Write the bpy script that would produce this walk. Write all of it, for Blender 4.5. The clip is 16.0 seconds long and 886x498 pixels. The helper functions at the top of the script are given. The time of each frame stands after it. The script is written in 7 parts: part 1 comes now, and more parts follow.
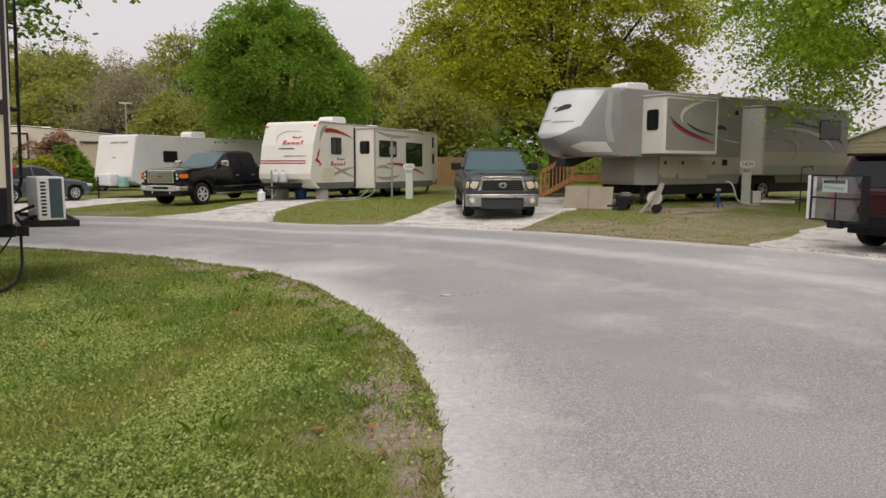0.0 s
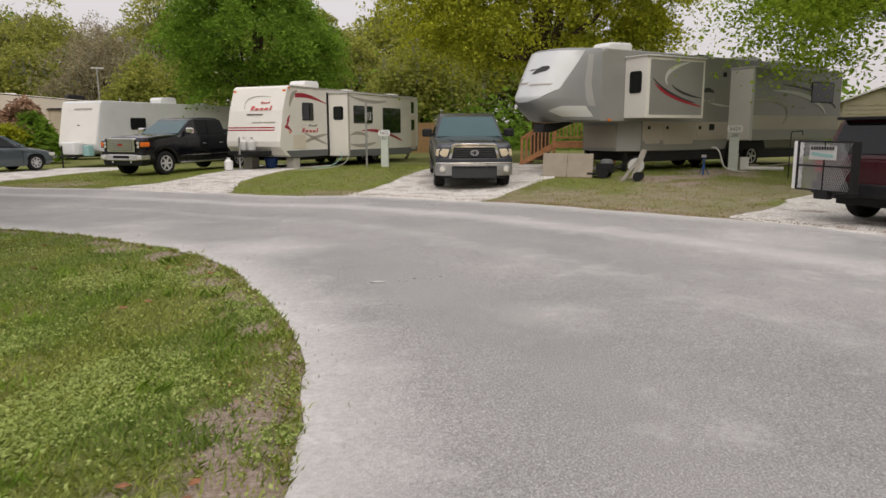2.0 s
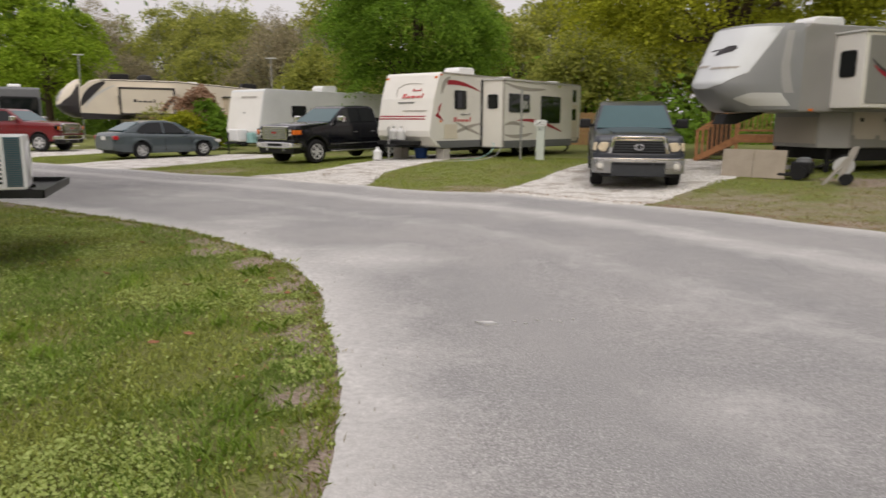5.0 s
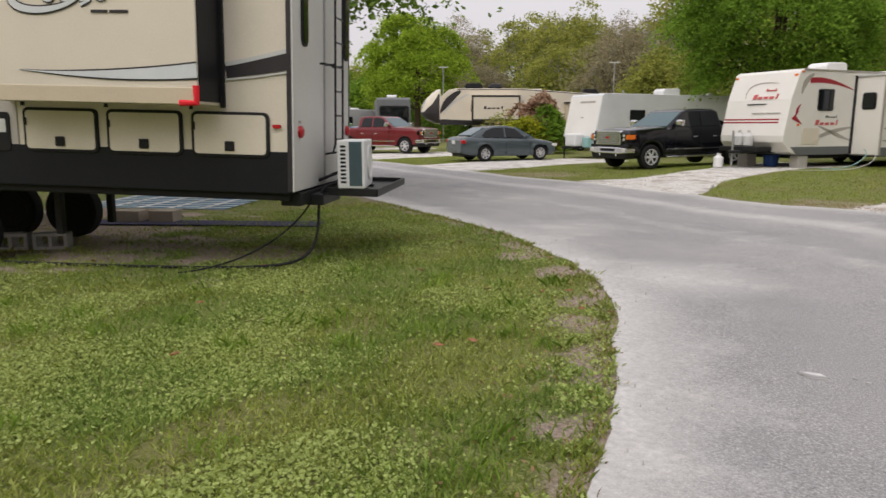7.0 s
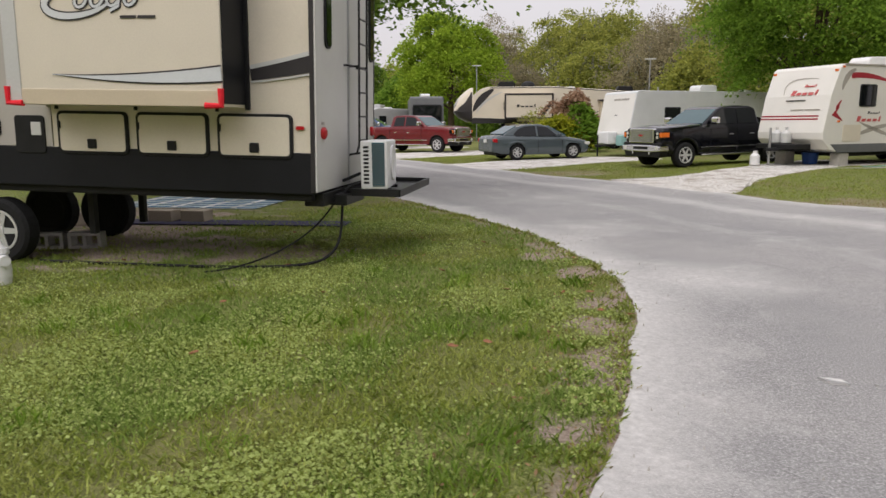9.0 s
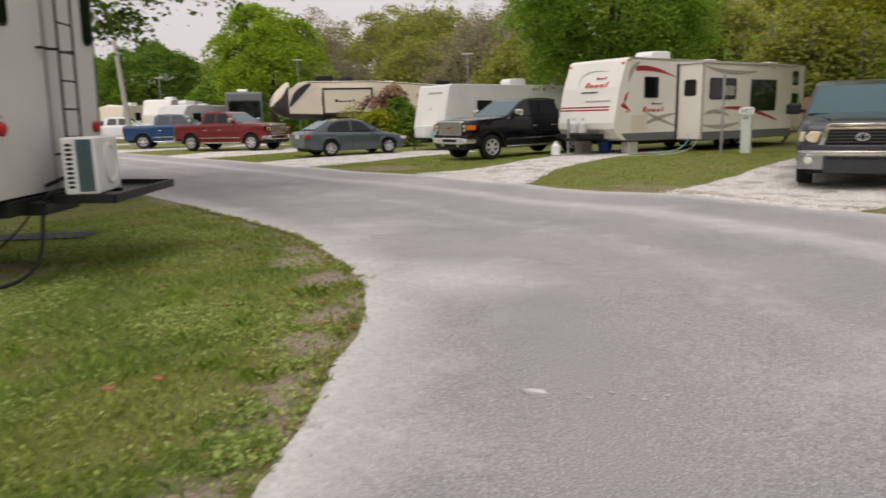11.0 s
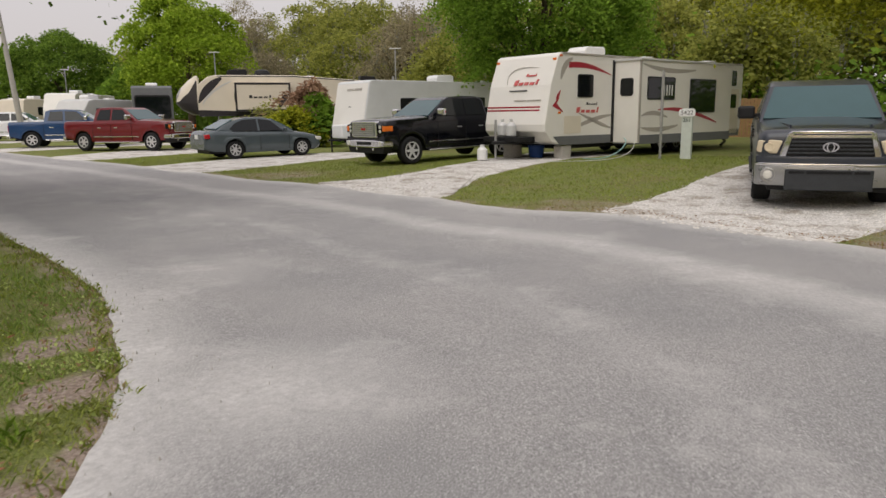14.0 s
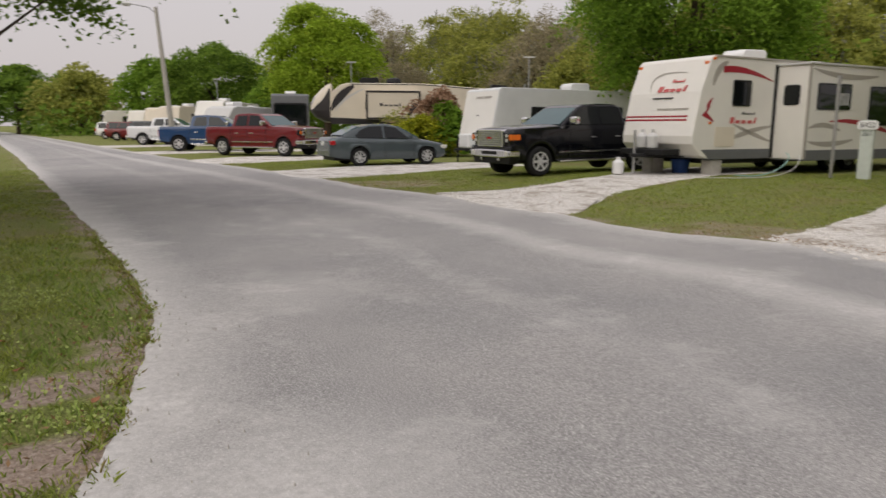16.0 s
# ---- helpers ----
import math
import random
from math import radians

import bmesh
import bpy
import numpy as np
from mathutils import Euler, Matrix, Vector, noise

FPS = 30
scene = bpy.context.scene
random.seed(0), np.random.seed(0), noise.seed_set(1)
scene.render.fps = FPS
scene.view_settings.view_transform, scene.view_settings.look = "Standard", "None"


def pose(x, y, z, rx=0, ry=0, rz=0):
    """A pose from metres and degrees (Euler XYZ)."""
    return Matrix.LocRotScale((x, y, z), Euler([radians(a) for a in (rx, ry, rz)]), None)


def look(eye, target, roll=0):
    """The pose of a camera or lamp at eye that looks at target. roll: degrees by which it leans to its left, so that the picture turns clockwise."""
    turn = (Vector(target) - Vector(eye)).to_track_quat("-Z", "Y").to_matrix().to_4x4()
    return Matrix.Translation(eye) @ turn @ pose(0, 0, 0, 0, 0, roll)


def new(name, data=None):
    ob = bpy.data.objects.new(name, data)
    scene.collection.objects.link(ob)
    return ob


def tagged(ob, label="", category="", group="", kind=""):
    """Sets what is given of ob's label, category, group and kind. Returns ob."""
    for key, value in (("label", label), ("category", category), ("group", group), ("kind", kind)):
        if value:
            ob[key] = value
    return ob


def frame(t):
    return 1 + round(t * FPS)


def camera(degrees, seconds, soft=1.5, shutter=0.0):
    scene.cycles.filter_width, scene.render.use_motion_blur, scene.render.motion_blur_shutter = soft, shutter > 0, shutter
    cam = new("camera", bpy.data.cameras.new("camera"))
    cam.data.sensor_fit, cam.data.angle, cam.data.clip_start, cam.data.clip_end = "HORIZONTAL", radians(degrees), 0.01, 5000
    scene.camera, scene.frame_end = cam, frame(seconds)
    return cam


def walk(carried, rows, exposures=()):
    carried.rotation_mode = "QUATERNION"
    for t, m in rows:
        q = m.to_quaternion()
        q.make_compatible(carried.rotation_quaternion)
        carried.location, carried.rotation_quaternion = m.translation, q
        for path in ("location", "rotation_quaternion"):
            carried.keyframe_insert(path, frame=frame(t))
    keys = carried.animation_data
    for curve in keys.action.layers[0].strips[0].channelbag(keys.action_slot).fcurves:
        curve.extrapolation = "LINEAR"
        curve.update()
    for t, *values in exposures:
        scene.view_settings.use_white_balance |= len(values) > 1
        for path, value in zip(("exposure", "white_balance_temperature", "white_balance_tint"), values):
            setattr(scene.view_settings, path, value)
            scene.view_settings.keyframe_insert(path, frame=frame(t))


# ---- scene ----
cam = camera(65.0, 16.0, 1.5, 0.45)
PATH = [
    (0, (0.047, -0.372, 1.48), (-0.022, 1.613, 1.245), 0.1),
    (0.5, (0.149, -0.162, 1.492), (0.062, 1.819, 1.233), 0.0),
    (1, (0.309, 0.081, 1.46), (0.229, 2.059, 1.175), -0.0),
    (1.5, (0.571, 0.329, 1.481), (0.504, 2.304, 1.17), -0.1),
    (2, (0.651, 0.628, 1.503), (0.599, 2.6, 1.172), -0.2),
    (2.5, (0.752, 0.993, 1.513), (0.711, 2.962, 1.166), -0.1),
    (3, (0.93, 1.325, 1.505), (0.888, 3.292, 1.149), -0.0),
    (5.5, (0.735, 2.673, 1.492), (-0.001, 4.498, 1.134), 0.2),
    (6, (0.712, 2.792, 1.488), (-0.279, 4.493, 1.135), 0.0),
    (6.5, (0.805, 2.919, 1.509), (-0.397, 4.479, 1.16), -0.1),
    (7, (0.843, 2.973, 1.502), (-0.479, 4.432, 1.153), -0.0),
    (7.5, (0.818, 2.976, 1.517), (-0.558, 4.385, 1.168), -0.1),
    (8, (0.797, 2.958, 1.526), (-0.608, 4.337, 1.174), -0.3),
    (10.5, (1.252, 3.815, 1.484), (0.028, 5.354, 1.118), -1.4),
    (11, (1.259, 4.239, 1.454), (0.214, 5.904, 1.084), -1.2),
    (11.5, (1.243, 4.593, 1.502), (0.324, 6.329, 1.125), -1.0),
    (12, (1.141, 5.027, 1.461), (0.268, 6.786, 1.084), -0.9),
    (12.5, (1.038, 5.4, 1.5), (0.177, 7.164, 1.118), -1.0),
    (13, (0.917, 5.89, 1.493), (0.053, 7.653, 1.112), -0.8),
    (13.5, (0.735, 6.326, 1.527), (-0.14, 8.084, 1.145), -0.7),
    (14, (0.583, 6.685, 1.529), (-0.309, 8.434, 1.148), -0.7),
    (14.5, (0.503, 7.126, 1.527), (-0.433, 8.852, 1.151), -0.6),
    (15, (0.295, 7.403, 1.513), (-0.698, 9.1, 1.145), -0.3),
    (15.5, (0.124, 7.668, 1.47), (-0.935, 9.326, 1.11), -0.2),
    (16, (-0.039, 7.948, 1.399), (-1.24, 9.509, 1.054), 0.2),
]
walk(cam, [(t, look(e, g, r)) for t, e, g, r in PATH], [(0.0, 0.20, 6420, 9), (6.0, 0.23, 6430, 9), (7.2, 0.30, 6200, 9), (8.0, 0.32, 6150, 9), (11.0, 0.21, 6420, 9), (13.0, 0.13, 6420, 9), (14.5, 0.05, 6400, 8), (16.0, 0.0, 6430, 9)])

# ---- world and light ----
world = bpy.data.worlds.new("evening_sky")
scene.world = world
world.use_nodes = True
wn, wl = world.node_tree.nodes, world.node_tree.links
sky = wn.new("ShaderNodeTexSky")
sky.sky_type, sky.sun_disc = "NISHITA", False
sky.sun_elevation, sky.sun_rotation = radians(9), radians(174)
sky.air_density, sky.dust_density, sky.ozone_density = 1.0, 4.0, 1.0
haze = wn.new("ShaderNodeMix")
haze.data_type = "RGBA"
haze.inputs[0].default_value = 0.8
haze.inputs[7].default_value = (6.6, 5.95, 6.0, 1)
wl.new(sky.outputs[0], haze.inputs[6])
# an overcast dome grows brighter from the horizon to the zenith
way, split, dome = wn.new("ShaderNodeTexCoord"), wn.new("ShaderNodeSeparateXYZ"), wn.new("ShaderNodeMapRange")
dome.inputs[3].default_value, dome.inputs[4].default_value = 1.0, 1.5
wl.new(way.outputs["Generated"], split.inputs[0])
wl.new(split.outputs[2], dome.inputs[0])
cloud = wn.new("ShaderNodeVectorMath")
cloud.operation = "SCALE"
wl.new(haze.outputs[2], cloud.inputs[0])
wl.new(dome.outputs[0], cloud.inputs[3])
wl.new(cloud.outputs[0], wn["Background"].inputs[0])
wn["Background"].inputs[1].default_value = 0.105
sun = new("sun", bpy.data.lights.new("sun", "SUN"))
sun.data.energy, sun.data.angle, sun.data.color = 1.5, radians(60), (1.0, 0.95, 0.88)
sun.matrix_world = look((0, 0, 30), (-2, 22, 0))

# ---- materials ----
def material(name, base, rough=0.6, metal=0.0, vary=0.12, scale=6.0, bump=0.0, fine=60.0, coat=0.0, second=None, island=0.0, spec=0.3):
    """A principled surface with two scales of variation in colour, roughness and relief."""
    m = bpy.data.materials.new(name)
    m.use_nodes = True
    n, l = m.node_tree.nodes, m.node_tree.links
    p = n["Principled BSDF"]
    p.inputs["Roughness"].default_value, p.inputs["Metallic"].default_value = rough, metal
    p.inputs["Coat Weight"].default_value = coat
    p.inputs["Specular IOR Level"].default_value = spec
    p.inputs["Coat Roughness"].default_value = 0.06
    co = n.new("ShaderNodeTexCoord")
    big, small = n.new("ShaderNodeTexNoise"), n.new("ShaderNodeTexNoise")
    big.inputs["Scale"].default_value, big.inputs["Detail"].default_value = scale, 5
    small.inputs["Scale"].default_value, small.inputs["Detail"].default_value = fine, 4
    for t in (big, small):
        l.new(co.outputs["Object"], t.inputs["Vector"])
    add = n.new("ShaderNodeMath")
    add.operation = "MULTIPLY_ADD"
    add.inputs[1].default_value = 0.5
    l.new(small.outputs[0], add.inputs[0])
    half = n.new("ShaderNodeMath")
    half.operation = "MULTIPLY"
    half.inputs[1].default_value = 0.5
    l.new(big.outputs[0], half.inputs[0])
    l.new(half.outputs[0], add.inputs[2])
    ramp = n.new("ShaderNodeValToRGB")
    b = Vector(base)
    other = Vector(second) if second else b * (1 + vary)
    lo = b * (1 - vary)
    ramp.color_ramp.elements[0].position, ramp.color_ramp.elements[1].position = 0.34, 0.66
    ramp.color_ramp.elements[0].color = (*lo, 1)
    ramp.color_ramp.elements[1].color = (*other, 1)
    l.new(add.outputs[0], ramp.inputs[0])
    out = ramp.outputs[0]
    if island:
        g = n.new("ShaderNodeNewGeometry")
        hs = n.new("ShaderNodeHueSaturation")
        mr = n.new("ShaderNodeMapRange")
        mr.inputs[3].default_value, mr.inputs[4].default_value = 1 - island, 1 + island
        l.new(g.outputs["Random Per Island"], mr.inputs[0])
        l.new(mr.outputs[0], hs.inputs["Value"])
        l.new(out, hs.inputs["Color"])
        out = hs.outputs[0]
    l.new(out, p.inputs["Base Color"])
    rr = n.new("ShaderNodeMapRange")
    rr.inputs[3].default_value, rr.inputs[4].default_value = rough * 0.85, min(1, rough * 1.15)
    l.new(big.outputs[0], rr.inputs[0])
    l.new(rr.outputs[0], p.inputs["Roughness"])
    if bump:
        bp = n.new("ShaderNodeBump")
        bp.inputs["Strength"].default_value, bp.inputs["Distance"].default_value = bump, 0.01
        l.new(small.outputs[0], bp.inputs["Height"])
        l.new(bp.outputs[0], p.inputs["Normal"])
    return m


def leafy(name, dark, light, through_light=0.35):
    """Leaf surface: diffuse and translucent, its tint varied leaf by leaf and clump by clump."""
    m = bpy.data.materials.new(name)
    m.use_nodes = True
    n, l = m.node_tree.nodes, m.node_tree.links
    p, o = n["Principled BSDF"], n["Material Output"]
    g, co, no, ramp = n.new("ShaderNodeNewGeometry"), n.new("ShaderNodeTexCoord"), n.new("ShaderNodeTexNoise"), n.new("ShaderNodeValToRGB")
    no.inputs["Scale"].default_value = 0.6
    l.new(co.outputs["Object"], no.inputs["Vector"])
    mx = n.new("ShaderNodeMath")
    mx.operation = "MULTIPLY_ADD"
    mx.inputs[1].default_value = 0.55
    l.new(g.outputs["Random Per Island"], mx.inputs[0])
    hf = n.new("ShaderNodeMath")
    hf.operation = "MULTIPLY"
    hf.inputs[1].default_value = 0.5
    l.new(no.outputs[0], hf.inputs[0])
    l.new(hf.outputs[0], mx.inputs[2])
    ramp.color_ramp.elements[0].position, ramp.color_ramp.elements[1].position = 0.15, 0.85
    ramp.color_ramp.elements[0].color, ramp.color_ramp.elements[1].color = (*dark, 1), (*light, 1)
    l.new(mx.outputs[0], ramp.inputs[0])
    l.new(ramp.outputs[0], p.inputs["Base Color"])
    p.inputs["Roughness"].default_value, p.inputs["Specular IOR Level"].default_value = 0.6, 0.12
    tr, mix = n.new("ShaderNodeBsdfTranslucent"), n.new("ShaderNodeMixShader")
    l.new(ramp.outputs[0], tr.inputs[0])
    mix.inputs[0].default_value = through_light
    l.new(p.outputs[0], mix.inputs[1])
    l.new(tr.outputs[0], mix.inputs[2])
    l.new(mix.outputs[0], o.inputs[0])
    return m


def ground_material(name, kind):
    """Lawn, road or gravel; the worn share of a spot is stored with the sheet as 'wear'."""
    m = bpy.data.materials.new(name)
    m.use_nodes = True
    n, l = m.node_tree.nodes, m.node_tree.links
    p = n["Principled BSDF"]
    co = n.new("ShaderNodeTexCoord")

    def tex(scale, detail=6, rough=0.6):
        t = n.new("ShaderNodeTexNoise")
        t.inputs["Scale"].default_value, t.inputs["Detail"].default_value, t.inputs["Roughness"].default_value = scale, detail, rough
        l.new(co.outputs["Object"], t.inputs["Vector"])
        return t.outputs[0]

    def ramp(src, stops):
        r = n.new("ShaderNodeValToRGB")
        while len(r.color_ramp.elements) < len(stops):
            r.color_ramp.elements.new(0.5)
        for e, (pos, c) in zip(r.color_ramp.elements, stops):
            e.position, e.color = pos, (*c, 1)
        l.new(src, r.inputs[0])
        return r.outputs[0]

    def mixc(fac, a, b):
        x = n.new("ShaderNodeMix")
        x.data_type = "RGBA"
        l.new(fac, x.inputs[0])
        l.new(a, x.inputs[6])
        l.new(b, x.inputs[7])
        return x.outputs[2]

    def math_(op, a, b):
        x = n.new("ShaderNodeMath")
        x.operation, x.use_clamp = op, op != "MULTIPLY"
        for i, v in enumerate((a, b)):
            if isinstance(v, (int, float)):
                x.inputs[i].default_value = v
            else:
                l.new(v, x.inputs[i])
        return x.outputs[0]

    at = n.new("ShaderNodeAttribute")
    at.attribute_name = "wear"
    wear = at.outputs["Fac"]
    if kind == "lawn":
        grass = ramp(tex(55, 5), [(0.3, (0.075, 0.09, 0.03)), (0.5, (0.18, 0.21, 0.06)), (0.7, (0.33, 0.33, 0.13))])
        dry = ramp(tex(30, 4), [(0.3, (0.12, 0.115, 0.045)), (0.7, (0.30, 0.26, 0.12))])
        soil = ramp(tex(30, 7, 0.7), [(0.3, (0.17, 0.125, 0.095)), (0.5, (0.34, 0.27, 0.22)), (0.7, (0.52, 0.445, 0.385))])
        c = mixc(ramp(tex(0.55, 4), [(0.46, (0, 0, 0)), (0.66, (0.75, 0.75, 0.75))]), grass, dry)
        edge = math_("ADD", wear, math_("MULTIPLY", math_("SUBTRACT", tex(1.3, 5, 0.7), 0.42), 1.7))
        worn = math_("MULTIPLY", wear, 2.0)
        c = mixc(ramp(math_("MULTIPLY", edge, worn), [(0.22, (0, 0, 0)), (0.9, (1, 1, 1))]), c, soil)
        p.inputs["Roughness"].default_value, p.inputs["Specular IOR Level"].default_value = 0.95, 0.1
        h, strength, dist = tex(45, 6), 1.0, 0.03
    elif kind == "road":
        stone = ramp(tex(85, 4, 0.8), [(0.30, (0.10, 0.098, 0.097)), (0.43, (0.25, 0.246, 0.242)), (0.57, (0.38, 0.375, 0.37)), (0.70, (0.72, 0.71, 0.70))])
        tone = ramp(tex(0.35, 5), [(0.35, (0.84, 0.84, 0.85)), (0.65, (1.08, 1.06, 1.05))])
        t2 = n.new("ShaderNodeMix")
        t2.data_type, t2.blend_type = "RGBA", "MULTIPLY"
        t2.inputs[0].default_value = 1
        l.new(stone, t2.inputs[6])
        l.new(tone, t2.inputs[7])
        lime = ramp(tex(25, 6), [(0.3, (0.48, 0.465, 0.45)), (0.7, (0.70, 0.68, 0.66))])
        f = math_("ADD", wear, math_("MULTIPLY", math_("SUBTRACT", tex(1.6, 8, 0.72), 0.5), 1.7))
        c = mixc(ramp(f, [(0.18, (0, 0, 0)), (0.95, (0.85, 0.85, 0.85))]), t2.outputs[2], lime)
        p.inputs["Roughness"].default_value = 0.85
        h, strength, dist = tex(85, 4, 0.8), 0.7, 0.01
    else:
        vo = n.new("ShaderNodeTexVoronoi")
        vo.inputs["Scale"].default_value = 38
        l.new(co.outputs["Object"], vo.inputs["Vector"])
        peb = ramp(vo.outputs["Color"], [(0.15, (0.46, 0.435, 0.40)), (0.5, (0.62, 0.595, 0.56)), (0.9, (0.80, 0.775, 0.74))])
        soil = ramp(tex(20, 6), [(0.3, (0.20, 0.165, 0.13)), (0.7, (0.42, 0.37, 0.31))])
        c = mixc(ramp(tex(1.4, 6, 0.7), [(0.51, (0, 0, 0)), (0.61, (0.85, 0.85, 0.85))]), peb, soil)
        p.inputs["Roughness"].default_value = 0.9
        h, strength, dist = vo.outputs["Distance"], 0.8, 0.02
    l.new(c, p.inputs["Base Color"])
    bp = n.new("ShaderNodeBump")
    bp.inputs["Strength"].default_value, bp.inputs["Distance"].default_value = strength, dist
    l.new(h, bp.inputs["Height"])
    l.new(bp.outputs[0], p.inputs["Normal"])
    return m


def glass(name, tint, rough=0.04):
    m = material(name, tint, rough, 0.0, 0.08, 2.0)
    p = m.node_tree.nodes["Principled BSDF"]
    p.inputs["Specular IOR Level"].default_value = 0.4
    p.inputs["Coat Weight"].default_value = 0.0
    return m


M_LAWN, M_ROAD, M_GRAVEL = ground_material("lawn_soil", "lawn"), ground_material("dusty_asphalt", "road"), ground_material("shell_gravel", "gravel")
M_WHITE = material("white_gelcoat", (0.72, 0.70, 0.66), 0.35, vary=0.05, scale=1.5, coat=0.2)
M_SIDEGREY = material("warm_grey_siding", (0.40, 0.375, 0.345), 0.38, vary=0.05, scale=1.5, coat=0.2)
M_CREAM = material("cream_siding", (0.66, 0.60, 0.50), 0.38, vary=0.05, scale=1.5, coat=0.2)
M_SILVERW = material("white_ribbed_siding", (0.62, 0.63, 0.64), 0.45, vary=0.07, scale=2)
M_TAN = material("tan_siding", (0.55, 0.47, 0.35), 0.4, vary=0.05, scale=1.5, coat=0.2)
M_CAPGREY = material("slate_grey_gelcoat", (0.24, 0.245, 0.25), 0.38, vary=0.06, scale=1.5, coat=0.15)
M_PALECAP = material("pale_cap_gelcoat", (0.60, 0.62, 0.64), 0.3, vary=0.05, scale=1.5, coat=0.3)
M_GREYP = material("grey_gelcoat", (0.255, 0.25, 0.24), 0.32, vary=0.06, scale=1.5, coat=0.3)
M_MIDGREY = material("mid_grey_gelcoat", (0.34, 0.335, 0.33), 0.32, vary=0.05, scale=1.5, coat=0.3)
M_LTGREY = material("light_grey_gelcoat", (0.53, 0.53, 0.52), 0.32, vary=0.05, scale=1.5, coat=0.3)
M_TAUPE = material("taupe_siding", (0.45, 0.41, 0.36), 0.4, vary=0.05, scale=1.5)
M_REARGREY = material("pale_grey_fibreglass", (0.62, 0.61, 0.59), 0.35, vary=0.05, scale=2, coat=0.2)
M_BLACK = material("black_plastic", (0.018, 0.018, 0.019), 0.45, vary=0.2, scale=8, bump=0.05, spec=0.15)
M_SKIRT = material("charcoal_skirt", (0.014, 0.0145, 0.017), 0.45, vary=0.15, scale=3, spec=0.15)
M_DKGREY = material("dark_grey_skirt", (0.13, 0.135, 0.14), 0.5, vary=0.1, scale=4)
M_STEEL = material("black_painted_steel", (0.025, 0.025, 0.026), 0.4, 0.3, vary=0.25, scale=12, bump=0.08, spec=0.15)
M_GALV = material("galvanised_steel", (0.42, 0.42, 0.43), 0.4, 0.8, vary=0.15, scale=15)
M_CHROME = material("chrome", (0.72, 0.72, 0.73), 0.12, 1.0, vary=0.05, scale=5)
M_BUMPER = material("satin_chrome", (0.36, 0.365, 0.37), 0.28, 0.75, vary=0.08, scale=5)
M_INSERT = material("charcoal_bumper_plastic", (0.035, 0.038, 0.042), 0.5, vary=0.15, scale=8)
M_RIM = material("alloy_rim", (0.62, 0.62, 0.63), 0.3, 0.35, vary=0.08, scale=8)
M_TYRE = material("tyre_rubber", (0.02, 0.02, 0.021), 0.85, vary=0.25, scale=20, bump=0.2, spec=0.15)
M_GLASS = glass("dark_window_glass", (0.006, 0.008, 0.009))
# teal base colour is lifted to stand in for sky reflected in the glass
M_SHIELD = glass("windscreen_glass", (0.05, 0.10, 0.11), 0.03)
M_LAMPG = glass("clear_lamp_lens", (0.62, 0.60, 0.55), 0.1)
M_YLAMP = glass("yellowed_lamp_lens", (0.62, 0.53, 0.38), 0.15)
M_AMBER = glass("amber_lens", (0.75, 0.17, 0.02), 0.15)
M_REDL = glass("red_lens", (0.42, 0.012, 0.018), 0.15)
M_REDFOAM = material("red_foam", (0.75, 0.02, 0.035), 0.7, vary=0.08, scale=20)
M_NAVY = material("black_truck_paint", (0.004, 0.0045, 0.007), 0.16, 0.0, vary=0.1, scale=2, coat=0.3, spec=0.25)
M_SLATE = material("slate_truck_paint", (0.036, 0.041, 0.052), 0.3, 0.1, vary=0.08, scale=2, coat=0.5)
M_SEDAN = material("blue_grey_car_paint", (0.085, 0.105, 0.115), 0.25, 0.25, vary=0.08, scale=2, coat=0.5)
M_REDP = material("dark_red_truck_paint", (0.13, 0.007, 0.011), 0.3, 0.0, vary=0.08, scale=2, coat=0.6)
M_BLUEP = material("blue_truck_paint", (0.01, 0.045, 0.13), 0.3, 0.0, vary=0.08, scale=2, coat=0.6)
M_WHITEP = material("white_truck_paint", (0.68, 0.69, 0.70), 0.25, 0.0, vary=0.04, scale=2, coat=0.8)
M_MAROON = material("maroon_suv_paint", (0.045, 0.003, 0.006), 0.3, 0.0, vary=0.1, scale=2, coat=0.6)
M_WOOD = material("stained_deck_wood", (0.36, 0.17, 0.075), 0.7, vary=0.3, scale=8, bump=0.3, fine=90)
M_PALEWOOD = material("pale_board", (0.36, 0.31, 0.25), 0.8, vary=0.15, scale=3, bump=0.2)
M_CONC = material("concrete_block", (0.40, 0.38, 0.35), 0.9, vary=0.15, scale=10, bump=0.4)
M_BARK = material("bark", (0.085, 0.062, 0.045), 0.95, vary=0.4, scale=9, bump=1.0, fine=40)
M_PVC = material("white_plastic", (0.72, 0.72, 0.72), 0.4, vary=0.06, scale=10)
M_TEALFIN = material("teal_condenser_fins", (0.03, 0.10, 0.125), 0.45, 0.3, vary=0.15, scale=30)
M_DECALD = material("charcoal_decal", (0.035, 0.032, 0.035), 0.35, vary=0.1, scale=5)
M_DECALS = material("silver_decal", (0.36, 0.35, 0.34), 0.3, 0.3, vary=0.1, scale=5)
M_DECALR = material("crimson_decal", (0.33, 0.02, 0.035), 0.35, vary=0.1, scale=5)
M_REDSCRIPT = material("faded_red_decal", (0.5, 0.10, 0.10), 0.4, vary=0.1, scale=5)
M_DECALG = material("warm_grey_decal", (0.36, 0.335, 0.30), 0.4, vary=0.06, scale=5)
M_BLUE = material("blue_plastic", (0.02, 0.06, 0.22), 0.45, vary=0.1, scale=10)
M_GREENPOST = material("grey_green_post", (0.50, 0.54, 0.50), 0.7, vary=0.1, scale=8, bump=0.1)
M_HOSE = material("teal_hose", (0.25, 0.42, 0.40), 0.5, vary=0.1, scale=10)
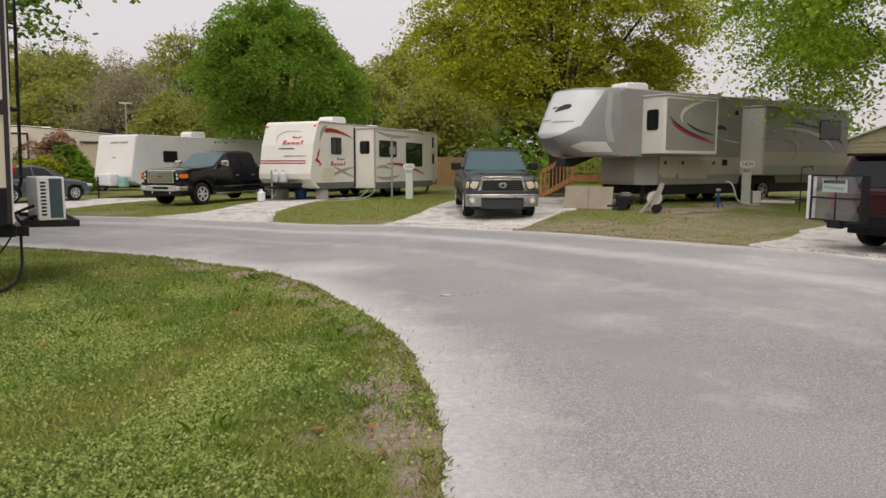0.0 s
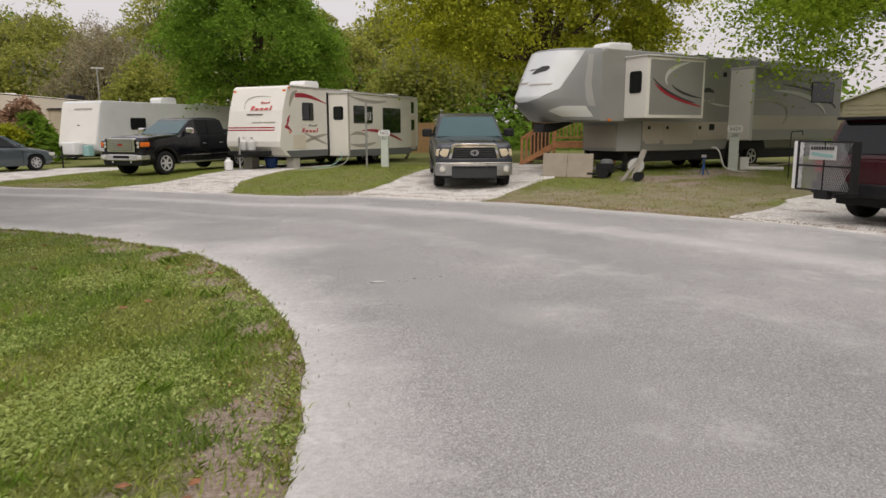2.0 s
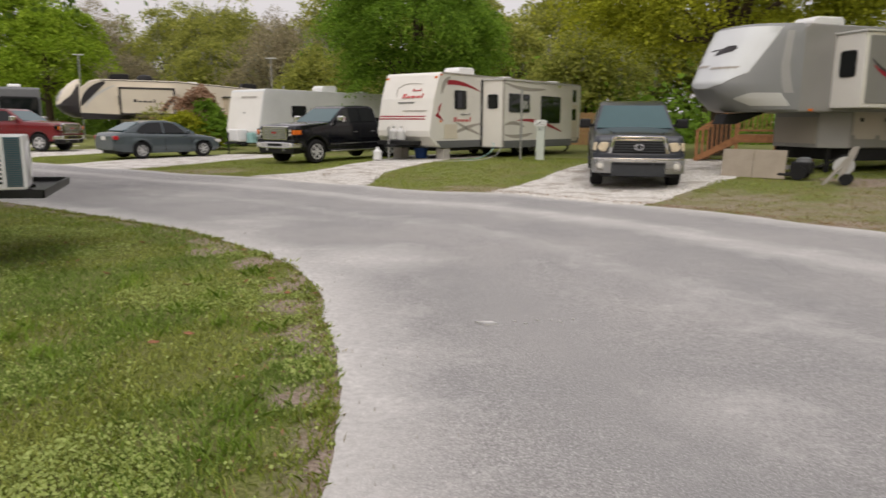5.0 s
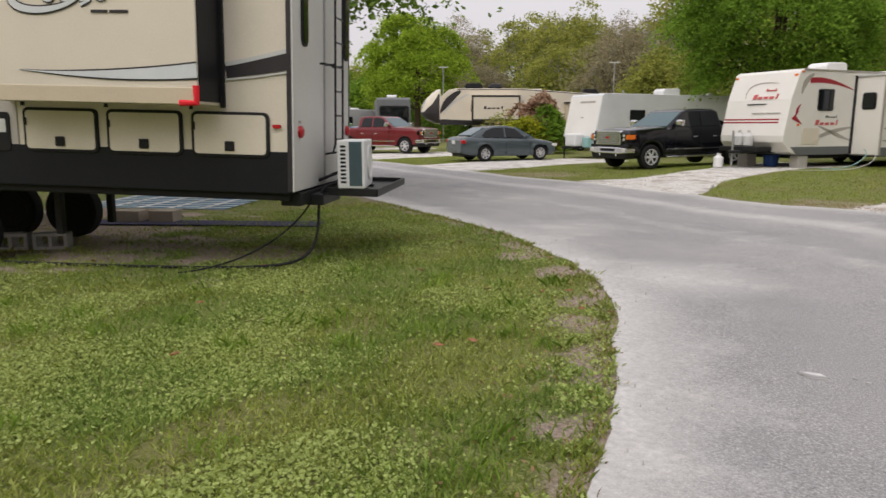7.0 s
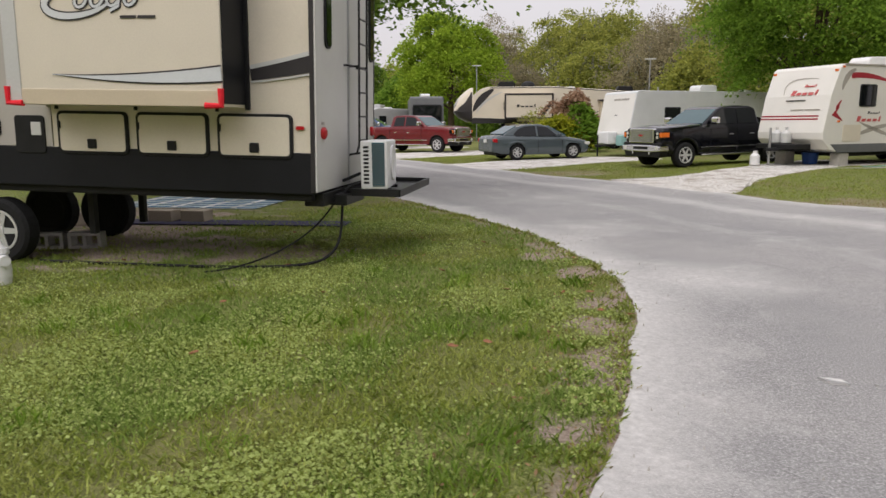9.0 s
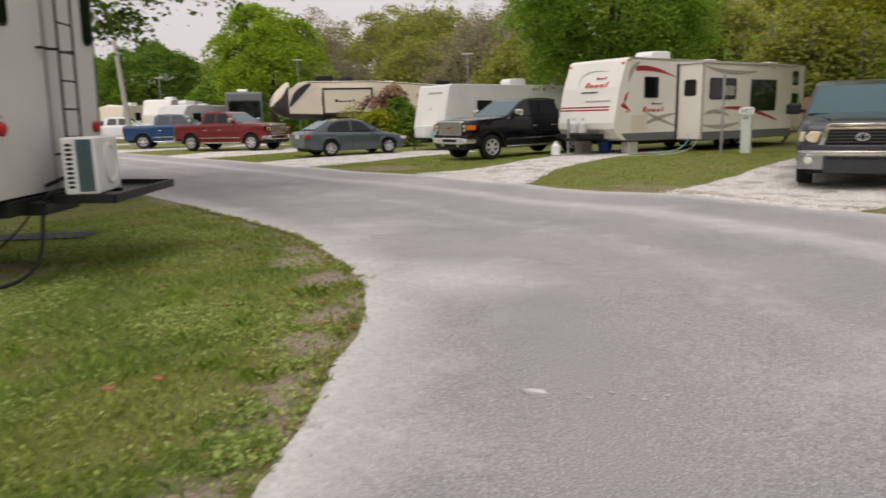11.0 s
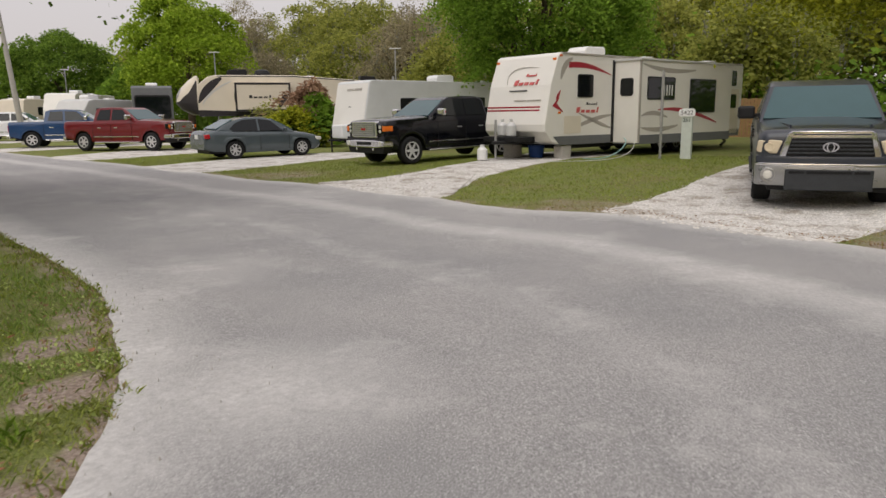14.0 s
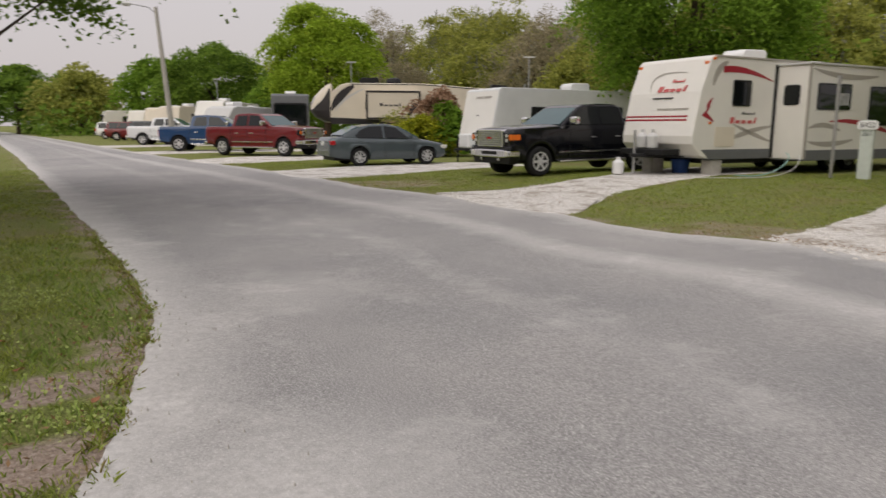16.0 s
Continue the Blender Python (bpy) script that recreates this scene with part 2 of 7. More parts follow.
M_TARPW = material("checked_rug", (0.42, 0.47, 0.46), 0.9, vary=0.1, scale=8)
M_TARPB = material("blue_rug_stripe", (0.05, 0.13, 0.25), 0.9, vary=0.15, scale=8)
M_PURPLE = material("purple_mat", (0.05, 0.045, 0.085), 0.95, vary=0.2, scale=12)
M_FENCE = material("cedar_fence", (0.36, 0.22, 0.11), 0.85, vary=0.2, scale=6, bump=0.2)
M_SHED = material("tan_shed_siding", (0.30, 0.27, 0.19), 0.7, vary=0.1, scale=4)
M_LEAF_OAK = leafy("oak_leaves", (0.15, 0.18, 0.014), (0.56, 0.58, 0.055), 0.55)
M_LEAF_GREEN = leafy("fresh_green_leaves", (0.08, 0.155, 0.018), (0.29, 0.45, 0.055), 0.55)
M_LEAF_NEAR = leafy("bright_oak_leaves", (0.14, 0.23, 0.016), (0.46, 0.60, 0.065), 0.6)
M_LEAF_DARK = leafy("dark_green_leaves", (0.07, 0.13, 0.02), (0.25, 0.38, 0.055), 0.55)
M_LEAF_WOOD = leafy("woodland_leaves", (0.16, 0.19, 0.045), (0.50, 0.51, 0.12), 0.6)
M_LEAF_BROWN = leafy("bare_twig_haze", (0.19, 0.165, 0.105), (0.46, 0.41, 0.25), 0.5)
M_MOSS = leafy("hanging_moss", (0.16, 0.165, 0.125), (0.36, 0.35, 0.27), 0.4)
M_BUSHY = leafy("yellow_green_leaves", (0.16, 0.2, 0.012), (0.5, 0.5, 0.04), 0.4)
M_BUSHR = leafy("rusty_leaves", (0.22, 0.13, 0.08), (0.5, 0.33, 0.22), 0.4)
M_BLADE = leafy("grass_blades", (0.125, 0.175, 0.026), (0.41, 0.48, 0.095), 0.45)
M_CLOVER = leafy("clover_leaves", (0.27, 0.34, 0.09), (0.55, 0.63, 0.22), 0.4)
M_DRYBLADE = leafy("dry_grass_blades", (0.17, 0.14, 0.05), (0.46, 0.38, 0.17), 0.3)
M_SPILL = material("white_spill", (0.58, 0.57, 0.56), 0.9, vary=0.12, scale=25)
M_DEADLEAF = material("dead_leaf", (0.27, 0.12, 0.06), 0.8, vary=0.35, scale=9)

# ---- shapes ----
def part(name, bm, mat, parent=None, label="", smooth=False):
    me = bpy.data.meshes.new(name)
    bm.normal_update()
    bm.to_mesh(me)
    bm.free()
    me.materials.append(mat)
    if smooth:
        me.polygons.foreach_set("use_smooth", [True] * len(me.polygons))
        me.set_sharp_from_angle(angle=radians(32))
    ob = new(name, me)
    if parent:
        ob.parent = parent
    if label:
        ob["label"] = label
    return ob


def thing(name, m, label, category, group=""):
    ob = new(name)
    ob.empty_display_size = 0.3
    ob.matrix_world = m
    return tagged(ob, label, category, group)


def soften(bm, width, segments=2, limit=35):
    edges = [e for e in bm.edges if len(e.link_faces) == 2 and e.calc_face_angle(0) > radians(limit)]
    if edges and width > 0:
        bmesh.ops.bevel(bm, geom=edges, offset=width, segments=segments, profile=0.6, affect="EDGES", clamp_overlap=True)
    return bm


def prism(bm, pts, axis, a, b):
    """A polygon extruded from a to b along an axis: 'x' takes (y, z) points, 'y' (x, z), 'z' (x, y)."""
    def at(p, s):
        return {"x": (s, p[0], p[1]), "y": (p[0], s, p[1]), "z": (p[0], p[1], s)}[axis]
    lo, hi = [bm.verts.new(at(p, a)) for p in pts], [bm.verts.new(at(p, b)) for p in pts]
    n = len(pts)
    faces = [bm.faces.new(lo), bm.faces.new(hi)]
    faces += [bm.faces.new((lo[i], lo[(i + 1) % n], hi[(i + 1) % n], hi[i])) for i in range(n)]
    bmesh.ops.recalc_face_normals(bm, faces=faces)
    return bm


def solid(pts, axis, a, b, bevel=0.0, segments=2, limit=35):
    return soften(prism(bmesh.new(), pts, axis, a, b), bevel, segments, limit)


def box(x0, x1, y0, y1, z0, z1, bevel=0.01, segments=2):
    return solid([(x0, y0), (x1, y0), (x1, y1), (x0, y1)], "z", z0, z1, bevel, segments)


def rounded(cx, cy, w, h, r, n=4):
    pts = []
    for k, (sx, sy) in enumerate(((1, 1), (-1, 1), (-1, -1), (1, -1))):
        for i in range(n + 1):
            a = radians(90 * k + 90 * i / n)
            pts.append((cx + sx * (w / 2 - r) + r * math.cos(a), cy + sy * (h / 2 - r) + r * math.sin(a)))
    return pts


def tube(bm, path, radii, n=8, cap=True):
    """A round bar along a path, with one radius or one for each point."""
    path = [Vector(p) for p in path]
    if not isinstance(radii, (list, tuple)):
        radii = [radii] * len(path)
    rings = []
    for i, p in enumerate(path):
        d = (path[min(i + 1, len(path) - 1)] - path[max(i - 1, 0)]).normalized()
        u = d.orthogonal().normalized() if i == 0 else (u - d * u.dot(d)).normalized()
        v = d.cross(u)
        rings.append([bm.verts.new(p + radii[i] * (u * math.cos(2 * math.pi * k / n) + v * math.sin(2 * math.pi * k / n))) for k in range(n)])
    for a, b in zip(rings, rings[1:]):
        for k in range(n):
            bm.faces.new((a[k], a[(k + 1) % n], b[(k + 1) % n], b[k]))
    if cap:
        bm.faces.new(rings[0][::-1])
        bm.faces.new(rings[-1])
    return bm


def lathe(bm, profile, axis="x", n=24, centre=(0, 0, 0)):
    """A profile of (along, radius) points turned about an axis."""
    rings = []
    c = Vector(centre)
    for s, r in profile:
        ring = []
        for k in range(n):
            a = 2 * math.pi * k / n
            q = (r * math.cos(a), r * math.sin(a))
            ring.append(bm.verts.new(c + Vector({"x": (s, *q), "y": (q[0], s, q[1]), "z": (*q, s)}[axis])))
        rings.append(ring)
    fs = []
    for a, b in zip(rings, rings[1:]):
        for k in range(n):
            fs.append(bm.faces.new((a[k], a[(k + 1) % n], b[(k + 1) % n], b[k])))
    fs += [bm.faces.new(rings[0]), bm.faces.new(rings[-1])]
    bmesh.ops.recalc_face_normals(bm, faces=fs)
    return bm


def ribbon(pts, widths, axis, a, b):
    """A tapering band along 2D points, as a thin raised decal."""
    left, right = [], []
    for i, p in enumerate(pts):
        q0, q1 = Vector(pts[max(i - 1, 0)]), Vector(pts[min(i + 1, len(pts) - 1)])
        d = (q1 - q0).normalized()
        nrm = Vector((-d.y, d.x))
        left.append(tuple(Vector(p) + nrm * widths[i] / 2))
        right.append(tuple(Vector(p) - nrm * widths[i] / 2))
    bm = bmesh.new()
    def at(p, s):
        return {"x": (s, p[0], p[1]), "y": (p[0], s, p[1]), "z": (p[0], p[1], s)}[axis]
    rings = [[bm.verts.new(at(l, a)), bm.verts.new(at(l, b)), bm.verts.new(at(r, b)), bm.verts.new(at(r, a))] for l, r in zip(left, right)]
    for p, q in zip(rings, rings[1:]):
        for k in range(4):
            bm.faces.new((p[k], p[(k + 1) % 4], q[(k + 1) % 4], q[k]))
    bm.faces.new(rings[0])
    bm.faces.new(rings[-1][::-1])
    bmesh.ops.recalc_face_normals(bm, faces=bm.faces[:])
    return bm


def bend(p0, p1, p2, n=9):
    """Points of a quadratic curve."""
    return [tuple((1 - t) ** 2 * np.array(p0) + 2 * t * (1 - t) * np.array(p1) + t * t * np.array(p2)) for t in np.linspace(0, 1, n)]


def sweep_widths(w, n=9, tip=0.1):
    return [w * (tip + (1 - tip) * math.sin(math.pi * (i + 0.15) / (n - 0.4)) ** 0.8) for i in range(n)]


def write(text, size, mat, parent, loc, rot, name="number"):
    cu = bpy.data.curves.new(name, "FONT")
    cu.body, cu.size, cu.align_x, cu.align_y, cu.extrude = text, size, "CENTER", "CENTER", 0.001
    cu.materials.append(mat)
    ob = new(name, cu)
    ob.parent = parent
    ob.location, ob.rotation_euler = loc, [radians(a) for a in rot]
    return ob


# ---- ground, road and drives ----
def smooth_step(a, b, v):
    t = np.clip((np.asarray(v, float) - a) / (b - a), 0, 1)
    return t * t * (3 - 2 * t)


def rise(x, y):
    """Height of the ground: the pads beyond the road lie a little higher than the road."""
    x, y = np.asarray(x, float), np.asarray(y, float)
    amount = 0.05 + 0.15 * smooth_step(-12, -6, x) + 0.10 * smooth_step(-1, 5, x)
    start = 18.5 - 3.5 * smooth_step(-3, 3, x) + np.clip(-x - 8, 0, 400) * 0.31
    return amount * smooth_step(0, 1, (y - start) / 8.5)


INNER = [(-200, 77), (-58.5, 29.4), (-25.4, 18.05), (-15, 14.4), (-11.5, 13.15), (-7.9, 11.86), (-5.2, 10.8), (-4.37, 10.33), (-3.36, 9.63), (-2.45, 8.85), (-1.8, 8.0),
         (-1.3, 7.05), (-0.75, 6.0), (-0.35, 4.9), (-0.2, 4.1), (-0.05, 3.0), (0, 1.5), (-0.1, -1), (-0.3, -6), (-1, -30)]
OUTER = [(-200, 83), (-57, 34.9), (-32, 26.4), (-19, 22.5), (-14.2, 20.9), (-11.7, 19.9), (-8.6, 19.3), (-5.6, 18.1), (-3.5, 17.15), (-1.5, 17.1),
         (0.85, 15.9), (2.2, 15.05), (3.3, 14.2), (5.05, 12.8), (6.8, 11), (8.3, 8.5), (9.3, 4), (9.8, -3), (10, -30)]


def curve_through(pts, per=14):
    p = np.array([pts[0], *pts, pts[-1]], float)
    out = []
    for i in range(1, len(p) - 2):
        for t in np.linspace(0, 1, per, endpoint=False):
            a, b, c, d = p[i - 1], p[i], p[i + 1], p[i + 2]
            out.append(0.5 * (2 * b + (c - a) * t + (2 * a - 5 * b + 4 * c - d) * t * t + (3 * b - a - 3 * c + d) * t ** 3))
    out.append(p[-1])
    return np.array(out)


def wobble(pts, amount, scale):
    return np.array([(x + amount * noise.noise((x * scale, y * scale, 3.1)) + 0.4 * amount * noise.noise((x * scale * 4, y * scale * 4, 7.7)),
                      y + amount * noise.noise((x * scale, y * scale, 9.4)) + 0.4 * amount * noise.noise((x * scale * 4, y * scale * 4, 1.2))) for x, y in pts])


inner, outer = wobble(curve_through(INNER), 0.055, 1.3), wobble(curve_through(OUTER), 0.12, 0.9)
ROAD_RING = np.concatenate([inner, outer[::-1]])


def inside(ring, x, y):
    x, y = np.asarray(x, float), np.asarray(y, float)
    hit = np.zeros(x.shape, bool)
    for (xa, ya), (xb, yb) in zip(ring, np.roll(ring, -1, 0)):
        if ya != yb:
            hit ^= ((ya > y) != (yb > y)) & (x < (xb - xa) * (y - ya) / (yb - ya) + xa)
    return hit


def edge_distance(line, x, y):
    x, y = np.asarray(x, float), np.asarray(y, float)
    best = np.full(x.shape, 1e9)
    for (xa, ya), (xb, yb) in zip(line[:-1], line[1:]):
        if max(abs(xa), abs(xb)) > 70:
            continue
        dx, dy = xb - xa, yb - ya
        t = np.clip(((x - xa) * dx + (y - ya) * dy) / (dx * dx + dy * dy + 1e-9), 0, 1)
        best = np.minimum(best, np.hypot(x - xa - t * dx, y - ya - t * dy))
    return best


def sheet(name, verts, faces, mat, wear=None):
    me = bpy.data.meshes.new(name)
    me.from_pydata([tuple(v) for v in verts], [], faces)
    me.materials.append(mat)
    if wear is not None:
        at = me.attributes.new("wear", "FLOAT", "POINT")
        at.data.foreach_set("value", np.asarray(wear, np.float32))
    me.polygons.foreach_set("use_smooth", [True] * len(me.polygons))
    return new(name, me)


DIRT = [(-1.15, 6.5, 0.35), (-2.9, 9.0, 0.35), (-1.9, 7.6, 0.3), (-4.2, 9.9, 0.3), (-0.62, 4.05, 0.42), (-0.85, 5.75, 0.3), (-1.5, 7.0, 0.34), (-2.2, 8.1, 0.3), (-9.5, 6.9, 2.0), (-7.9, 6.7, 1.6), (-6.6, 7.3, 1.0), (-11.5, 7.8, 2.4), (-6.4, 7.6, 0.9), (-5.2, 6.3, 0.3), (-3.9, 9.5, 0.35), (-0.45, 3.4, 0.4), (8.6, 22.2, 1.8), (6.6, 20.6, 1.3)]

DRY = [(4.6, 15.0, 3.0), (2.9, 16.4, 2.2), (6.8, 17.4, 2.6), (-2.5, 18.0, 0.9), (-11.3, 21.2, 1.1)]


def patchy(x, y, scale, seed):
    """Smooth random values between 0 and 1 over the plan."""
    rng = np.random.default_rng(seed)
    v = np.zeros_like(x)
    for k in range(14):
        a, p = rng.uniform(0, 2 * np.pi, 2)
        f = scale * rng.uniform(0.5, 2.2)
        v += np.sin((x * np.cos(a) + y * np.sin(a)) * f * 2 * np.pi + p)
    return np.clip(0.5 + v / 9, 0, 1)


def lawn_wear(x, y):
    d = np.minimum(edge_distance(inner, x, y), edge_distance(outer, x, y))
    ragged = patchy(x, y, 0.9, 17) - 0.5 + 0.6 * (patchy(x, y, 2.6, 18) - 0.5)
    w = np.clip(1 - d / (0.5 + 0.5 * ragged), 0, 1) * 0.68
    for cx, cy, r in DIRT:
        w = np.maximum(w, np.clip(1.15 - np.hypot(x - cx, y - cy) / r + 0.9 * ragged, 0, 0.9) * np.clip(2.4 - np.hypot(x - cx, y - cy) / r, 0, 1))
    for cx, cy, r in DRY:
        w = np.maximum(w, np.clip(1.3 - np.hypot(x - cx, y - cy) / r + 0.6 * ragged, 0, 0.46))
    return w


gx = np.concatenate([[-3000, -1200, -500, -260, -180, -130], np.arange(-100, -12, 1.0), np.arange(-12, -6.5, 0.25), np.arange(-6.5, 0.5, 0.125), np.arange(0.5, 3, 0.25), np.arange(3, 30, 0.75), [35, 45, 70, 130, 300, 800, 3000]])
gy = np.concatenate([[-3000, -900, -300, -90, -40, -20], np.arange(-12, 1, 1.0), np.arange(1, 9.5, 0.125), np.arange(9.5, 14, 0.25), np.arange(14, 45, 0.75), [50, 60, 80, 110, 160, 260, 600, 1500, 4000]])
X, Y = np.meshgrid(gx, gy)
Z = rise(X, Y)
nx = len(gx)
ground_faces = [(j * nx + i, j * nx + i + 1, (j + 1) * nx + i + 1, (j + 1) * nx + i) for j in range(len(gy) - 1) for i in range(nx - 1)]
ground = tagged(sheet("ground", np.stack([X, Y, Z], -1).reshape(-1, 3), ground_faces, M_LAWN, lawn_wear(X, Y).ravel()),
                "mown green lawn with worn sandy patches along the road", "ground", kind="structure")

across = np.linspace(0, 1, 33)
SPOTS = [(-2.0, 9.5, 0.9, 0.75), (-0.6, 6.6, 0.5, 0.5), (-4.6, 11.6, 1.0, 0.45), (5.0, 10.4, 1.4, 0.5), (1.6, 8.4, 1.0, 0.3), (-7.5, 14.5, 1.6, 0.35), (-12, 16.5, 2.2, 0.35), (1.4, 6.2, 0.6, 0.4), (-8, 17.4, 1.5, 0.4), (2.0, 4.0, 0.5, 0.3), (4.4, 7.2, 1.2, 0.3)]
rv, rw = [], []
for a, b in zip(inner, outer):
    for u in across:
        q = a + (b - a) * u
        dist = np.linalg.norm(b - a)
        w = max(0.85 * max(0, 1 - u * dist / 1.1), 0.75 * max(0, 1 - (1 - u) * dist / 1.0), 0.62 * math.exp(-((u - 0.70) / 0.06) ** 2), 0.3 * math.exp(-((u - 0.42) / 0.05) ** 2))
        for cx, cy, r, s in SPOTS:
            w = max(w, s * math.exp(-((q[0] - cx) ** 2 + (q[1] - cy) ** 2) / (r * r)))
        rv.append((q[0], q[1], 0.012 + 0.02 * math.sin(math.pi * u)))
        rw.append(w)
na = len(across)
road_faces = [(j * na + i + 1, j * na + i, (j + 1) * na + i, (j + 1) * na + i + 1) for j in range(len(inner) - 1) for i in range(na - 1)]
tagged(sheet("road", rv, road_faces, M_ROAD, rw), "grey asphalt lane with pale limestone dust at its edges", "road", kind="structure")


# the small white spill on the lane and the splashes beside it
rs = np.random.default_rng(15)
for cx, cy, a, b in [(-0.18, 7.41, 0.085, 0.05)] + [(0.0 + k * 0.09 + rs.uniform(-0.05, 0.05), 7.47 + k * 0.035 + rs.uniform(-0.05, 0.05), rs.uniform(0.008, 0.02), rs.uniform(0.008, 0.014)) for k in range(6)]:
    n = 16
    ring = [(cx + a * math.cos(q) * rs.uniform(0.45, 1.15), cy + b * math.sin(q) * rs.uniform(0.45, 1.15)) for q in np.linspace(0, 2 * math.pi, n, endpoint=False)]
    ob = sheet("road_stain", [(x, y, 0.0355) for x, y in ring] + [(cx + (x - cx) * 1.04, cy + (y - cy) * 1.04, 0.024) for x, y in ring],
               [tuple(range(n))] + [(i, (i + 1) % n, n + (i + 1) % n, n + i) for i in range(n)], M_SPILL)
    tagged(ob, "dried white spill on the grey lane", "stain", kind="structure")


def drive(ring, label):
    pts = wobble(curve_through(ring + [ring[0]], 8)[:-1], 0.18, 0.9)
    c = pts.mean(0)
    rows = [c + (pts - c) * k for k in (0.02, 0.25, 0.45, 0.62, 0.76, 0.88, 0.96, 1.0)]
    n = len(pts)
    verts = [(x, y, float(rise(x, y)) + (0.016 if k < len(rows) - 1 else -0.02)) for k, row in enumerate(rows) for x, y in row]
    faces = [(k * n + i, (k + 1) * n + i, (k + 1) * n + (i + 1) % n, k * n + (i + 1) % n) for k in range(len(rows) - 1) for i in range(n)]
    faces.append(tuple(range(n)))
    return tagged(sheet("driveway", verts, faces, M_GRAVEL), label, "driveway", kind="structure")


DRIVES = [[(-9.3, 19.6), (-8.4, 20.8), (-7.9, 25.4), (-7.4, 30), (-4.2, 30), (-5.4, 26.1), (-5.95, 21.9), (-5.3, 18.0), (-7.3, 18.3)],
          [(-2.2, 17.3), (-1.5, 20.5), (-0.8, 25), (1, 29), (4, 28), (5.6, 25), (6.4, 24.3), (4.2, 22.4), (2.3, 18.6), (0.95, 15.7), (-0.6, 16.2)],
          [(5.2, 12.9), (7.2, 15.2), (8.8, 17.2), (13, 21), (18, 20), (14, 12), (8.5, 8.6), (6.6, 10.6)],
          [(-17.9, 22.0), (-17.6, 25.5), (-16, 30), (-13, 30), (-13.6, 26), (-14.4, 20.8)],
          [(-26.4, 24.5), (-27, 28), (-25, 33), (-21.6, 33), (-22, 28), (-23.0, 23.5)],
          [(-37, 27.7), (-36.5, 31), (-33, 36), (-29.5, 36), (-32, 31), (-33.5, 26.7)],
          [(-50, 32.4), (-49, 36), (-46, 41), (-42, 41), (-44, 36), (-45.5, 31)]]
for ring in DRIVES:
    drive(ring, "pale crushed shell driveway with sandy patches")


# ---- vehicles: local y runs from the front bumper to the back, x across ----
def stand(x, y, turn, axle_a=1.0, axle_b=4.7):
    """Pose on the ground, tipped with the slope between two axles."""
    c, s = math.cos(radians(turn)), math.sin(radians(turn))
    za, zb = (float(rise(x - s * d, y + c * d)) for d in (axle_a, axle_b))
    tip = math.degrees(math.atan2(zb - za, axle_b - axle_a))
    z0 = za - (zb - za) / (axle_b - axle_a) * axle_a
    return Matrix.Translation((x, y, z0 + 0.018)) @ pose(0, 0, 0, 0, 0, turn) @ pose(0, 0, 0, tip, 0, 0)


def wheel(parent, x, y, r=0.4, w=0.27, side=1, spokes=6, rim=M_RIM):
    """A tyre with its rim; side is the way the rim faces."""
    bm = bmesh.new()
    h = w / 2
    lathe(bm, [(-h * 0.8, r * 0.62), (-h, r * 0.72), (-h, r * 0.9), (-h * 0.72, r), (h * 0.72, r), (h, r * 0.9), (h, r * 0.72), (h * 0.8, r * 0.62)], "x", 28)
    hub = new("wheel")
    hub.empty_display_size = 0.1
    hub.parent, hub.location = parent, (x, y, r)
    part("tyre", bm, M_TYRE, hub, smooth=False)
    bm = bmesh.new()
    f = side * h
    lathe(bm, [(f * 0.3, r * 0.60), (f * 0.97, r * 0.64), (f * 0.98, r * 0.57), (f * 0.5, r * 0.52), (f * 0.45, 0.02)], "x", 28)
    for k in range(spokes):
        a = 2 * math.pi * k / spokes
        d, e = Vector((math.cos(a), math.sin(a))), Vector((-math.sin(a), math.cos(a)))
        q = [d * r * 0.12 + e * r * 0.10, d * r * 0.57 + e * r * 0.075, d * r * 0.57 - e * r * 0.075, d * r * 0.12 - e * r * 0.10]
        prism(bm, [tuple(v) for v in q], "x", f * 0.55, f * 0.86)
    lathe(bm, [(f * 0.5, r * 0.17), (f * 0.92, r * 0.14), (f * 0.95, 0.01)], "x", 16)
    part("rim", bm, rim, hub)
    return hub


def side_glass(name, quad, half_low, z_low, half_high, z_high, parent, mat, both=True):
    """A pane in both sloping sides of a cabin; quad holds (y, z) points."""
    for s in (1, -1):
        bm = bmesh.new()
        def at(p, out):
            k = (p[1] - z_low) / (z_high - z_low)
            return (s * (half_low + (half_high - half_low) * k + out), p[0], p[1])
        a, b = [bm.verts.new(at(p, -0.01)) for p in quad], [bm.verts.new(at(p, 0.006)) for p in quad]
        n = len(quad)
        fs = [bm.faces.new(a), bm.faces.new(b)] + [bm.faces.new((a[i], a[(i + 1) % n], b[(i + 1) % n], b[i])) for i in range(n)]
        bmesh.ops.recalc_face_normals(bm, faces=fs)
        part(name, bm, mat, parent)


def cabin(pts, half_low, z_low, half_high, z_high, bevel=0.05):
    """A cabin: the side outline extruded across with sloping sides."""
    bm = prism(bmesh.new(), pts, "x", -1, 1)
    for v in bm.verts:
        k = min(1, max(0, (v.co.z - z_low) / (z_high - z_low)))
        v.co.x = math.copysign(half_low + (half_high - half_low) * k, v.co.x)
    return soften(bm, bevel, 2, 20)


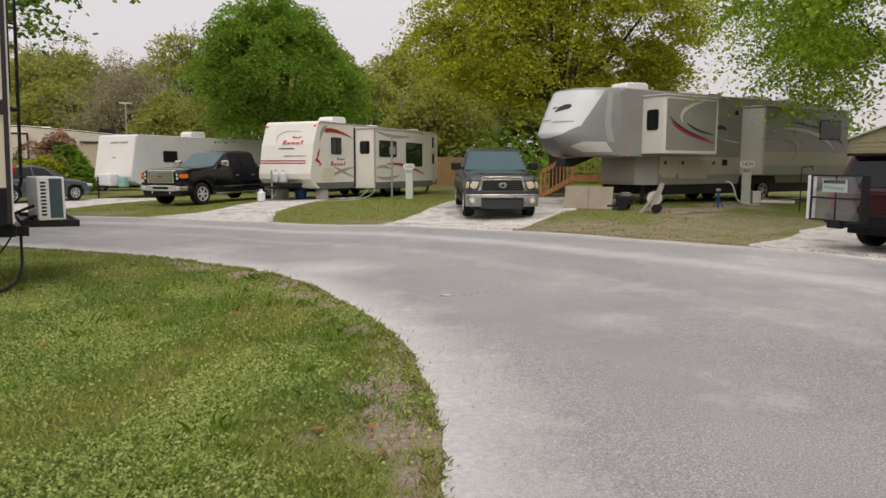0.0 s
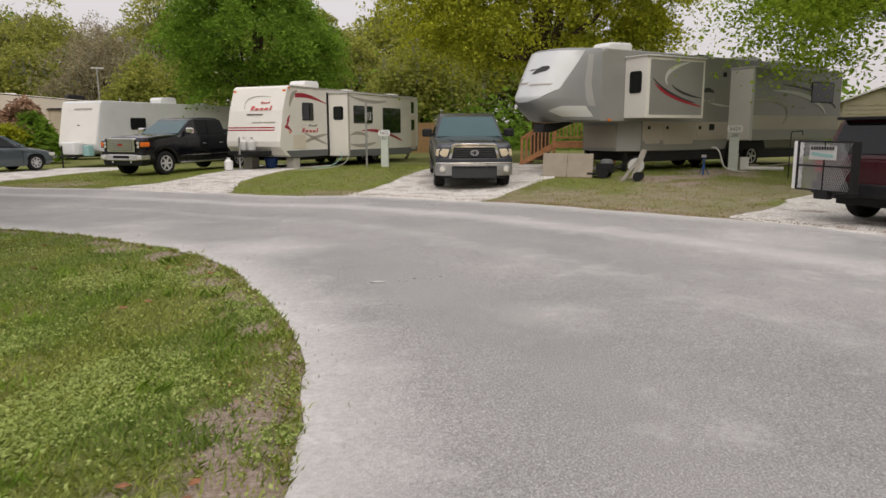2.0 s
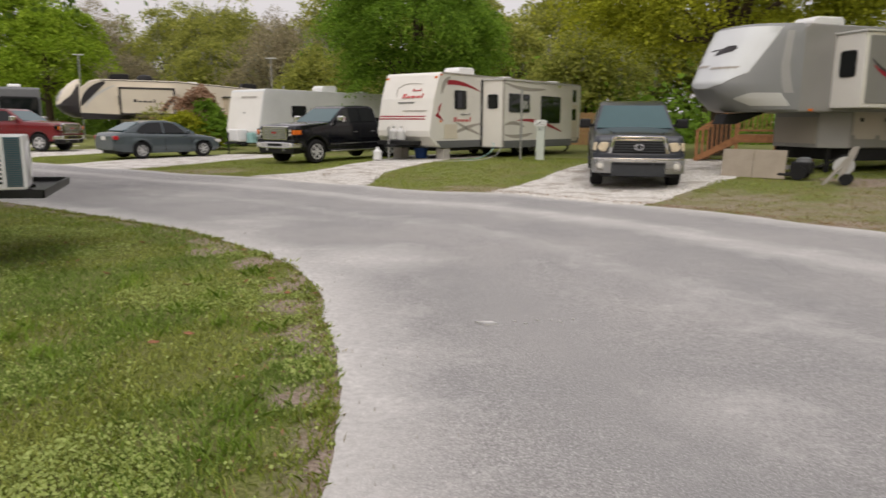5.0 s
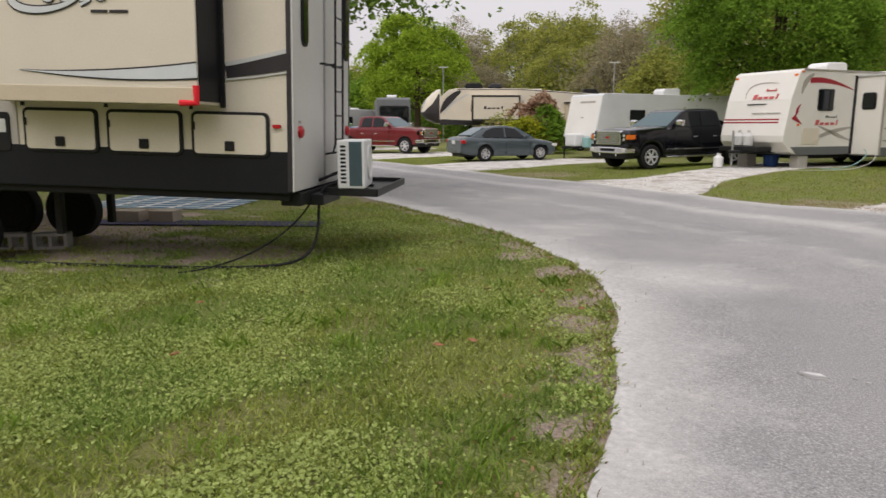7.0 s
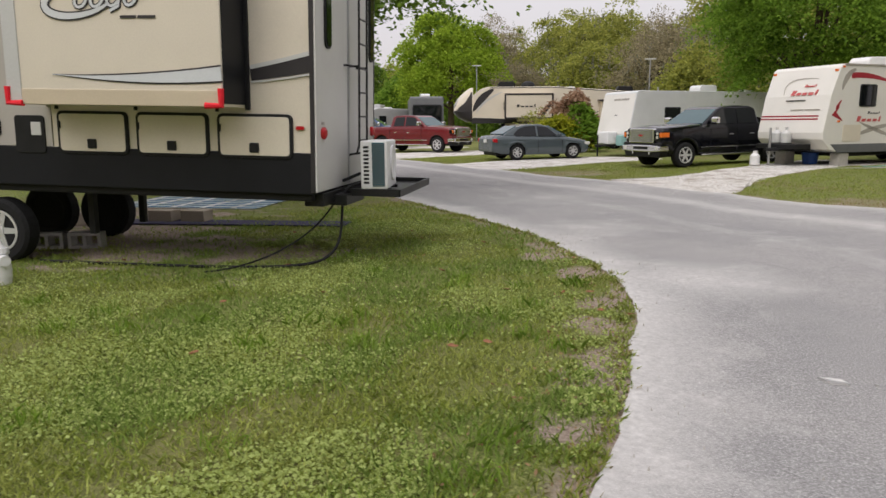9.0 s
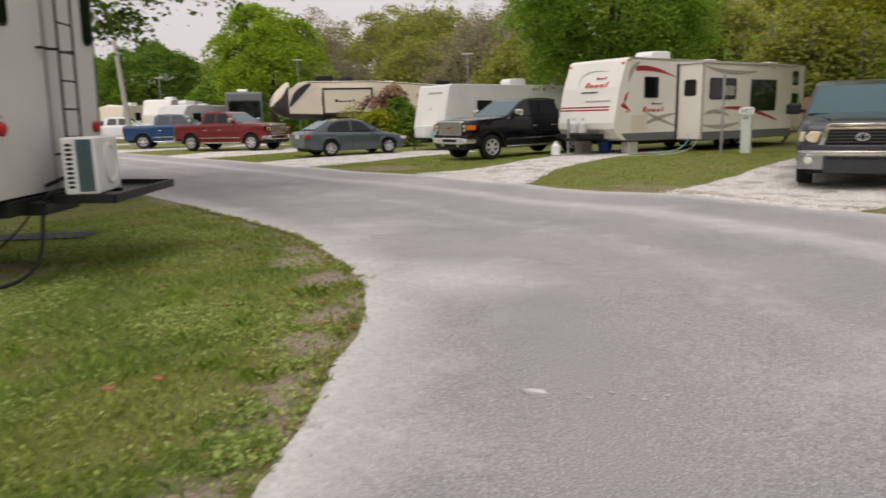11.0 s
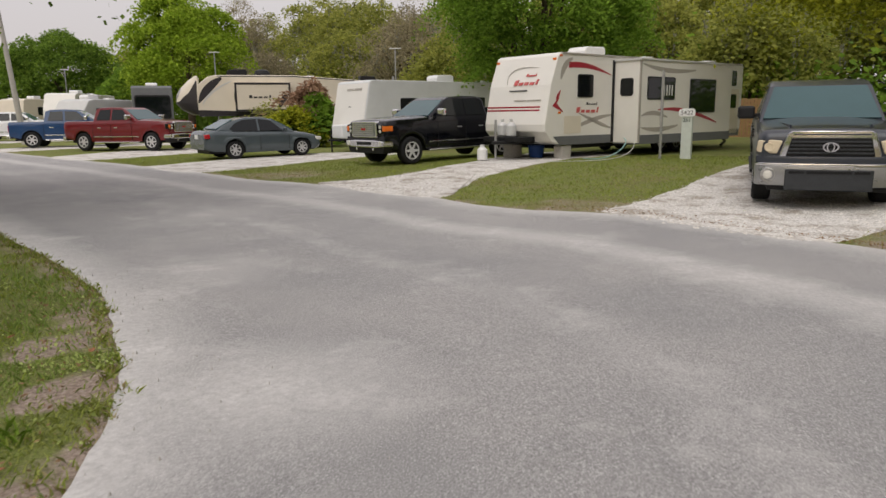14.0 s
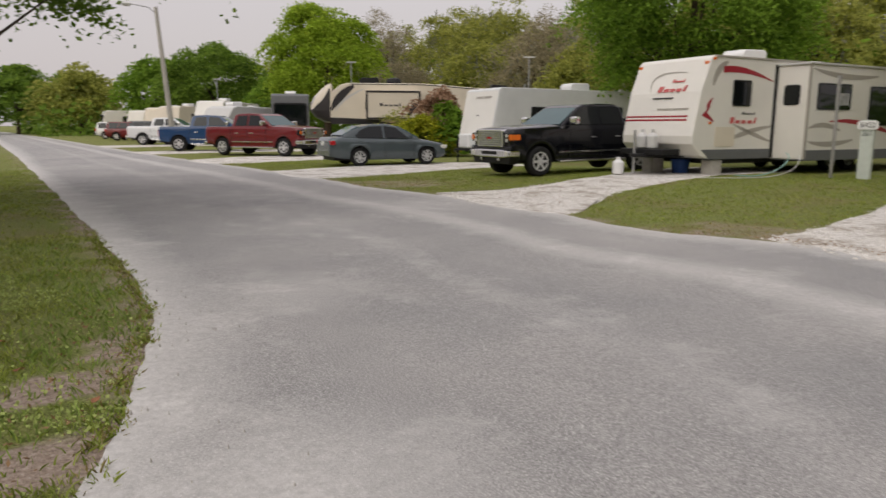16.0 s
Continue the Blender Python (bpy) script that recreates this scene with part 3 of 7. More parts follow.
def sloped_pane(y0, z0, w0, y1, z1, w1, out=0.008, round_to=0.0):
    """A windscreen or back window between two lines across the car."""
    bm = bmesh.new()
    d = Vector((0, y1 - y0, z1 - z0)).normalized()
    nrm = Vector((1, 0, 0)).cross(d)
    if nrm.z < 0:
        nrm = -nrm
    q = [Vector((-w0, y0, z0)), Vector((w0, y0, z0)), Vector((w1, y1, z1)), Vector((-w1, y1, z1))]
    a, b = [bm.verts.new(v - nrm * 0.012) for v in q], [bm.verts.new(v + nrm * out) for v in q]
    fs = [bm.faces.new(a), bm.faces.new(b)] + [bm.faces.new((a[i], a[(i + 1) % 4], b[(i + 1) % 4], b[i])) for i in range(4)]
    bmesh.ops.recalc_face_normals(bm, faces=fs)
    return bm


def body_shell(top, half, low, arches, crown, tuck=0.06, shoulder=0.17, under=0.06):
    """A car body lofted along y: top, half width, lower edge and crown as (y, value) rows; arches as (y, z, radius)."""
    y0, y1 = top[0][0], top[-1][0]
    ys = {round(v, 4) for v in np.linspace(y0, y1, 46)} | {p[0] for rows in (top, half, low) for p in rows if y0 <= p[0] <= y1}
    for cy, cz, r in arches:
        ys |= {cy + r * math.cos(a) for a in np.linspace(0, math.pi, 17)} | {cy - r - 0.004, cy + r + 0.004}
    at = lambda rows, y: float(np.interp(y, [p[0] for p in rows], [p[1] for p in rows]))
    bm = bmesh.new()
    rings = []
    for y in sorted(ys):
        t, w, l, c = at(top, y), at(half, y), at(low, y), at(crown, y)
        for cy, cz, r in arches:
            if abs(y - cy) <= r:
                l = max(l, cz + math.sqrt(max(0, r * r - (y - cy) ** 2)))
        wt = w - tuck
        sec = [(0, t + c), (0.4 * wt, t + 0.88 * c), (0.75 * wt, t + 0.45 * c), (wt - 0.05, t + 0.08 * c), (wt, t - 0.015), (w - 0.022, t - 0.07), (w - 0.004, t - shoulder * 0.75), (w, t - shoulder)]
        for f in (0.15, 0.35, 0.55, 0.75, 0.9, 1.0):
            z = t - shoulder + (l - t + shoulder) * f
            x = w + 0.012 * math.sin(math.pi * f) - under * f ** 4
            for cy, cz, r in arches:
                d = math.hypot(y - cy, z - cz)
                if d < r + 0.13:
                    x += 0.04 * max(0, 1 - max(0, d - r) / 0.13) ** 0.7
            sec.append((x, z))
        rings.append([bm.verts.new((-x, y, z)) for x, z in sec[:0:-1]] + [bm.verts.new((x, y, z)) for x, z in sec])
    for a, b in zip(rings, rings[1:]):
        for i in range(len(a) - 1):
            bm.faces.new((a[i], a[i + 1], b[i + 1], b[i]))
    bm.faces.new(rings[0][::-1])
    bm.faces.new(rings[-1])
    bmesh.ops.recalc_face_normals(bm, faces=bm.faces[:])
    return bm


def pickup(m, label, paint, style, group="pickup trucks"):
    t = thing("pickup_truck", m, label, "pickup truck", group)
    W, fa, ra, r = 0.99, 0.98, 4.75, 0.41
    hood = 1.17 if style == "tundra" else 1.30
    belt = hood + 0.07
    shape = body_shell([(0.04, hood - 0.10), (0.07, hood - 0.045), (0.14, hood - 0.01), (0.4, hood + 0.015), (1.2, hood + 0.045), (1.75, belt), (4.1, belt), (4.14, belt - 0.02), (5.72, belt - 0.02), (5.8, belt - 0.06)],
                       [(0.04, 0.86), (0.09, 0.92), (0.2, 0.965), (0.45, 0.985), (1.0, W), (5.4, W), (5.72, 0.975), (5.8, 0.95)],
                       [(0.04, 0.62), (0.2, 0.5), (0.44, 0.46), (1.5, 0.42), (4.2, 0.42), (5.3, 0.5), (5.8, 0.58)],
                       [(fa, 0.41, 0.50), (ra, 0.41, 0.50)],
                       [(0.04, 0.0), (0.15, 0.03), (0.6, 0.06), (1.7, 0.06), (1.9, 0.0), (5.8, 0.0)], 0.06 if style == "tundra" else 0.045)
    body = part("body", shape, paint, t, smooth=True)
    part("underbody", box(-0.72, 0.72, 0.35, 5.6, 0.36, 0.95, 0.02), M_BLACK, t)
    roof = 1.90 if style == "tundra" else 1.97
    cab = [(1.62, belt - 0.05), (2.42, roof - 0.10), (2.62, roof - 0.03), (3.2, roof), (3.8, roof - 0.02), (4.02, roof - 0.10), (4.12, belt - 0.05)]
    hl, hh, zl, zh = 0.95, 0.76, belt, roof
    part("cab", cabin(cab, hl, zl, hh, zh), paint, t)
    part("windscreen", sloped_pane(1.70, belt + 0.03, 0.87, 2.41, roof - 0.12, 0.71, 0.012), M_SHIELD, t)
    part("rear_window", sloped_pane(4.115, belt + 0.06, 0.70, 4.035, roof - 0.14, 0.62, 0.012), M_GLASS, t)
    side_glass("side_window", [(2.05, belt + 0.02), (2.52, roof - 0.13), (3.08, roof - 0.10), (3.08, belt + 0.02)], hl, zl, hh, zh, t, M_GLASS)
    side_glass("side_window", [(3.18, belt + 0.02), (3.18, roof - 0.10), (3.78, roof - 0.12), (3.92, belt + 0.02)], hl, zl, hh, zh, t, M_GLASS)
    # bed
    # black plate closes the bed; its colour stands in for the shaded hollow
    part("bed_hollow_plate", box(-0.82, 0.82, 4.2, 5.7, belt - 0.06, belt - 0.012, 0.01), M_BLACK, t)
    part("tailgate", box(-0.78, 0.78, 5.79, 5.83, 0.72, belt - 0.06, 0.015), paint, t)
    part("rear_bumper", box(-0.96, 0.96, 5.76, 5.93, 0.48, 0.66, 0.03), M_CHROME, t)
    for s in (1, -1):
        part("tail_light", box(s * 0.83 - 0.1, s * 0.83 + 0.1, 5.77, 5.84, 0.85, 1.16, 0.015), M_REDL, t)
        part("mirror", box(s * 1.14 - 0.14, s * 1.14 + 0.14, 1.94, 2.10, belt + 0.02, belt + 0.24, 0.06, 4), M_CHROME if style == "gmc" else M_BLACK, t)
        part("mirror_arm", box(s * 0.97 - 0.09, s * 0.97 + 0.09, 2.0, 2.06, belt + 0.05, belt + 0.11, 0.01), M_BLACK, t)
        for yy in (2.95, 3.85):
            part("door_handle", box(s * (W + 0.012) - 0.015, s * (W + 0.012) + 0.015, yy - 0.2, yy, 1.02, 1.06, 0.01), M_CHROME if style != "tundra" else paint, t)
        for yy in (1.98, 3.12, 4.13):
            part("door_seam", box(min(s * 0.92, s * (W + 0.0145)), max(s * 0.92, s * (W + 0.0145)), yy, yy + 0.012, 0.5, belt - 0.15, 0.0), M_BLACK, t)
        part("running_board", box(s * 0.93 - 0.1, s * 0.93 + 0.1, 1.6, 4.1, 0.36, 0.42, 0.02), M_CHROME if style != "tundra" else M_BLACK, t)
    for yy in (fa, ra):
        for s in (1, -1):
            wheel(t, s * 0.85, yy, r, 0.28, s, 5 if style == "tundra" else 6)
    # face
    if style == "tundra":
        def bow(bm, deep=0.16):
            for v in bm.verts:
                v.co.y += deep * abs(v.co.x) ** 3
            return bm
        def strip(xs, z0, z1, y0, y1, bevel):
            pts = [(x, z0) for x in xs] + [(x, z1) for x in xs[::-1]]
            return bow(solid(pts, "y", y0, y1, bevel, 2, 50))
        xs = list(np.linspace(-0.98, 0.98, 15))
        part("front_bumper", strip(xs, 0.36, 0.665, -0.10, 0.18, 0.035), M_BUMPER, t, "grey chrome front bumper", True)
        part("bumper_lip", strip(xs, 0.655, 0.70, -0.115, 0.15, 0.018), M_CHROME, t, "", True)
        part("bumper_insert", strip(list(np.linspace(-0.57, 0.57, 11)), 0.31, 0.612, -0.124, 0.0, 0.015), M_INSERT, t, "dark grey plastic bumper centre")
        for a, b in ((-0.52, -0.32), (-0.29, 0.29), (0.32, 0.52)):
            part("bumper_slot", strip(list(np.linspace(a, b, 7)), 0.555, 0.595, -0.131, -0.05, 0.0), M_BLACK, t)
        part("bumper_top", strip(xs, 0.69, 0.80, -0.06, 0.2, 0.035), paint, t, "", True)
        part("valance", box(-0.8, 0.8, 0.05, 0.3, 0.28, 0.40, 0.03), M_BLACK, t)
        bm = bow(solid([(-0.64, 0.765), (-0.66, 0.80), (-0.57, 1.12), (-0.5, 1.165), (0.5, 1.165), (0.57, 1.12), (0.66, 0.80), (0.64, 0.765)], "y", -0.045, 0.15, 0.025, 3))
        g = part("grille", bm, M_CHROME, t, "wide chrome grille surround", True)
        part("bonnet_inset", bow(solid([(-0.50, 1.105), (-0.47, 1.125), (0.47, 1.125), (0.50, 1.105)], "y", -0.052, 0.1, 0.004)), paint, g)
        part("grille_mesh", bow(solid([(-0.575, 0.80), (-0.51, 1.065), (0.51, 1.065), (0.575, 0.80)], "y", -0.053, 0.1, 0.01)), M_BLACK, g)
        for z, k in ((0.845, 0.55), (0.90, 0.535), (0.955, 0.52), (1.01, 0.505)):
            part("grille_bar", bow(box(-k, k, -0.066, -0.03, z - 0.012, z + 0.012, 0.006)), M_INSERT, g)
        part("badge", ribbon([(0.095 * math.cos(a), 0.935 + 0.062 * math.sin(a)) for a in np.linspace(0, 2 * math.pi, 25)], [0.02] * 25, "y", -0.085, -0.05), M_CHROME, g)
        part("badge_bar", ribbon([(0.045 * math.cos(a), 0.935 + 0.06 * math.sin(a)) for a in np.linspace(0, 2 * math.pi, 17)], [0.016] * 17, "y", -0.085, -0.05), M_CHROME, g)
        for s in (1, -1):
            bm = bow(solid([(s * 0.69, 0.83), (s * 0.62, 1.02), (s * 0.8, 1.035), (s * 0.955, 1.02), (s * 0.975, 0.86), (s * 0.9, 0.825)], "y", -0.05, 0.24, 0.03, 3))
            hl_ = part("headlight", bm, M_YLAMP, t, "yellowed headlight", True)
            part("lamp_bowl", lathe(bmesh.new(), [(0.02, 0.03), (0.012, 0.062), (0.03, 0.07)], "y", 18, (s * 0.80, 0, 0.925)), M_YLAMP, hl_)
            bm = lathe(bmesh.new(), [(0.02, 0.075), (-0.015, 0.105), (0.03, 0.115)], "y", 20, (s * 0.80, -0.03, 0.52))
            fg = part("fog_lamp", bm, M_CHROME, t, "", True)
            part("lens", lathe(bmesh.new(), [(-0.03, 0.03), (-0.022, 0.06), (0.02, 0.07)], "y", 18, (s * 0.80, -0.03, 0.52)), M_LAMPG, fg)
            part("bonnet_crease", ribbon([(s * 0.52, 0.22), (s * 0.62, 1.0), (s * 0.70, 1.65)], [0.03, 0.05, 0.02], "z", hood + 0.01, hood + 0.072), paint, t)
        bm = bmesh.new()
        for s in (1, -1):
            tube(bm, [(s * 0.55, 1.75, belt + 0.06), (s * 0.05, 1.79, belt + 0.10)], 0.008, 6)
        part("wiper", bm, M_BLACK, t)
    else:
        part("front_bumper", solid([(-0.97, 0.56), (-0.97, 0.72), (-0.5, 0.75), (0.5, 0.75), (0.97, 0.72), (0.97, 0.56), (0.6, 0.53), (-0.6, 0.53)], "y", -0.06, 0.3, 0.03), M_CHROME, t)
        part("bumper_insert", solid(rounded(0, 0.655, 0.72, 0.09, 0.03), "y", -0.072, 0.0, 0.005), M_BLACK, t)
        part("valance", solid([(-0.97, 0.58), (0.97, 0.58), (0.85, 0.36), (-0.85, 0.36)], "y", 0.0, 0.3, 0.03), M_BLACK, t)
        part("bumper_top", box(-0.98, 0.98, 0.0, 0.2, 0.735, 0.84, 0.03), paint, t)
        g = part("grille", solid([(-0.60, 0.82), (-0.64, 0.88), (-0.61, 1.25), (-0.56, 1.285), (0.56, 1.285), (0.61, 1.25), (0.64, 0.88), (0.60, 0.82)], "y", -0.045, 0.15, 0.02), M_CHROME, t, "tall chrome mesh grille")
        part("grille_mesh", solid(rounded(0, 1.05, 1.1, 0.38, 0.03), "y", -0.052, 0.1, 0.005), M_DKGREY, g)
        for i in range(12):
            part("grille_upright", box(-0.485 + i * 0.088 - 0.012, -0.485 + i * 0.088 + 0.012, -0.062, -0.03, 0.875, 1.225, 0.003), M_CHROME, g)
        for j in range(6):
            part("grille_bar", box(-0.53, 0.53, -0.064, -0.03, 0.895 + j * 0.058, 0.915 + j * 0.058, 0.003), M_CHROME, g)
        part("badge", solid(rounded(0, 1.06, 0.2, 0.055, 0.01), "y", -0.075, -0.035, 0.006), M_REDL, g)
        for s in (1, -1):
            lamp = part("headlight", solid([(s * 0.66, 0.94), (s * 0.64, 1.22), (s * 0.96, 1.19), (s * 0.97, 0.96)], "y", 0.0, 0.34, 0.03), M_GLASS, t)
            for zz in (1.0, 1.12):
                part("lamp_bowl", lathe(bmesh.new(), [(-0.02, 0.02), (-0.02, 0.045), (0.01, 0.05)], "y", 16, (s * 0.76, 0.0, zz)), M_LAMPG, lamp)
            part("turn_signal", box(s * 0.91 - 0.05, s * 0.91 + 0.07, -0.008, 0.30, 1.0, 1.15, 0.015), M_AMBER, lamp)
            part("fog_lamp", lathe(bmesh.new(), [(-0.07, 0.04), (-0.075, 0.06), (-0.05, 0.075), (0, 0.075)], "y", 16, (s * 0.80, 0, 0.655)), M_LAMPG, t)
            part("tow_hook", box(s * 0.42 - 0.04, s * 0.42 + 0.04, -0.05, 0.05, 0.44, 0.53, 0.02), M_CHROME, t)
        part("side_trim", box(W, W + 0.015, 1.6, 4.1, 0.62, 0.66, 0.005), M_CHROME, t)
        part("side_trim", box(-W - 0.015, -W, 1.6, 4.1, 0.62, 0.66, 0.005), M_CHROME, t)
    return t


def sedan(m, label):
    t = thing("sedan", m, label, "car")
    W, fa, ra, r = 0.89, 0.9, 3.48, 0.32
    shape = body_shell([(0.03, 0.60), (0.08, 0.66), (0.25, 0.74), (0.7, 0.83), (1.2, 0.90), (2.3, 0.94), (3.6, 0.98), (4.2, 1.01), (4.42, 0.99), (4.5, 0.93), (4.55, 0.86)],
                       [(0.03, 0.62), (0.1, 0.72), (0.25, 0.81), (0.5, 0.86), (1.0, W), (3.6, W), (4.2, 0.86), (4.45, 0.80), (4.55, 0.74)],
                       [(0.03, 0.32), (0.3, 0.24), (1.3, 0.21), (3.1, 0.21), (4.2, 0.28), (4.55, 0.36)], [(fa, 0.32, 0.37), (ra, 0.32, 0.37)],
                       [(0.03, 0.02), (0.4, 0.05), (1.2, 0.06), (2.0, 0.03), (4.0, 0.03), (4.55, 0.02)], 0.07, 0.2, 0.07)
    part("body", shape, M_SEDAN, t, smooth=True)
    part("underbody", box(-0.66, 0.66, 0.3, 4.35, 0.2, 0.7, 0.02), M_BLACK, t)
    cab = [(1.05, 0.86), (1.5, 1.12), (1.95, 1.36), (2.35, 1.45), (2.9, 1.45), (3.4, 1.36), (3.85, 1.16), (4.15, 0.97)]
    part("cabin", cabin(cab, 0.82, 0.9, 0.60, 1.45, 0.06), M_SEDAN, t)
    part("windscreen", sloped_pane(1.2, 0.97, 0.70, 1.93, 1.365, 0.56, 0.02), M_SHIELD, t)
    part("rear_window", sloped_pane(4.05, 1.06, 0.66, 3.42, 1.375, 0.54, 0.022), M_SHIELD, t)
    side_glass("side_window", [(1.62, 0.97), (2.05, 1.32), (2.5, 1.38), (2.5, 0.97)], 0.82, 0.9, 0.60, 1.45, t, M_GLASS)
    side_glass("side_window", [(2.58, 0.97), (2.58, 1.38), (3.1, 1.36), (3.4, 1.24), (3.62, 1.05), (3.5, 0.98)], 0.82, 0.9, 0.60, 1.45, t, M_GLASS)
    for s in (1, -1):
        part("headlight", box(s * 0.66 - 0.15, s * 0.66 + 0.13, 0.05, 0.34, 0.56, 0.69, 0.04, 3), M_LAMPG, t)
        part("tail_light", box(s * 0.74 - 0.15, s * 0.74 + 0.15, 4.36, 4.53, 0.74, 0.89, 0.04, 3), M_REDL, t)
        part("mirror", box(s * 0.97 - 0.1, s * 0.97 + 0.1, 1.55, 1.65, 0.93, 1.06, 0.03, 3), M_SEDAN, t)
        for yy in (2.4, 3.3):
            part("door_handle", box(s * 0.893 - 0.015, s * 0.893 + 0.015, yy - 0.17, yy, 0.80, 0.83, 0.008), M_SEDAN, t)
        for yy in (1.42, 2.54, 3.4):
            part("door_seam", box(min(s * 0.8, s * (W + 0.0135)), max(s * 0.8, s * (W + 0.0135)), yy, yy + 0.01, 0.3, 0.80, 0), M_BLACK, t)
        part("window_trim", ribbon([(1.6, 0.955), (2.5, 0.96), (3.55, 0.97)], [0.018] * 3, "x", s * 0.80, s * 0.825), M_CHROME, t)
    part("number_plate", box(-0.16, 0.16, 4.55, 4.565, 0.72, 0.87, 0.005), M_PVC, t)
    part("front_grille", solid(rounded(0, 0.52, 0.7, 0.2, 0.05), "y", 0.02, 0.1, 0.01), M_BLACK, t)
    for yy in (fa, ra):
        for s in (1, -1):
            wheel(t, s * 0.77, yy, r, 0.22, s, 7)
    return t


def wagon(m, label, paint, name="suv", group="far parked cars", length=4.8, high=1.75):
    """A sports utility car or van."""
    t = thing(name, m, label, "car", group)
    W, fa, ra, r = 0.95, 0.92, length - 1.05, 0.37
    belt = high * 0.62
    shape = body_shell([(0.04, 0.86), (0.1, 0.92), (0.25, 0.97), (1.3, belt - 0.02), (length - 0.15, belt), (length, belt - 0.06)],
                       [(0.04, 0.76), (0.15, 0.86), (0.4, 0.92), (1.0, W), (length - 0.5, W), (length - 0.1, 0.92), (length, 0.87)],
                       [(0.04, 0.45), (0.3, 0.34), (1.4, 0.3), (length - 1.5, 0.3), (length - 0.3, 0.38), (length, 0.46)], [(fa, 0.37, 0.44), (ra, 0.37, 0.44)],
                       [(0.04, 0.02), (0.5, 0.05), (1.3, 0.05), (1.6, 0.0), (length, 0.0)], 0.055)
    part("body", shape, paint, t, smooth=True)
    part("underbody", box(-0.7, 0.7, 0.3, length - 0.25, 0.28, 0.85, 0.02), M_BLACK, t)
    cab = [(1.15, belt - 0.06), (1.95, high - 0.1), (2.3, high), (length - 0.6, high), (length - 0.25, high - 0.06), (length - 0.05, belt - 0.06)]
    part("cabin", cabin(cab, 0.89, belt, 0.70, high), paint, t)
    part("windscreen", sloped_pane(1.28, belt + 0.05, 0.78, 1.95, high - 0.12, 0.66, 0.012), M_SHIELD, t)
    part("rear_window", sloped_pane(length - 0.07, belt + 0.06, 0.72, length - 0.23, high - 0.12, 0.62, 0.014), M_GLASS, t)
    for a, b in ((1.75, 2.6), (2.68, 3.5), (3.58, length - 0.35)):
        side_glass("side_window", [(a, belt + 0.03), (max(a, 2.1), high - 0.11), (b - 0.02, high - 0.1), (b, belt + 0.03)], 0.89, belt, 0.70, high, t, M_GLASS)
    part("rear_spoiler", box(-0.66, 0.66, length - 0.32, length - 0.08, high - 0.06, high - 0.01, 0.015), M_BLACK, t)
    part("rear_bumper", box(-0.93, 0.93, length - 0.12, length + 0.08, 0.45, 0.66, 0.04), M_BLACK, t)
    part("front_bumper", box(-0.93, 0.93, -0.04, 0.15, 0.42, 0.62, 0.04), M_BLACK, t)
    part("grille", box(-0.5, 0.5, -0.01, 0.1, 0.68, 0.88, 0.02), M_CHROME, t)
    for s in (1, -1):
        part("tail_light", box(s * 0.86 - 0.08, s * 0.86 + 0.08, length - 0.15, length + 0.01, 0.8, belt, 0.02), M_REDL, t)
        part("headlight", box(s * 0.74 - 0.15, s * 0.74 + 0.15, 0.02, 0.2, 0.72, 0.88, 0.03), M_LAMPG, t)
        part("mirror", box(s * 1.03 - 0.1, s * 1.03 + 0.1, 1.6, 1.7, belt, belt + 0.16, 0.03), paint, t)
    for yy in (fa, ra):
        for s in (1, -1):
            wheel(t, s * 0.82, yy, r, 0.24, s, 6)
    return t


TUNDRA = pickup(stand(0.98, 18.3, 4), "slate grey pickup truck with chrome bumper on a shell drive", M_SLATE, "tundra")
GMC = pickup(stand(-10.86, 24.19, -22.3), "glossy black crew-cab pickup truck with chrome mesh grille", M_NAVY, "gmc")
RED = pickup(stand(-24.59, 30.05, 100), "dark red crew-cab pickup truck with chrome steps and grille", M_REDP, "gmc")
BLUE = pickup(stand(-32.4, 33.7, 131.4), "blue crew-cab pickup truck parked with its tail to the lane", M_BLUEP, "gmc")
pickup(stand(-45.6, 39.0, 131.4), "white crew-cab pickup truck parked with its tail to the lane", M_WHITEP, "gmc")
sedan(stand(-16.53, 29.1, 154, 0.9, 3.5), "blue-grey four-door saloon car on a shell drive")
for x, y, turn, paint, text in ((-53, 42, 131, M_SLATE, "silver-grey sports utility car beside the lane"), (-62, 44.5, 128, M_REDP, "dark red sports utility car beside the lane"),
                                (-70, 47.5, 128, M_WHITEP, "white van-like car beside the lane")):
    wagon(stand(x, y, turn, 0.9, 3.7), text, paint)
wagon(stand(-14.2, 33.5, -22.3, 0.9, 3.7), "white van with a ladder rack behind the black truck", M_WHITEP, "van", length=5.4, high=1.98)
SUV = wagon(stand(11.45, 13.42, 110, 0.9, 3.7), "maroon sports utility car with a folded cargo rack on its hitch", M_MAROON, "suv", "", 4.75, 1.72)

# folded mesh cargo rack on the hitch of the maroon car
L = 4.75
rack = thing("cargo_rack", SUV.matrix_world @ Matrix.Translation((0.25, L + 0.55, 0.55)) @ Matrix.Diagonal((0.84, 1, 0.84, 1)), "black folding mesh cargo rack standing upright on a hitch", "cargo rack")
bm = bmesh.new()
for x in (-0.62, 0.62):
    tube(bm, [(x, 0, 0.0), (x, 0, 0.92)], 0.022, 6)
for z in (0.0, 0.46, 0.92):
    tube(bm, [(-0.62, 0, z), (0.62, 0, z)], 0.02, 6)
tube(bm, [(0, 0, 0), (0, 0, 0.92)], 0.015, 6)
part("frame", bm, M_STEEL, rack)
bm = bmesh.new()
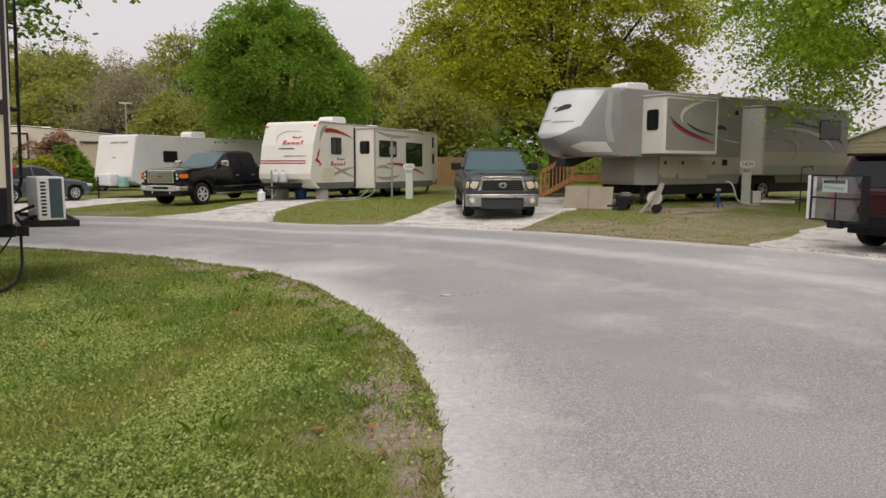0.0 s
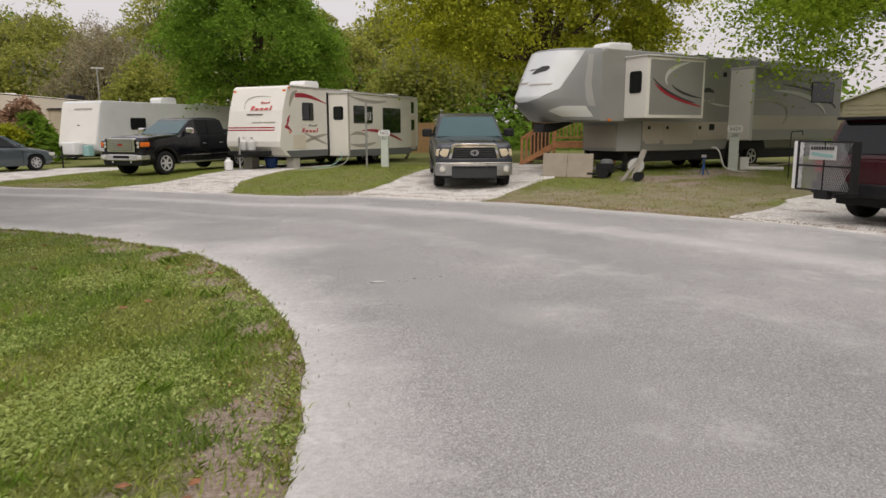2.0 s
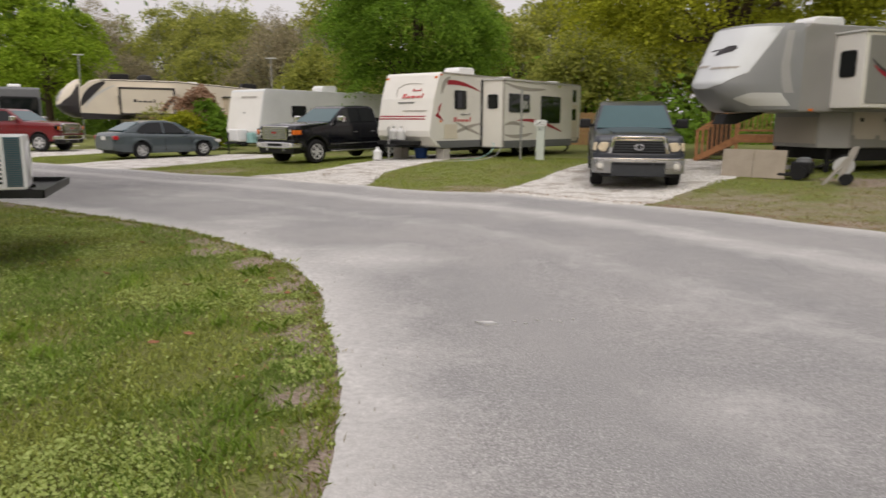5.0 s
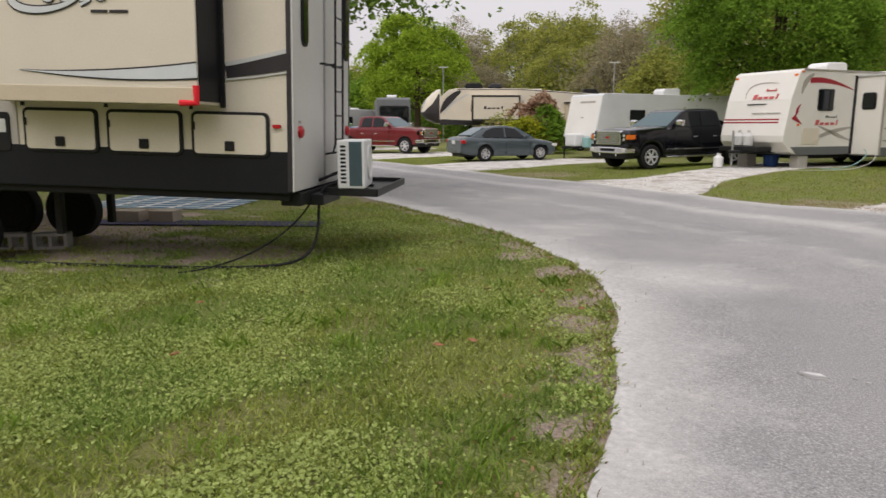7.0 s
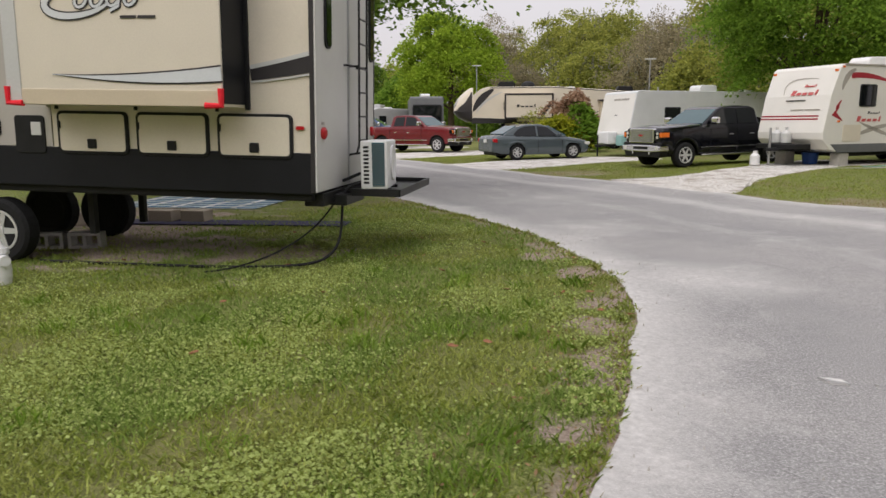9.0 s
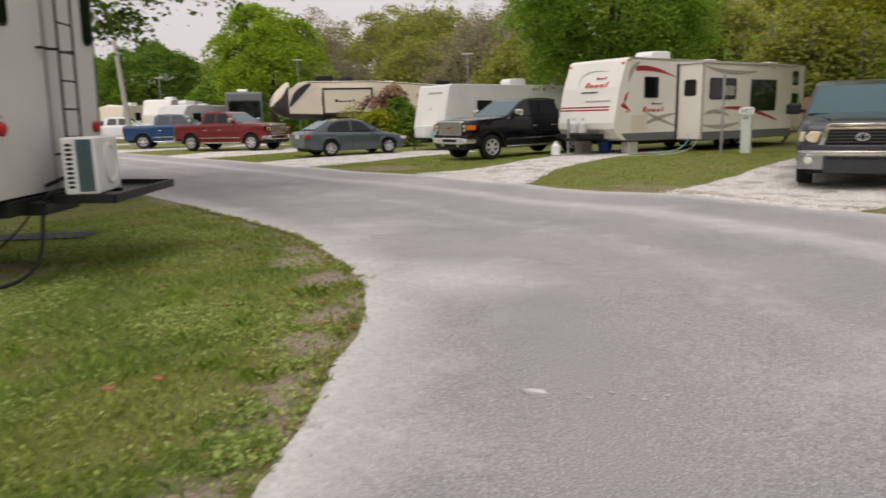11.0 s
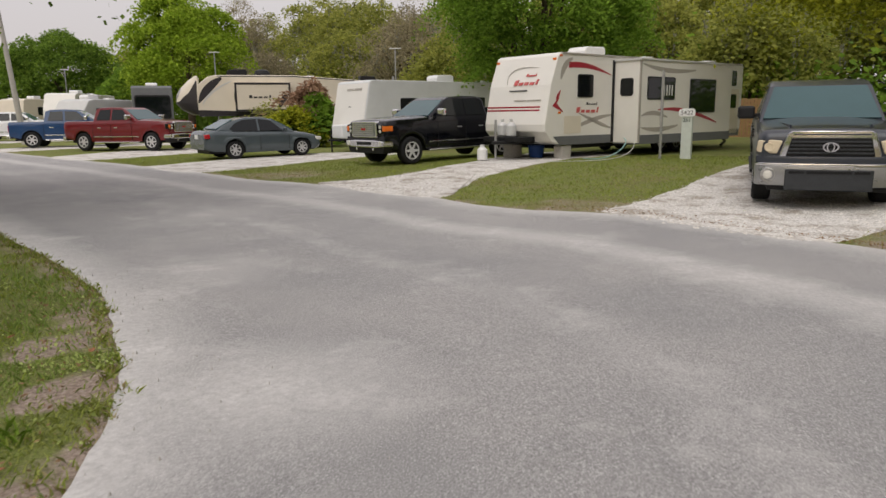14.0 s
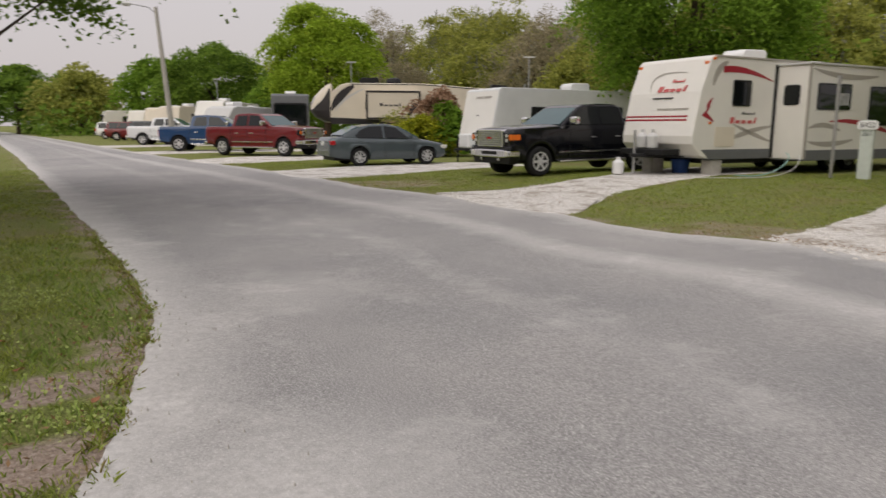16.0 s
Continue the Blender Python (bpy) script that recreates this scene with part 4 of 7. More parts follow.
for i in range(26):
    u = -0.62 + 1.24 * i / 25
    for d in (0.46, -0.46):
        for z0 in (0.0, 0.46):
            a, b = Vector((u, 0.0, z0)), Vector((u + d * 0.6, 0.0, z0 + 0.46))
            if abs(b.x) <= 0.62:
                tube(bm, [a, b], 0.006, 4, False)
part("mesh", bm, M_GALV, rack)
part("side_lip", box(0.63, 0.68, -0.12, 0.05, 0.0, 0.92, 0.01), M_PVC, rack)
part("side_lip", box(-0.66, -0.63, -0.12, 0.05, 0.0, 0.92, 0.01), M_STEEL, rack)
sg = part("sign", box(-0.30, 0.30, 0.03, 0.045, 0.58, 0.84, 0.005), M_LTGREY, rack)
part("sign_stripes", solid([(-0.24, 0.62), (0.25, 0.66), (0.25, 0.72), (-0.24, 0.68)], "y", 0.045, 0.052), M_HOSE, sg)
for i in range(9):
    part("sign_bar", box(-0.25 + i * 0.06, -0.215 + i * 0.06, 0.045, 0.055, 0.76, 0.83, 0), M_BLACK, sg)
part("hitch_bar", box(-0.34, -0.26, -0.62, 0.03, -0.12, -0.04, 0.008), M_STEEL, rack)
part("latch", box(-0.16, 0.16, -0.09, 0.03, -0.16, 0.02, 0.02), M_STEEL, rack)


# ---- travel trailers: local y runs from the front to the back, +x is the side seen from the lane ----
def side_pane(parent, y0, y1, z0, z1, x, name="window", r=0.06, frame_mat=M_BLACK, pane=M_GLASS, depth=0.02):
    f = part(name, solid(rounded((y0 + y1) / 2, (z0 + z1) / 2, y1 - y0, z1 - z0, r), "x", x - 0.01, x + depth, 0.005), frame_mat, parent)
    part("pane", solid(rounded((y0 + y1) / 2, (z0 + z1) / 2, y1 - y0 - 0.07, z1 - z0 - 0.07, r * 0.7), "x", x, x + depth + 0.006), pane, f)
    return f


def stripe(parent, pts, widths, mat, x, name="stripe"):
    return part(name, ribbon(pts, widths, "x", x - 0.004, x + 0.006), mat, parent)


def roof_ac(parent, x, y, z, mat=M_PVC):
    bm = solid([(y - 0.48, z), (y - 0.52, z + 0.2), (y - 0.4, z + 0.32), (y + 0.42, z + 0.34), (y + 0.5, z + 0.26), (y + 0.5, z)], "x", x - 0.36, x + 0.36, 0.06, 3)
    return part("air_conditioner", bm, mat, parent)


def roof_vent(parent, x, y, z, mat=M_PVC):
    return part("roof_vent", box(x - 0.25, x + 0.25, y - 0.25, y + 0.25, z, z + 0.13, 0.04), mat, parent)


def trailer_wheels(parent, ys, x=1.1, r=0.36, spokes=5):
    for y in ys:
        for s in (1, -1):
            wheel(parent, s * x, y, r, 0.22, s, spokes, M_LTGREY)


def glyphs(y0, y1, z, h, bars, lean):
    """Outlines of the plain slanted bars that stand for a maker's name."""
    w = y1 - y0
    cuts = [(0.0, 0.13, 0.8), (0.19, 0.34, 0.42), (0.4, 0.55, 0.42), (0.61, 0.77, 0.42), (0.84, 0.9, 0.8)] if bars < 7 else [(0.0, 0.45, 0.6), (0.5, 1.0, 0.6)]
    return [[(y0 + a * w, z), (y0 + b * w, z), (y0 + b * w + h * k * lean, z + h * k), (y0 + a * w + h * k * lean, z + h * k)] for a, b, k in cuts]


def lettering(parent, x, y0, y1, z, h, mat, bars=6, lean=0.3, name="lettering"):
    """Slanted strokes standing for a maker's name."""
    bm = bmesh.new()
    for g in glyphs(y0, y1, z, h, bars, lean):
        prism(bm, g, "x", x, x + 0.008)
    return part(name, bm, mat, parent)


def face_lettering(parent, y, x0, x1, z, h, mat, bars=6, lean=0.3, slope=0.0, name="lettering"):
    bm = bmesh.new()
    for g in glyphs(x0, x1, z, h, bars, lean):
        prism(bm, g, "y", y - 0.02, y + 0.02)
    for v in bm.verts:
        v.co.y += slope * (v.co.z - z)
    return part(name, bm, mat, parent)


def travel_trailer():
    """The cream trailer with crimson stripes, its long slide-out and tongue."""
    z0 = float(rise(-5, 28))
    t = thing("travel_trailer", pose(-6.87, 26.34, z0, 0, 0, -23.6), "cream travel trailer with crimson stripes and an extended slide-out", "travel trailer")
    W, b, top = 1.23, 0.42, 3.0
    # nose: slanted lower front
    prof = [(-0.2, 0.8), (-0.22, 1.0), (0.0, 2.1), (0.30, 2.92), (0.42, top), (10.55, top), (10.62, top - 0.08), (10.62, b + 0.3), (10.5, b), (0.45, b), (0.1, 0.5)]
    part("shell", solid(prof, "x", -W, W, 0.03, 3, 25), M_WHITE, t, "cream painted shell")
    # black strip drawn for the dark gap at the slide-out's near end
    part("slide_seal", box(W - 0.01, W + 0.035, 2.76, 2.85, b, 2.86, 0.005), M_BLACK, t)
    part("skirt", solid([(0.42, b - 0.01), (0.12, b + 0.24), (2.75, b + 0.24), (2.75, b - 0.01)], "x", -W - 0.006, W + 0.012), M_DKGREY, t)
    part("skirt", box(-W - 0.006, W + 0.012, 8.2, 10.5, b - 0.01, b + 0.24, 0.005), M_DKGREY, t)
    part("roof_edge", box(W - 0.02, W + 0.02, 0.45, 10.5, top - 0.05, top + 0.005, 0.008), M_DECALG, t)
    slide = part("slide_out", box(W - 0.1, W + 0.95, 2.85, 8.1, b - 0.02, 2.83, 0.03), M_WHITE, t, "cream slide-out with grey trim")
    sx = W + 0.95
    part("slide_skirt", box(W, sx + 0.01, 2.87, 8.08, b - 0.05, b + 0.22, 0.006), M_DKGREY, slide)
    part("slide_corner", box(sx - 0.03, sx + 0.012, 4.0 - 1.17, 4.0 - 1.1, b, 2.82, 0.008), M_DECALG, slide)
    part("slide_roof", box(W - 0.1, sx + 0.04, 2.8, 8.15, 2.82, 2.87, 0.01), M_LTGREY, slide)
    # the near end of the slide-out carries a window of its own
    we = part("end_window", solid(rounded(W + 0.48, 2.06, 0.46, 0.52, 0.08), "y", 2.83, 2.87, 0.005), M_BLACK, slide)
    part("pane", solid(rounded(W + 0.48, 2.06, 0.40, 0.46, 0.06), "y", 2.822, 2.86), M_GLASS, we)
    side_pane(t, 1.15, 1.85, 1.76, 2.42, W)
    a = side_pane(slide, 3.2, 4.65, 1.68, 2.36, sx)
    for k in range(4):
        part("paper_strip", box(sx + 0.024, sx + 0.032, 4.02 + k * 0.14, 4.08 + k * 0.14, 1.8, 2.12, 0.002), M_LTGREY, a)
    side_pane(slide, 5.5, 7.05, 1.28, 2.34, sx)
    side_pane(t, 9.3, 10.15, 2.22, 2.76, W)
    side_pane(t, 9.25, 10.2, 1.42, 1.92, W)
    part("hatch_frame", solid(rounded(9.72, 1.3, 1.35, 1.6, 0.1), "x", W - 0.01, W + 0.012, 0.004), M_CREAM, t)
    part("storage_hatch", solid(rounded(0.95, 0.98, 0.75, 0.5, 0.05), "x", W - 0.01, W + 0.012, 0.004), M_CREAM, t)
    for y, z in ((0.35, 2.88), (0.32, 1.3)):
        part("marker_light", box(W, W + 0.02, y, y + 0.1, z, z + 0.06, 0.008), M_AMBER, t)
    for x in (-1.13, 1.13):
        part("marker_light", box(x - 0.06, x + 0.06, 0.24, 0.30, 2.78, 2.85, 0.01), M_AMBER, t)
    # crimson and grey swooshes
    stripe(t, bend((0.75, 2.66), (1.6, 2.75), (2.7, 2.42)), [0.16] * 3 + [0.15, 0.13, 0.11, 0.08, 0.05, 0.02], M_DECALR, W)
    stripe(t, bend((0.42, 2.25), (0.5, 2.7), (0.9, 2.85)), sweep_widths(0.18), M_DECALG, W)
    stripe(t, [(0.35, 1.75), (0.16, 1.55), (0.52, 1.35)][::-1], [0.02, 0.2, 0.03], M_DECALR, W)
    stripe(t, bend((0.42, 1.95), (0.2, 1.7), (0.3, 1.66)), sweep_widths(0.1), M_DECALR, W)
    stripe(t, bend((0.95, 0.85), (1.8, 1.15), (2.75, 1.25)), sweep_widths(0.13), M_DECALG, W)
    stripe(t, bend((1.25, 1.3), (2.0, 1.05), (2.75, 0.85)), sweep_widths(0.11), M_DECALG, W)
    stripe(slide, bend((2.95, 2.72), (4.2, 2.45), (5.8, 2.6)), sweep_widths(0.14), M_DECALG, sx)
    stripe(slide, bend((2.95, 1.2), (3.5, 1.4), (4.3, 1.15)), sweep_widths(0.13), M_DECALG, sx)
    stripe(slide, bend((2.95, 0.86), (3.8, 0.7), (4.9, 0.9)), sweep_widths(0.14), M_DECALG, sx)
    stripe(slide, bend((3.8, 1.38), (5.2, 1.5), (7.2, 0.95)), sweep_widths(0.13), M_DECALR, sx)
    lettering(t, W + 0.002, 1.1, 2.2, 1.32, 0.2, M_REDSCRIPT, 5)
    lettering(t, W + 0.002, 1.55, 2.1, 1.55, 0.09, M_DECALD, 5)
    # front cap
    nose = 0.07
    face_lettering(t, 0.0, -0.22, 0.80, 2.12, 0.19, M_REDSCRIPT, 5, 0.3, 0.36)
    face_lettering(t, 0.09, 0.2, 0.62, 2.36, 0.10, M_REDSCRIPT, 6, 0.3, 0.36)
    face_lettering(t, -0.04, -0.35, 0.35, 1.95, 0.05, M_DECALD, 8, 0.3, 0.2)
    face_lettering(t, -0.09, -0.1, 0.95, 1.67, 0.05, M_DECALG, 12, 0.0, 0.1)
    bm = ribbon(bend((-0.5, 2.15), (-0.75, 2.75), (0.6, 2.6)), sweep_widths(0.04), "y", -0.012, 0.02)
    for v in bm.verts:
        v.co.y += (v.co.z - 2.1) * 0.366
    part("front_swoosh", bm, M_DECALG, t)
    for z in (1.38, 1.47):
        part("front_stripe", box(-1.2, 0.95, -0.22 + (z - 1) * 0.2 - 0.006, 0.2, z, z + 0.045, 0.004), M_DECALR, t)
    # roof
    roof_ac(t, 0.1, 2.9, top)
    roof_vent(t, 0.3, 5.6, top)
    roof_vent(t, -0.3, 8.0, top)
    roof_vent(t, 0.4, 9.4, top)
    # tongue
    bm = bmesh.new()
    tube(bm, [(-0.85, 1.0, 0.5), (0, -1.1, 0.5)], 0.05, 6)
    tube(bm, [(0.85, 1.0, 0.5), (0, -1.1, 0.5)], 0.05, 6)
    part("tongue", bm, M_STEEL, t)
    part("battery_tray", box(-0.75, 0.75, -0.75, -0.1, 0.52, 0.66, 0.02), M_STEEL, t)
    part("tongue_jack", tube(bmesh.new(), [(0, -0.95, 0.05), (0, -0.95, 1.15)], 0.035, 10), M_GALV, t)
    for x in (-0.18, 0.18):
        part("propane_tank", lathe(bmesh.new(), [(0.66, 0.10), (0.70, 0.15), (0.98, 0.15), (1.05, 0.09), (1.08, 0.04), (1.16, 0.05)], "z", 18, (x, -0.5, 0)), M_LTGREY, t)
    trailer_wheels(t, (5.55, 6.45))
    part("chassis", box(-1.0, 1.0, 0.8, 10.3, b - 0.14, b + 0.02, 0.02), M_BLACK, t)
    part("rear_stabiliser", ribbon([(10.0, b - 0.05), (10.3, 0.2), (10.0, 0.05)], [0.05] * 3, "x", 0.8, 0.9), M_STEEL, t)
    part("stabiliser_jack", ribbon([(0.9, b), (1.2, 0.2), (0.9, 0.03)], [0.05] * 3, "x", 0.55, 0.65), M_STEEL, t)
    # supports and clutter around its tongue, on the ground
    m = t.matrix_world
    for x, y, w, h in ((1.05, 0.75, 0.32, b - 0.02), (-0.55, 0.3, 0.4, 0.40)):
        ob = part("concrete_block", box(-w / 2, w / 2, -0.2, 0.2, 0, h, 0.015), M_CONC)
        ob.matrix_world = m @ pose(x, y, -0.01)
        tagged(ob, "grey concrete support block under a trailer frame", "concrete block", "support blocks")
    ob = part("blue_bin", lathe(bmesh.new(), [(0, 0.2), (0.36, 0.25), (0.38, 0.26)], "z", 18), M_BLUE)
    ob.matrix_world = m @ pose(0.15, 0.6, 0)
    tagged(ob, "dark blue plastic bin under the trailer nose", "bin")
    ob = part("propane_cylinder", lathe(bmesh.new(), [(0, 0.13), (0.03, 0.15), (0.3, 0.15), (0.38, 0.06), (0.44, 0.07)], "z", 16), M_PVC)
    ob.matrix_world = m @ pose(-0.35, -1.15, 0)
    tagged(ob, "small white propane cylinder on the ground", "gas cylinder")
    return t


REGAL = travel_trailer()


def white_trailer():
    """The ribbed white trailer with a slanted plain nose."""
    x, y, turn = -15.85, 31.0, -23.6
    t = thing("ribbed_trailer", pose(x, y, float(rise(x, y)), 0, 0, turn), "older white ribbed aluminium travel trailer with a slanted nose", "travel trailer")
    W, b, top = 1.2, 0.5, 2.85
    prof = [(-0.35, 0.95), (0.0, top - 0.08), (0.12, top), (8.6, top), (8.6, b), (0.5, b), (-0.25, 0.75)]
    part("shell", solid(prof, "x", -W, W, 0.05, 2, 25), M_SILVERW, t)
    part("front_panel", solid([(-0.36, 1.0), (-0.01, top - 0.12), (0.02, top - 0.12), (-0.3, 1.0)], "x", -W + 0.04, W - 0.04), M_WHITE, t)
    for i in range(24):
        z = b + 0.12 + i * 0.095
        part("siding_rib", box(W - 0.004, W + 0.008, max(0.15, -0.3 + (z - 0.9) * -0.0 + 0.25), 8.5, z, z + 0.02, 0.004), M_SILVERW, t)
    side_pane(t, 1.5, 2.35, 1.62, 2.15, W)
    side_pane(t, 5.2, 6.2, 1.62, 2.2, W)
    roof_ac(t, 0, 4.6, top)
    roof_vent(t, 0.2, 7.0, top)
    face_lettering(t, -0.06, -0.35, 0.75, 2.45, 0.14, M_DECALG, 7, 0.3, 0.18)
    part("mountain_mark", solid([(-0.3, 1.72), (0.0, 1.84), (0.35, 1.72), (0.05, 1.77)], "y", -0.2, -0.1), M_DECALD, t)
    lettering(t, W + 0.01, 0.35, 1.2, 1.05, 0.16, M_DECALG, 5)
    part("tank_cover", box(-0.4, 0.4, -0.85, -0.35, 0.55, 1.1, 0.08, 3), M_PVC, t)
    part("tank_cover", box(0.55, 0.95, -0.55, -0.25, 0.5, 0.95, 0.06, 3), M_HOSE, t)
    bm = bmesh.new()
    tube(bm, [(-0.8, 0.6, 0.5), (0, -1.2, 0.5), (0.8, 0.6, 0.5)], 0.05, 6)
    part("tongue", bm, M_STEEL, t)
    part("tongue_jack", tube(bmesh.new(), [(0, -1.1, 0.02), (0, -1.1, 0.95)], 0.035, 8), M_STEEL, t)
    trailer_wheels(t, (4.6, 5.4))
    part("pipe_vent", tube(bmesh.new(), [(0.3, 1.8, top), (0.3, 1.8, top + 0.2)], 0.04, 8), M_GALV, t)
    return t


WHITE_TRAILER = white_trailer()


# ---- fifth-wheel trailers ----
def nose_cap(W, rows, y_side, n=41, power=3.4):
    """A bulging front cap: rows of (z, how far it stands out in front of y_side, half width)."""
    bm = bmesh.new()
    rings = []
    for z, out, w in rows:
        ring = []
        for i in range(n):
            u = -1 + 2 * i / (n - 1)
            ring.append(bm.verts.new((w * u, y_side - out * (1 - abs(u) ** power), z)))
        rings.append(ring)
    fs = []
    for a, b in zip(rings, rings[1:]):
        for i in range(n - 1):
            fs.append(bm.faces.new((a[i], a[i + 1], b[i + 1], b[i])))
    for ring in (rings[0], rings[-1]):
        fs.append(bm.faces.new(ring))
    fs.append(bm.faces.new([r[0] for r in rings] + [r[-1] for r in rings][::-1]))
    bmesh.ops.recalc_face_normals(bm, faces=fs)
    return bm


def cap_patch(shape, rows, y_side, lift=0.02, n=17, power=3.4):
    """A panel that lies on a nose cap of the given shape: rows of (z, u0, u1), shares of its half width."""
    zs, outs, ws = zip(*shape)
    fine = []
    for (za, a0, a1), (zb, b0, b1) in zip(rows, rows[1:]):
        for k in range(5):
            q = k / 5
            fine.append((za + (zb - za) * q, a0 + (b0 - a0) * q, a1 + (b1 - a1) * q))
    fine.append(rows[-1])
    bm = bmesh.new()
    rings = []
    for z, a, b in fine:
        out, w = float(np.interp(z, zs, outs)), float(np.interp(z, zs, ws))
        us = [a + (b - a) * i / (n - 1) for i in range(n)]
        rings.append([bm.verts.new((w * u, y_side - out * (1 - abs(u) ** power) - lift, z)) for u in us])
    fs = [bm.faces.new((p[i], p[i + 1], q[i + 1], q[i])) for p, q in zip(rings, rings[1:]) for i in range(n - 1)]
    ext = bmesh.ops.extrude_face_region(bm, geom=fs)
    for v in ext["geom"]:
        if isinstance(v, bmesh.types.BMVert):
            v.co.y += 0.03
    bmesh.ops.recalc_face_normals(bm, faces=bm.faces[:])
    return bm


def grey_fifth_wheel():
    x, y = 4.33, 22.46
    t = thing("fifth_wheel_trailer", pose(x, y, 0.29, 0, 0, -57.8), "large grey fifth-wheel trailer with two extended slide-outs", "fifth-wheel trailer")
    W, top = 1.25, 3.58
    up = [(-0.4, 1.5), (-0.4, top - 0.1), (-0.2, top), (10.6, top - 0.04), (10.85, top - 0.2), (10.85, 0.85), (10.7, 0.62), (1.35, 0.62), (1.3, 1.5)]
    part("shell", solid(up, "x", -W, W, 0.05, 3, 25), M_GREYP, t, "dark grey side wall")
    rows = [(1.5, 1.0, 1.2), (1.56, 1.25, 1.24), (1.82, 1.62, 1.25), (2.05, 1.82, 1.25), (2.2, 1.84, 1.25), (2.7, 1.62, 1.25), (3.2, 1.36, 1.245), (3.5, 1.18, 1.23), (3.57, 1.08, 1.2)]
    cap = part("front_cap", nose_cap(W, rows, -0.38), M_CAPGREY, t, "grey moulded front cap", smooth=True)
    part("pale_panel", cap_patch(rows, [(2.06, -0.14, 0.14), (2.16, -0.46, 0.46), (2.42, -0.70, 0.70), (2.8, -0.76, 0.76), (3.2, -0.82, 0.82), (3.5, -0.86, 0.86)], -0.38), M_PALECAP, cap, "pale grey panel with a sketched mark", smooth=True)
    for s in (1, -1):
        part("chin_panel", cap_patch(rows, [(1.64, s * 0.66, s * 0.95), (1.8, s * 0.52, s * 0.93), (1.95, s * 0.74, s * 0.91)], -0.38), M_LTGREY, cap)
        part("cap_edge", cap_patch(rows, [(1.95, s * 0.93, s * 0.97), (2.6, s * 0.90, s * 0.94), (3.4, s * 0.90, s * 0.94)], -0.38), M_MIDGREY, cap)
    for u0, u1, z in ((-0.34, -0.02, 2.58), (0.08, 0.58, 2.52)):
        part("lettering", cap_patch(rows, [(z, u0, u1), (z + 0.05, u0 + 0.03, u1 + 0.03)], -0.38, 0.032, 5), M_DECALG, cap)
    part("emblem", cap_patch(rows, [(2.86, 0.02, 0.10), (2.93, 0.06, 0.42), (3.0, 0.12, 0.48), (3.07, 0.30, 0.44)], -0.38, 0.032, 5), M_DECALD, cap)
    part("emblem_tail", cap_patch(rows, [(2.97, -0.16, -0.02), (3.01, -0.06, 0.14)], -0.38, 0.032, 5), M_DECALD, cap)
    part("lettering_loop", cap_patch(rows, [(2.56, -0.42, -0.34), (2.66, -0.46, -0.40), (2.76, -0.36, -0.26)], -0.38, 0.032, 5), M_DECALG, cap)
    part("lower_front", solid([(W - 0.02, 1.32), (W - 0.5, 0.78), (-W + 0.5, 0.78), (-W + 0.02, 1.32)], "z", 0.62, 1.52, 0.02), M_MIDGREY, t)
    # belly made deep and black to stand in for shadow under the trailer
    part("belly", box(-W + 0.1, W - 0.1, 1.4, 10.5, 0.3, 0.66, 0.03), M_BLACK, t)
    part("storage_door", solid([(0.72, 0.775), (-0.70, 0.775), (-0.70, 0.755), (0.72, 0.755)], "z", 0.72, 1.4, 0.008), M_TAUPE, t)
    part("taupe_band", box(W - 0.004, W + 0.006, 1.36, 10.8, 0.95, 1.52, 0.002), M_TAUPE, t)
    for y0, y1, z0, z1 in ((1.45, 2.1, 0.85, 1.48), (2.25, 3.6, 0.82, 1.48), (3.75, 4.2, 1.02, 1.48)):
        h = part("hatch_door", solid(rounded((y0 + y1) / 2, (z0 + z1) / 2, y1 - y0, z1 - z0, 0.06), "x", W - 0.01, W + 0.018, 0.006), M_TAUPE, t)
        part("latch", box(W + 0.01, W + 0.035, y0 + 0.1, y0 + 0.2, z1 - 0.2, z1 - 0.1, 0.01), M_BLACK, h)
    part("vent_grille", box(W, W + 0.02, 4.35, 4.6, 1.25, 1.45, 0.01), M_BLACK, t)
    part("marker_light", box(W, W + 0.025, -0.1, 0.02, 1.52, 1.58, 0.01), M_AMBER, t)
    part("porch_light", box(W, W + 0.05, 4.9, 5.03, 2.95, 3.1, 0.02), M_BLACK, t)
    # front slide-out
    d, ya, yb, za, zb = 0.85, 0.55, 2.98, 1.6, 3.32
    s1 = part("slide_out", box(W - 0.1, W + d, ya, yb, za, zb, 0.02), M_WHITE, t, "grey slide-out with pale edges")
    part("panel", box(W + d - 0.01, W + d + 0.012, ya + 0.12, yb - 0.1, za + 0.1, zb - 0.08, 0.004), M_GREYP, s1)
    part("slide_roof", box(W - 0.1, W + d + 0.05, ya - 0.04, yb + 0.04, zb, zb + 0.05, 0.015), M_LTGREY, s1)
    we = part("window_frame", solid(rounded(W + 0.42, 2.62, 0.46, 0.62, 0.08), "y", ya - 0.02, ya + 0.05, 0.005), M_BLACK, s1)
    part("pane", solid(rounded(W + 0.42, 2.62, 0.40, 0.56, 0.07), "y", ya - 0.026, ya), M_GLASS, we)
    sx = W + d + 0.012
    stripe(s1, bend((yb - 0.7, zb - 0.1), (ya + 0.5, zb - 0.35), (ya + 0.8, za + 0.95)), sweep_widths(0.12), M_LTGREY, sx)
    stripe(s1, bend((ya + 0.3, zb - 0.75), (ya + 0.75, za + 0.6), (yb - 0.15, za + 0.35)), sweep_widths(0.1), M_DECALR, sx)
    stripe(s1, bend((ya + 0.22, zb - 0.6), (ya + 0.7, za + 0.68), (yb - 0.4, za + 0.45)), sweep_widths(0.06), M_DECALD, sx + 0.004)
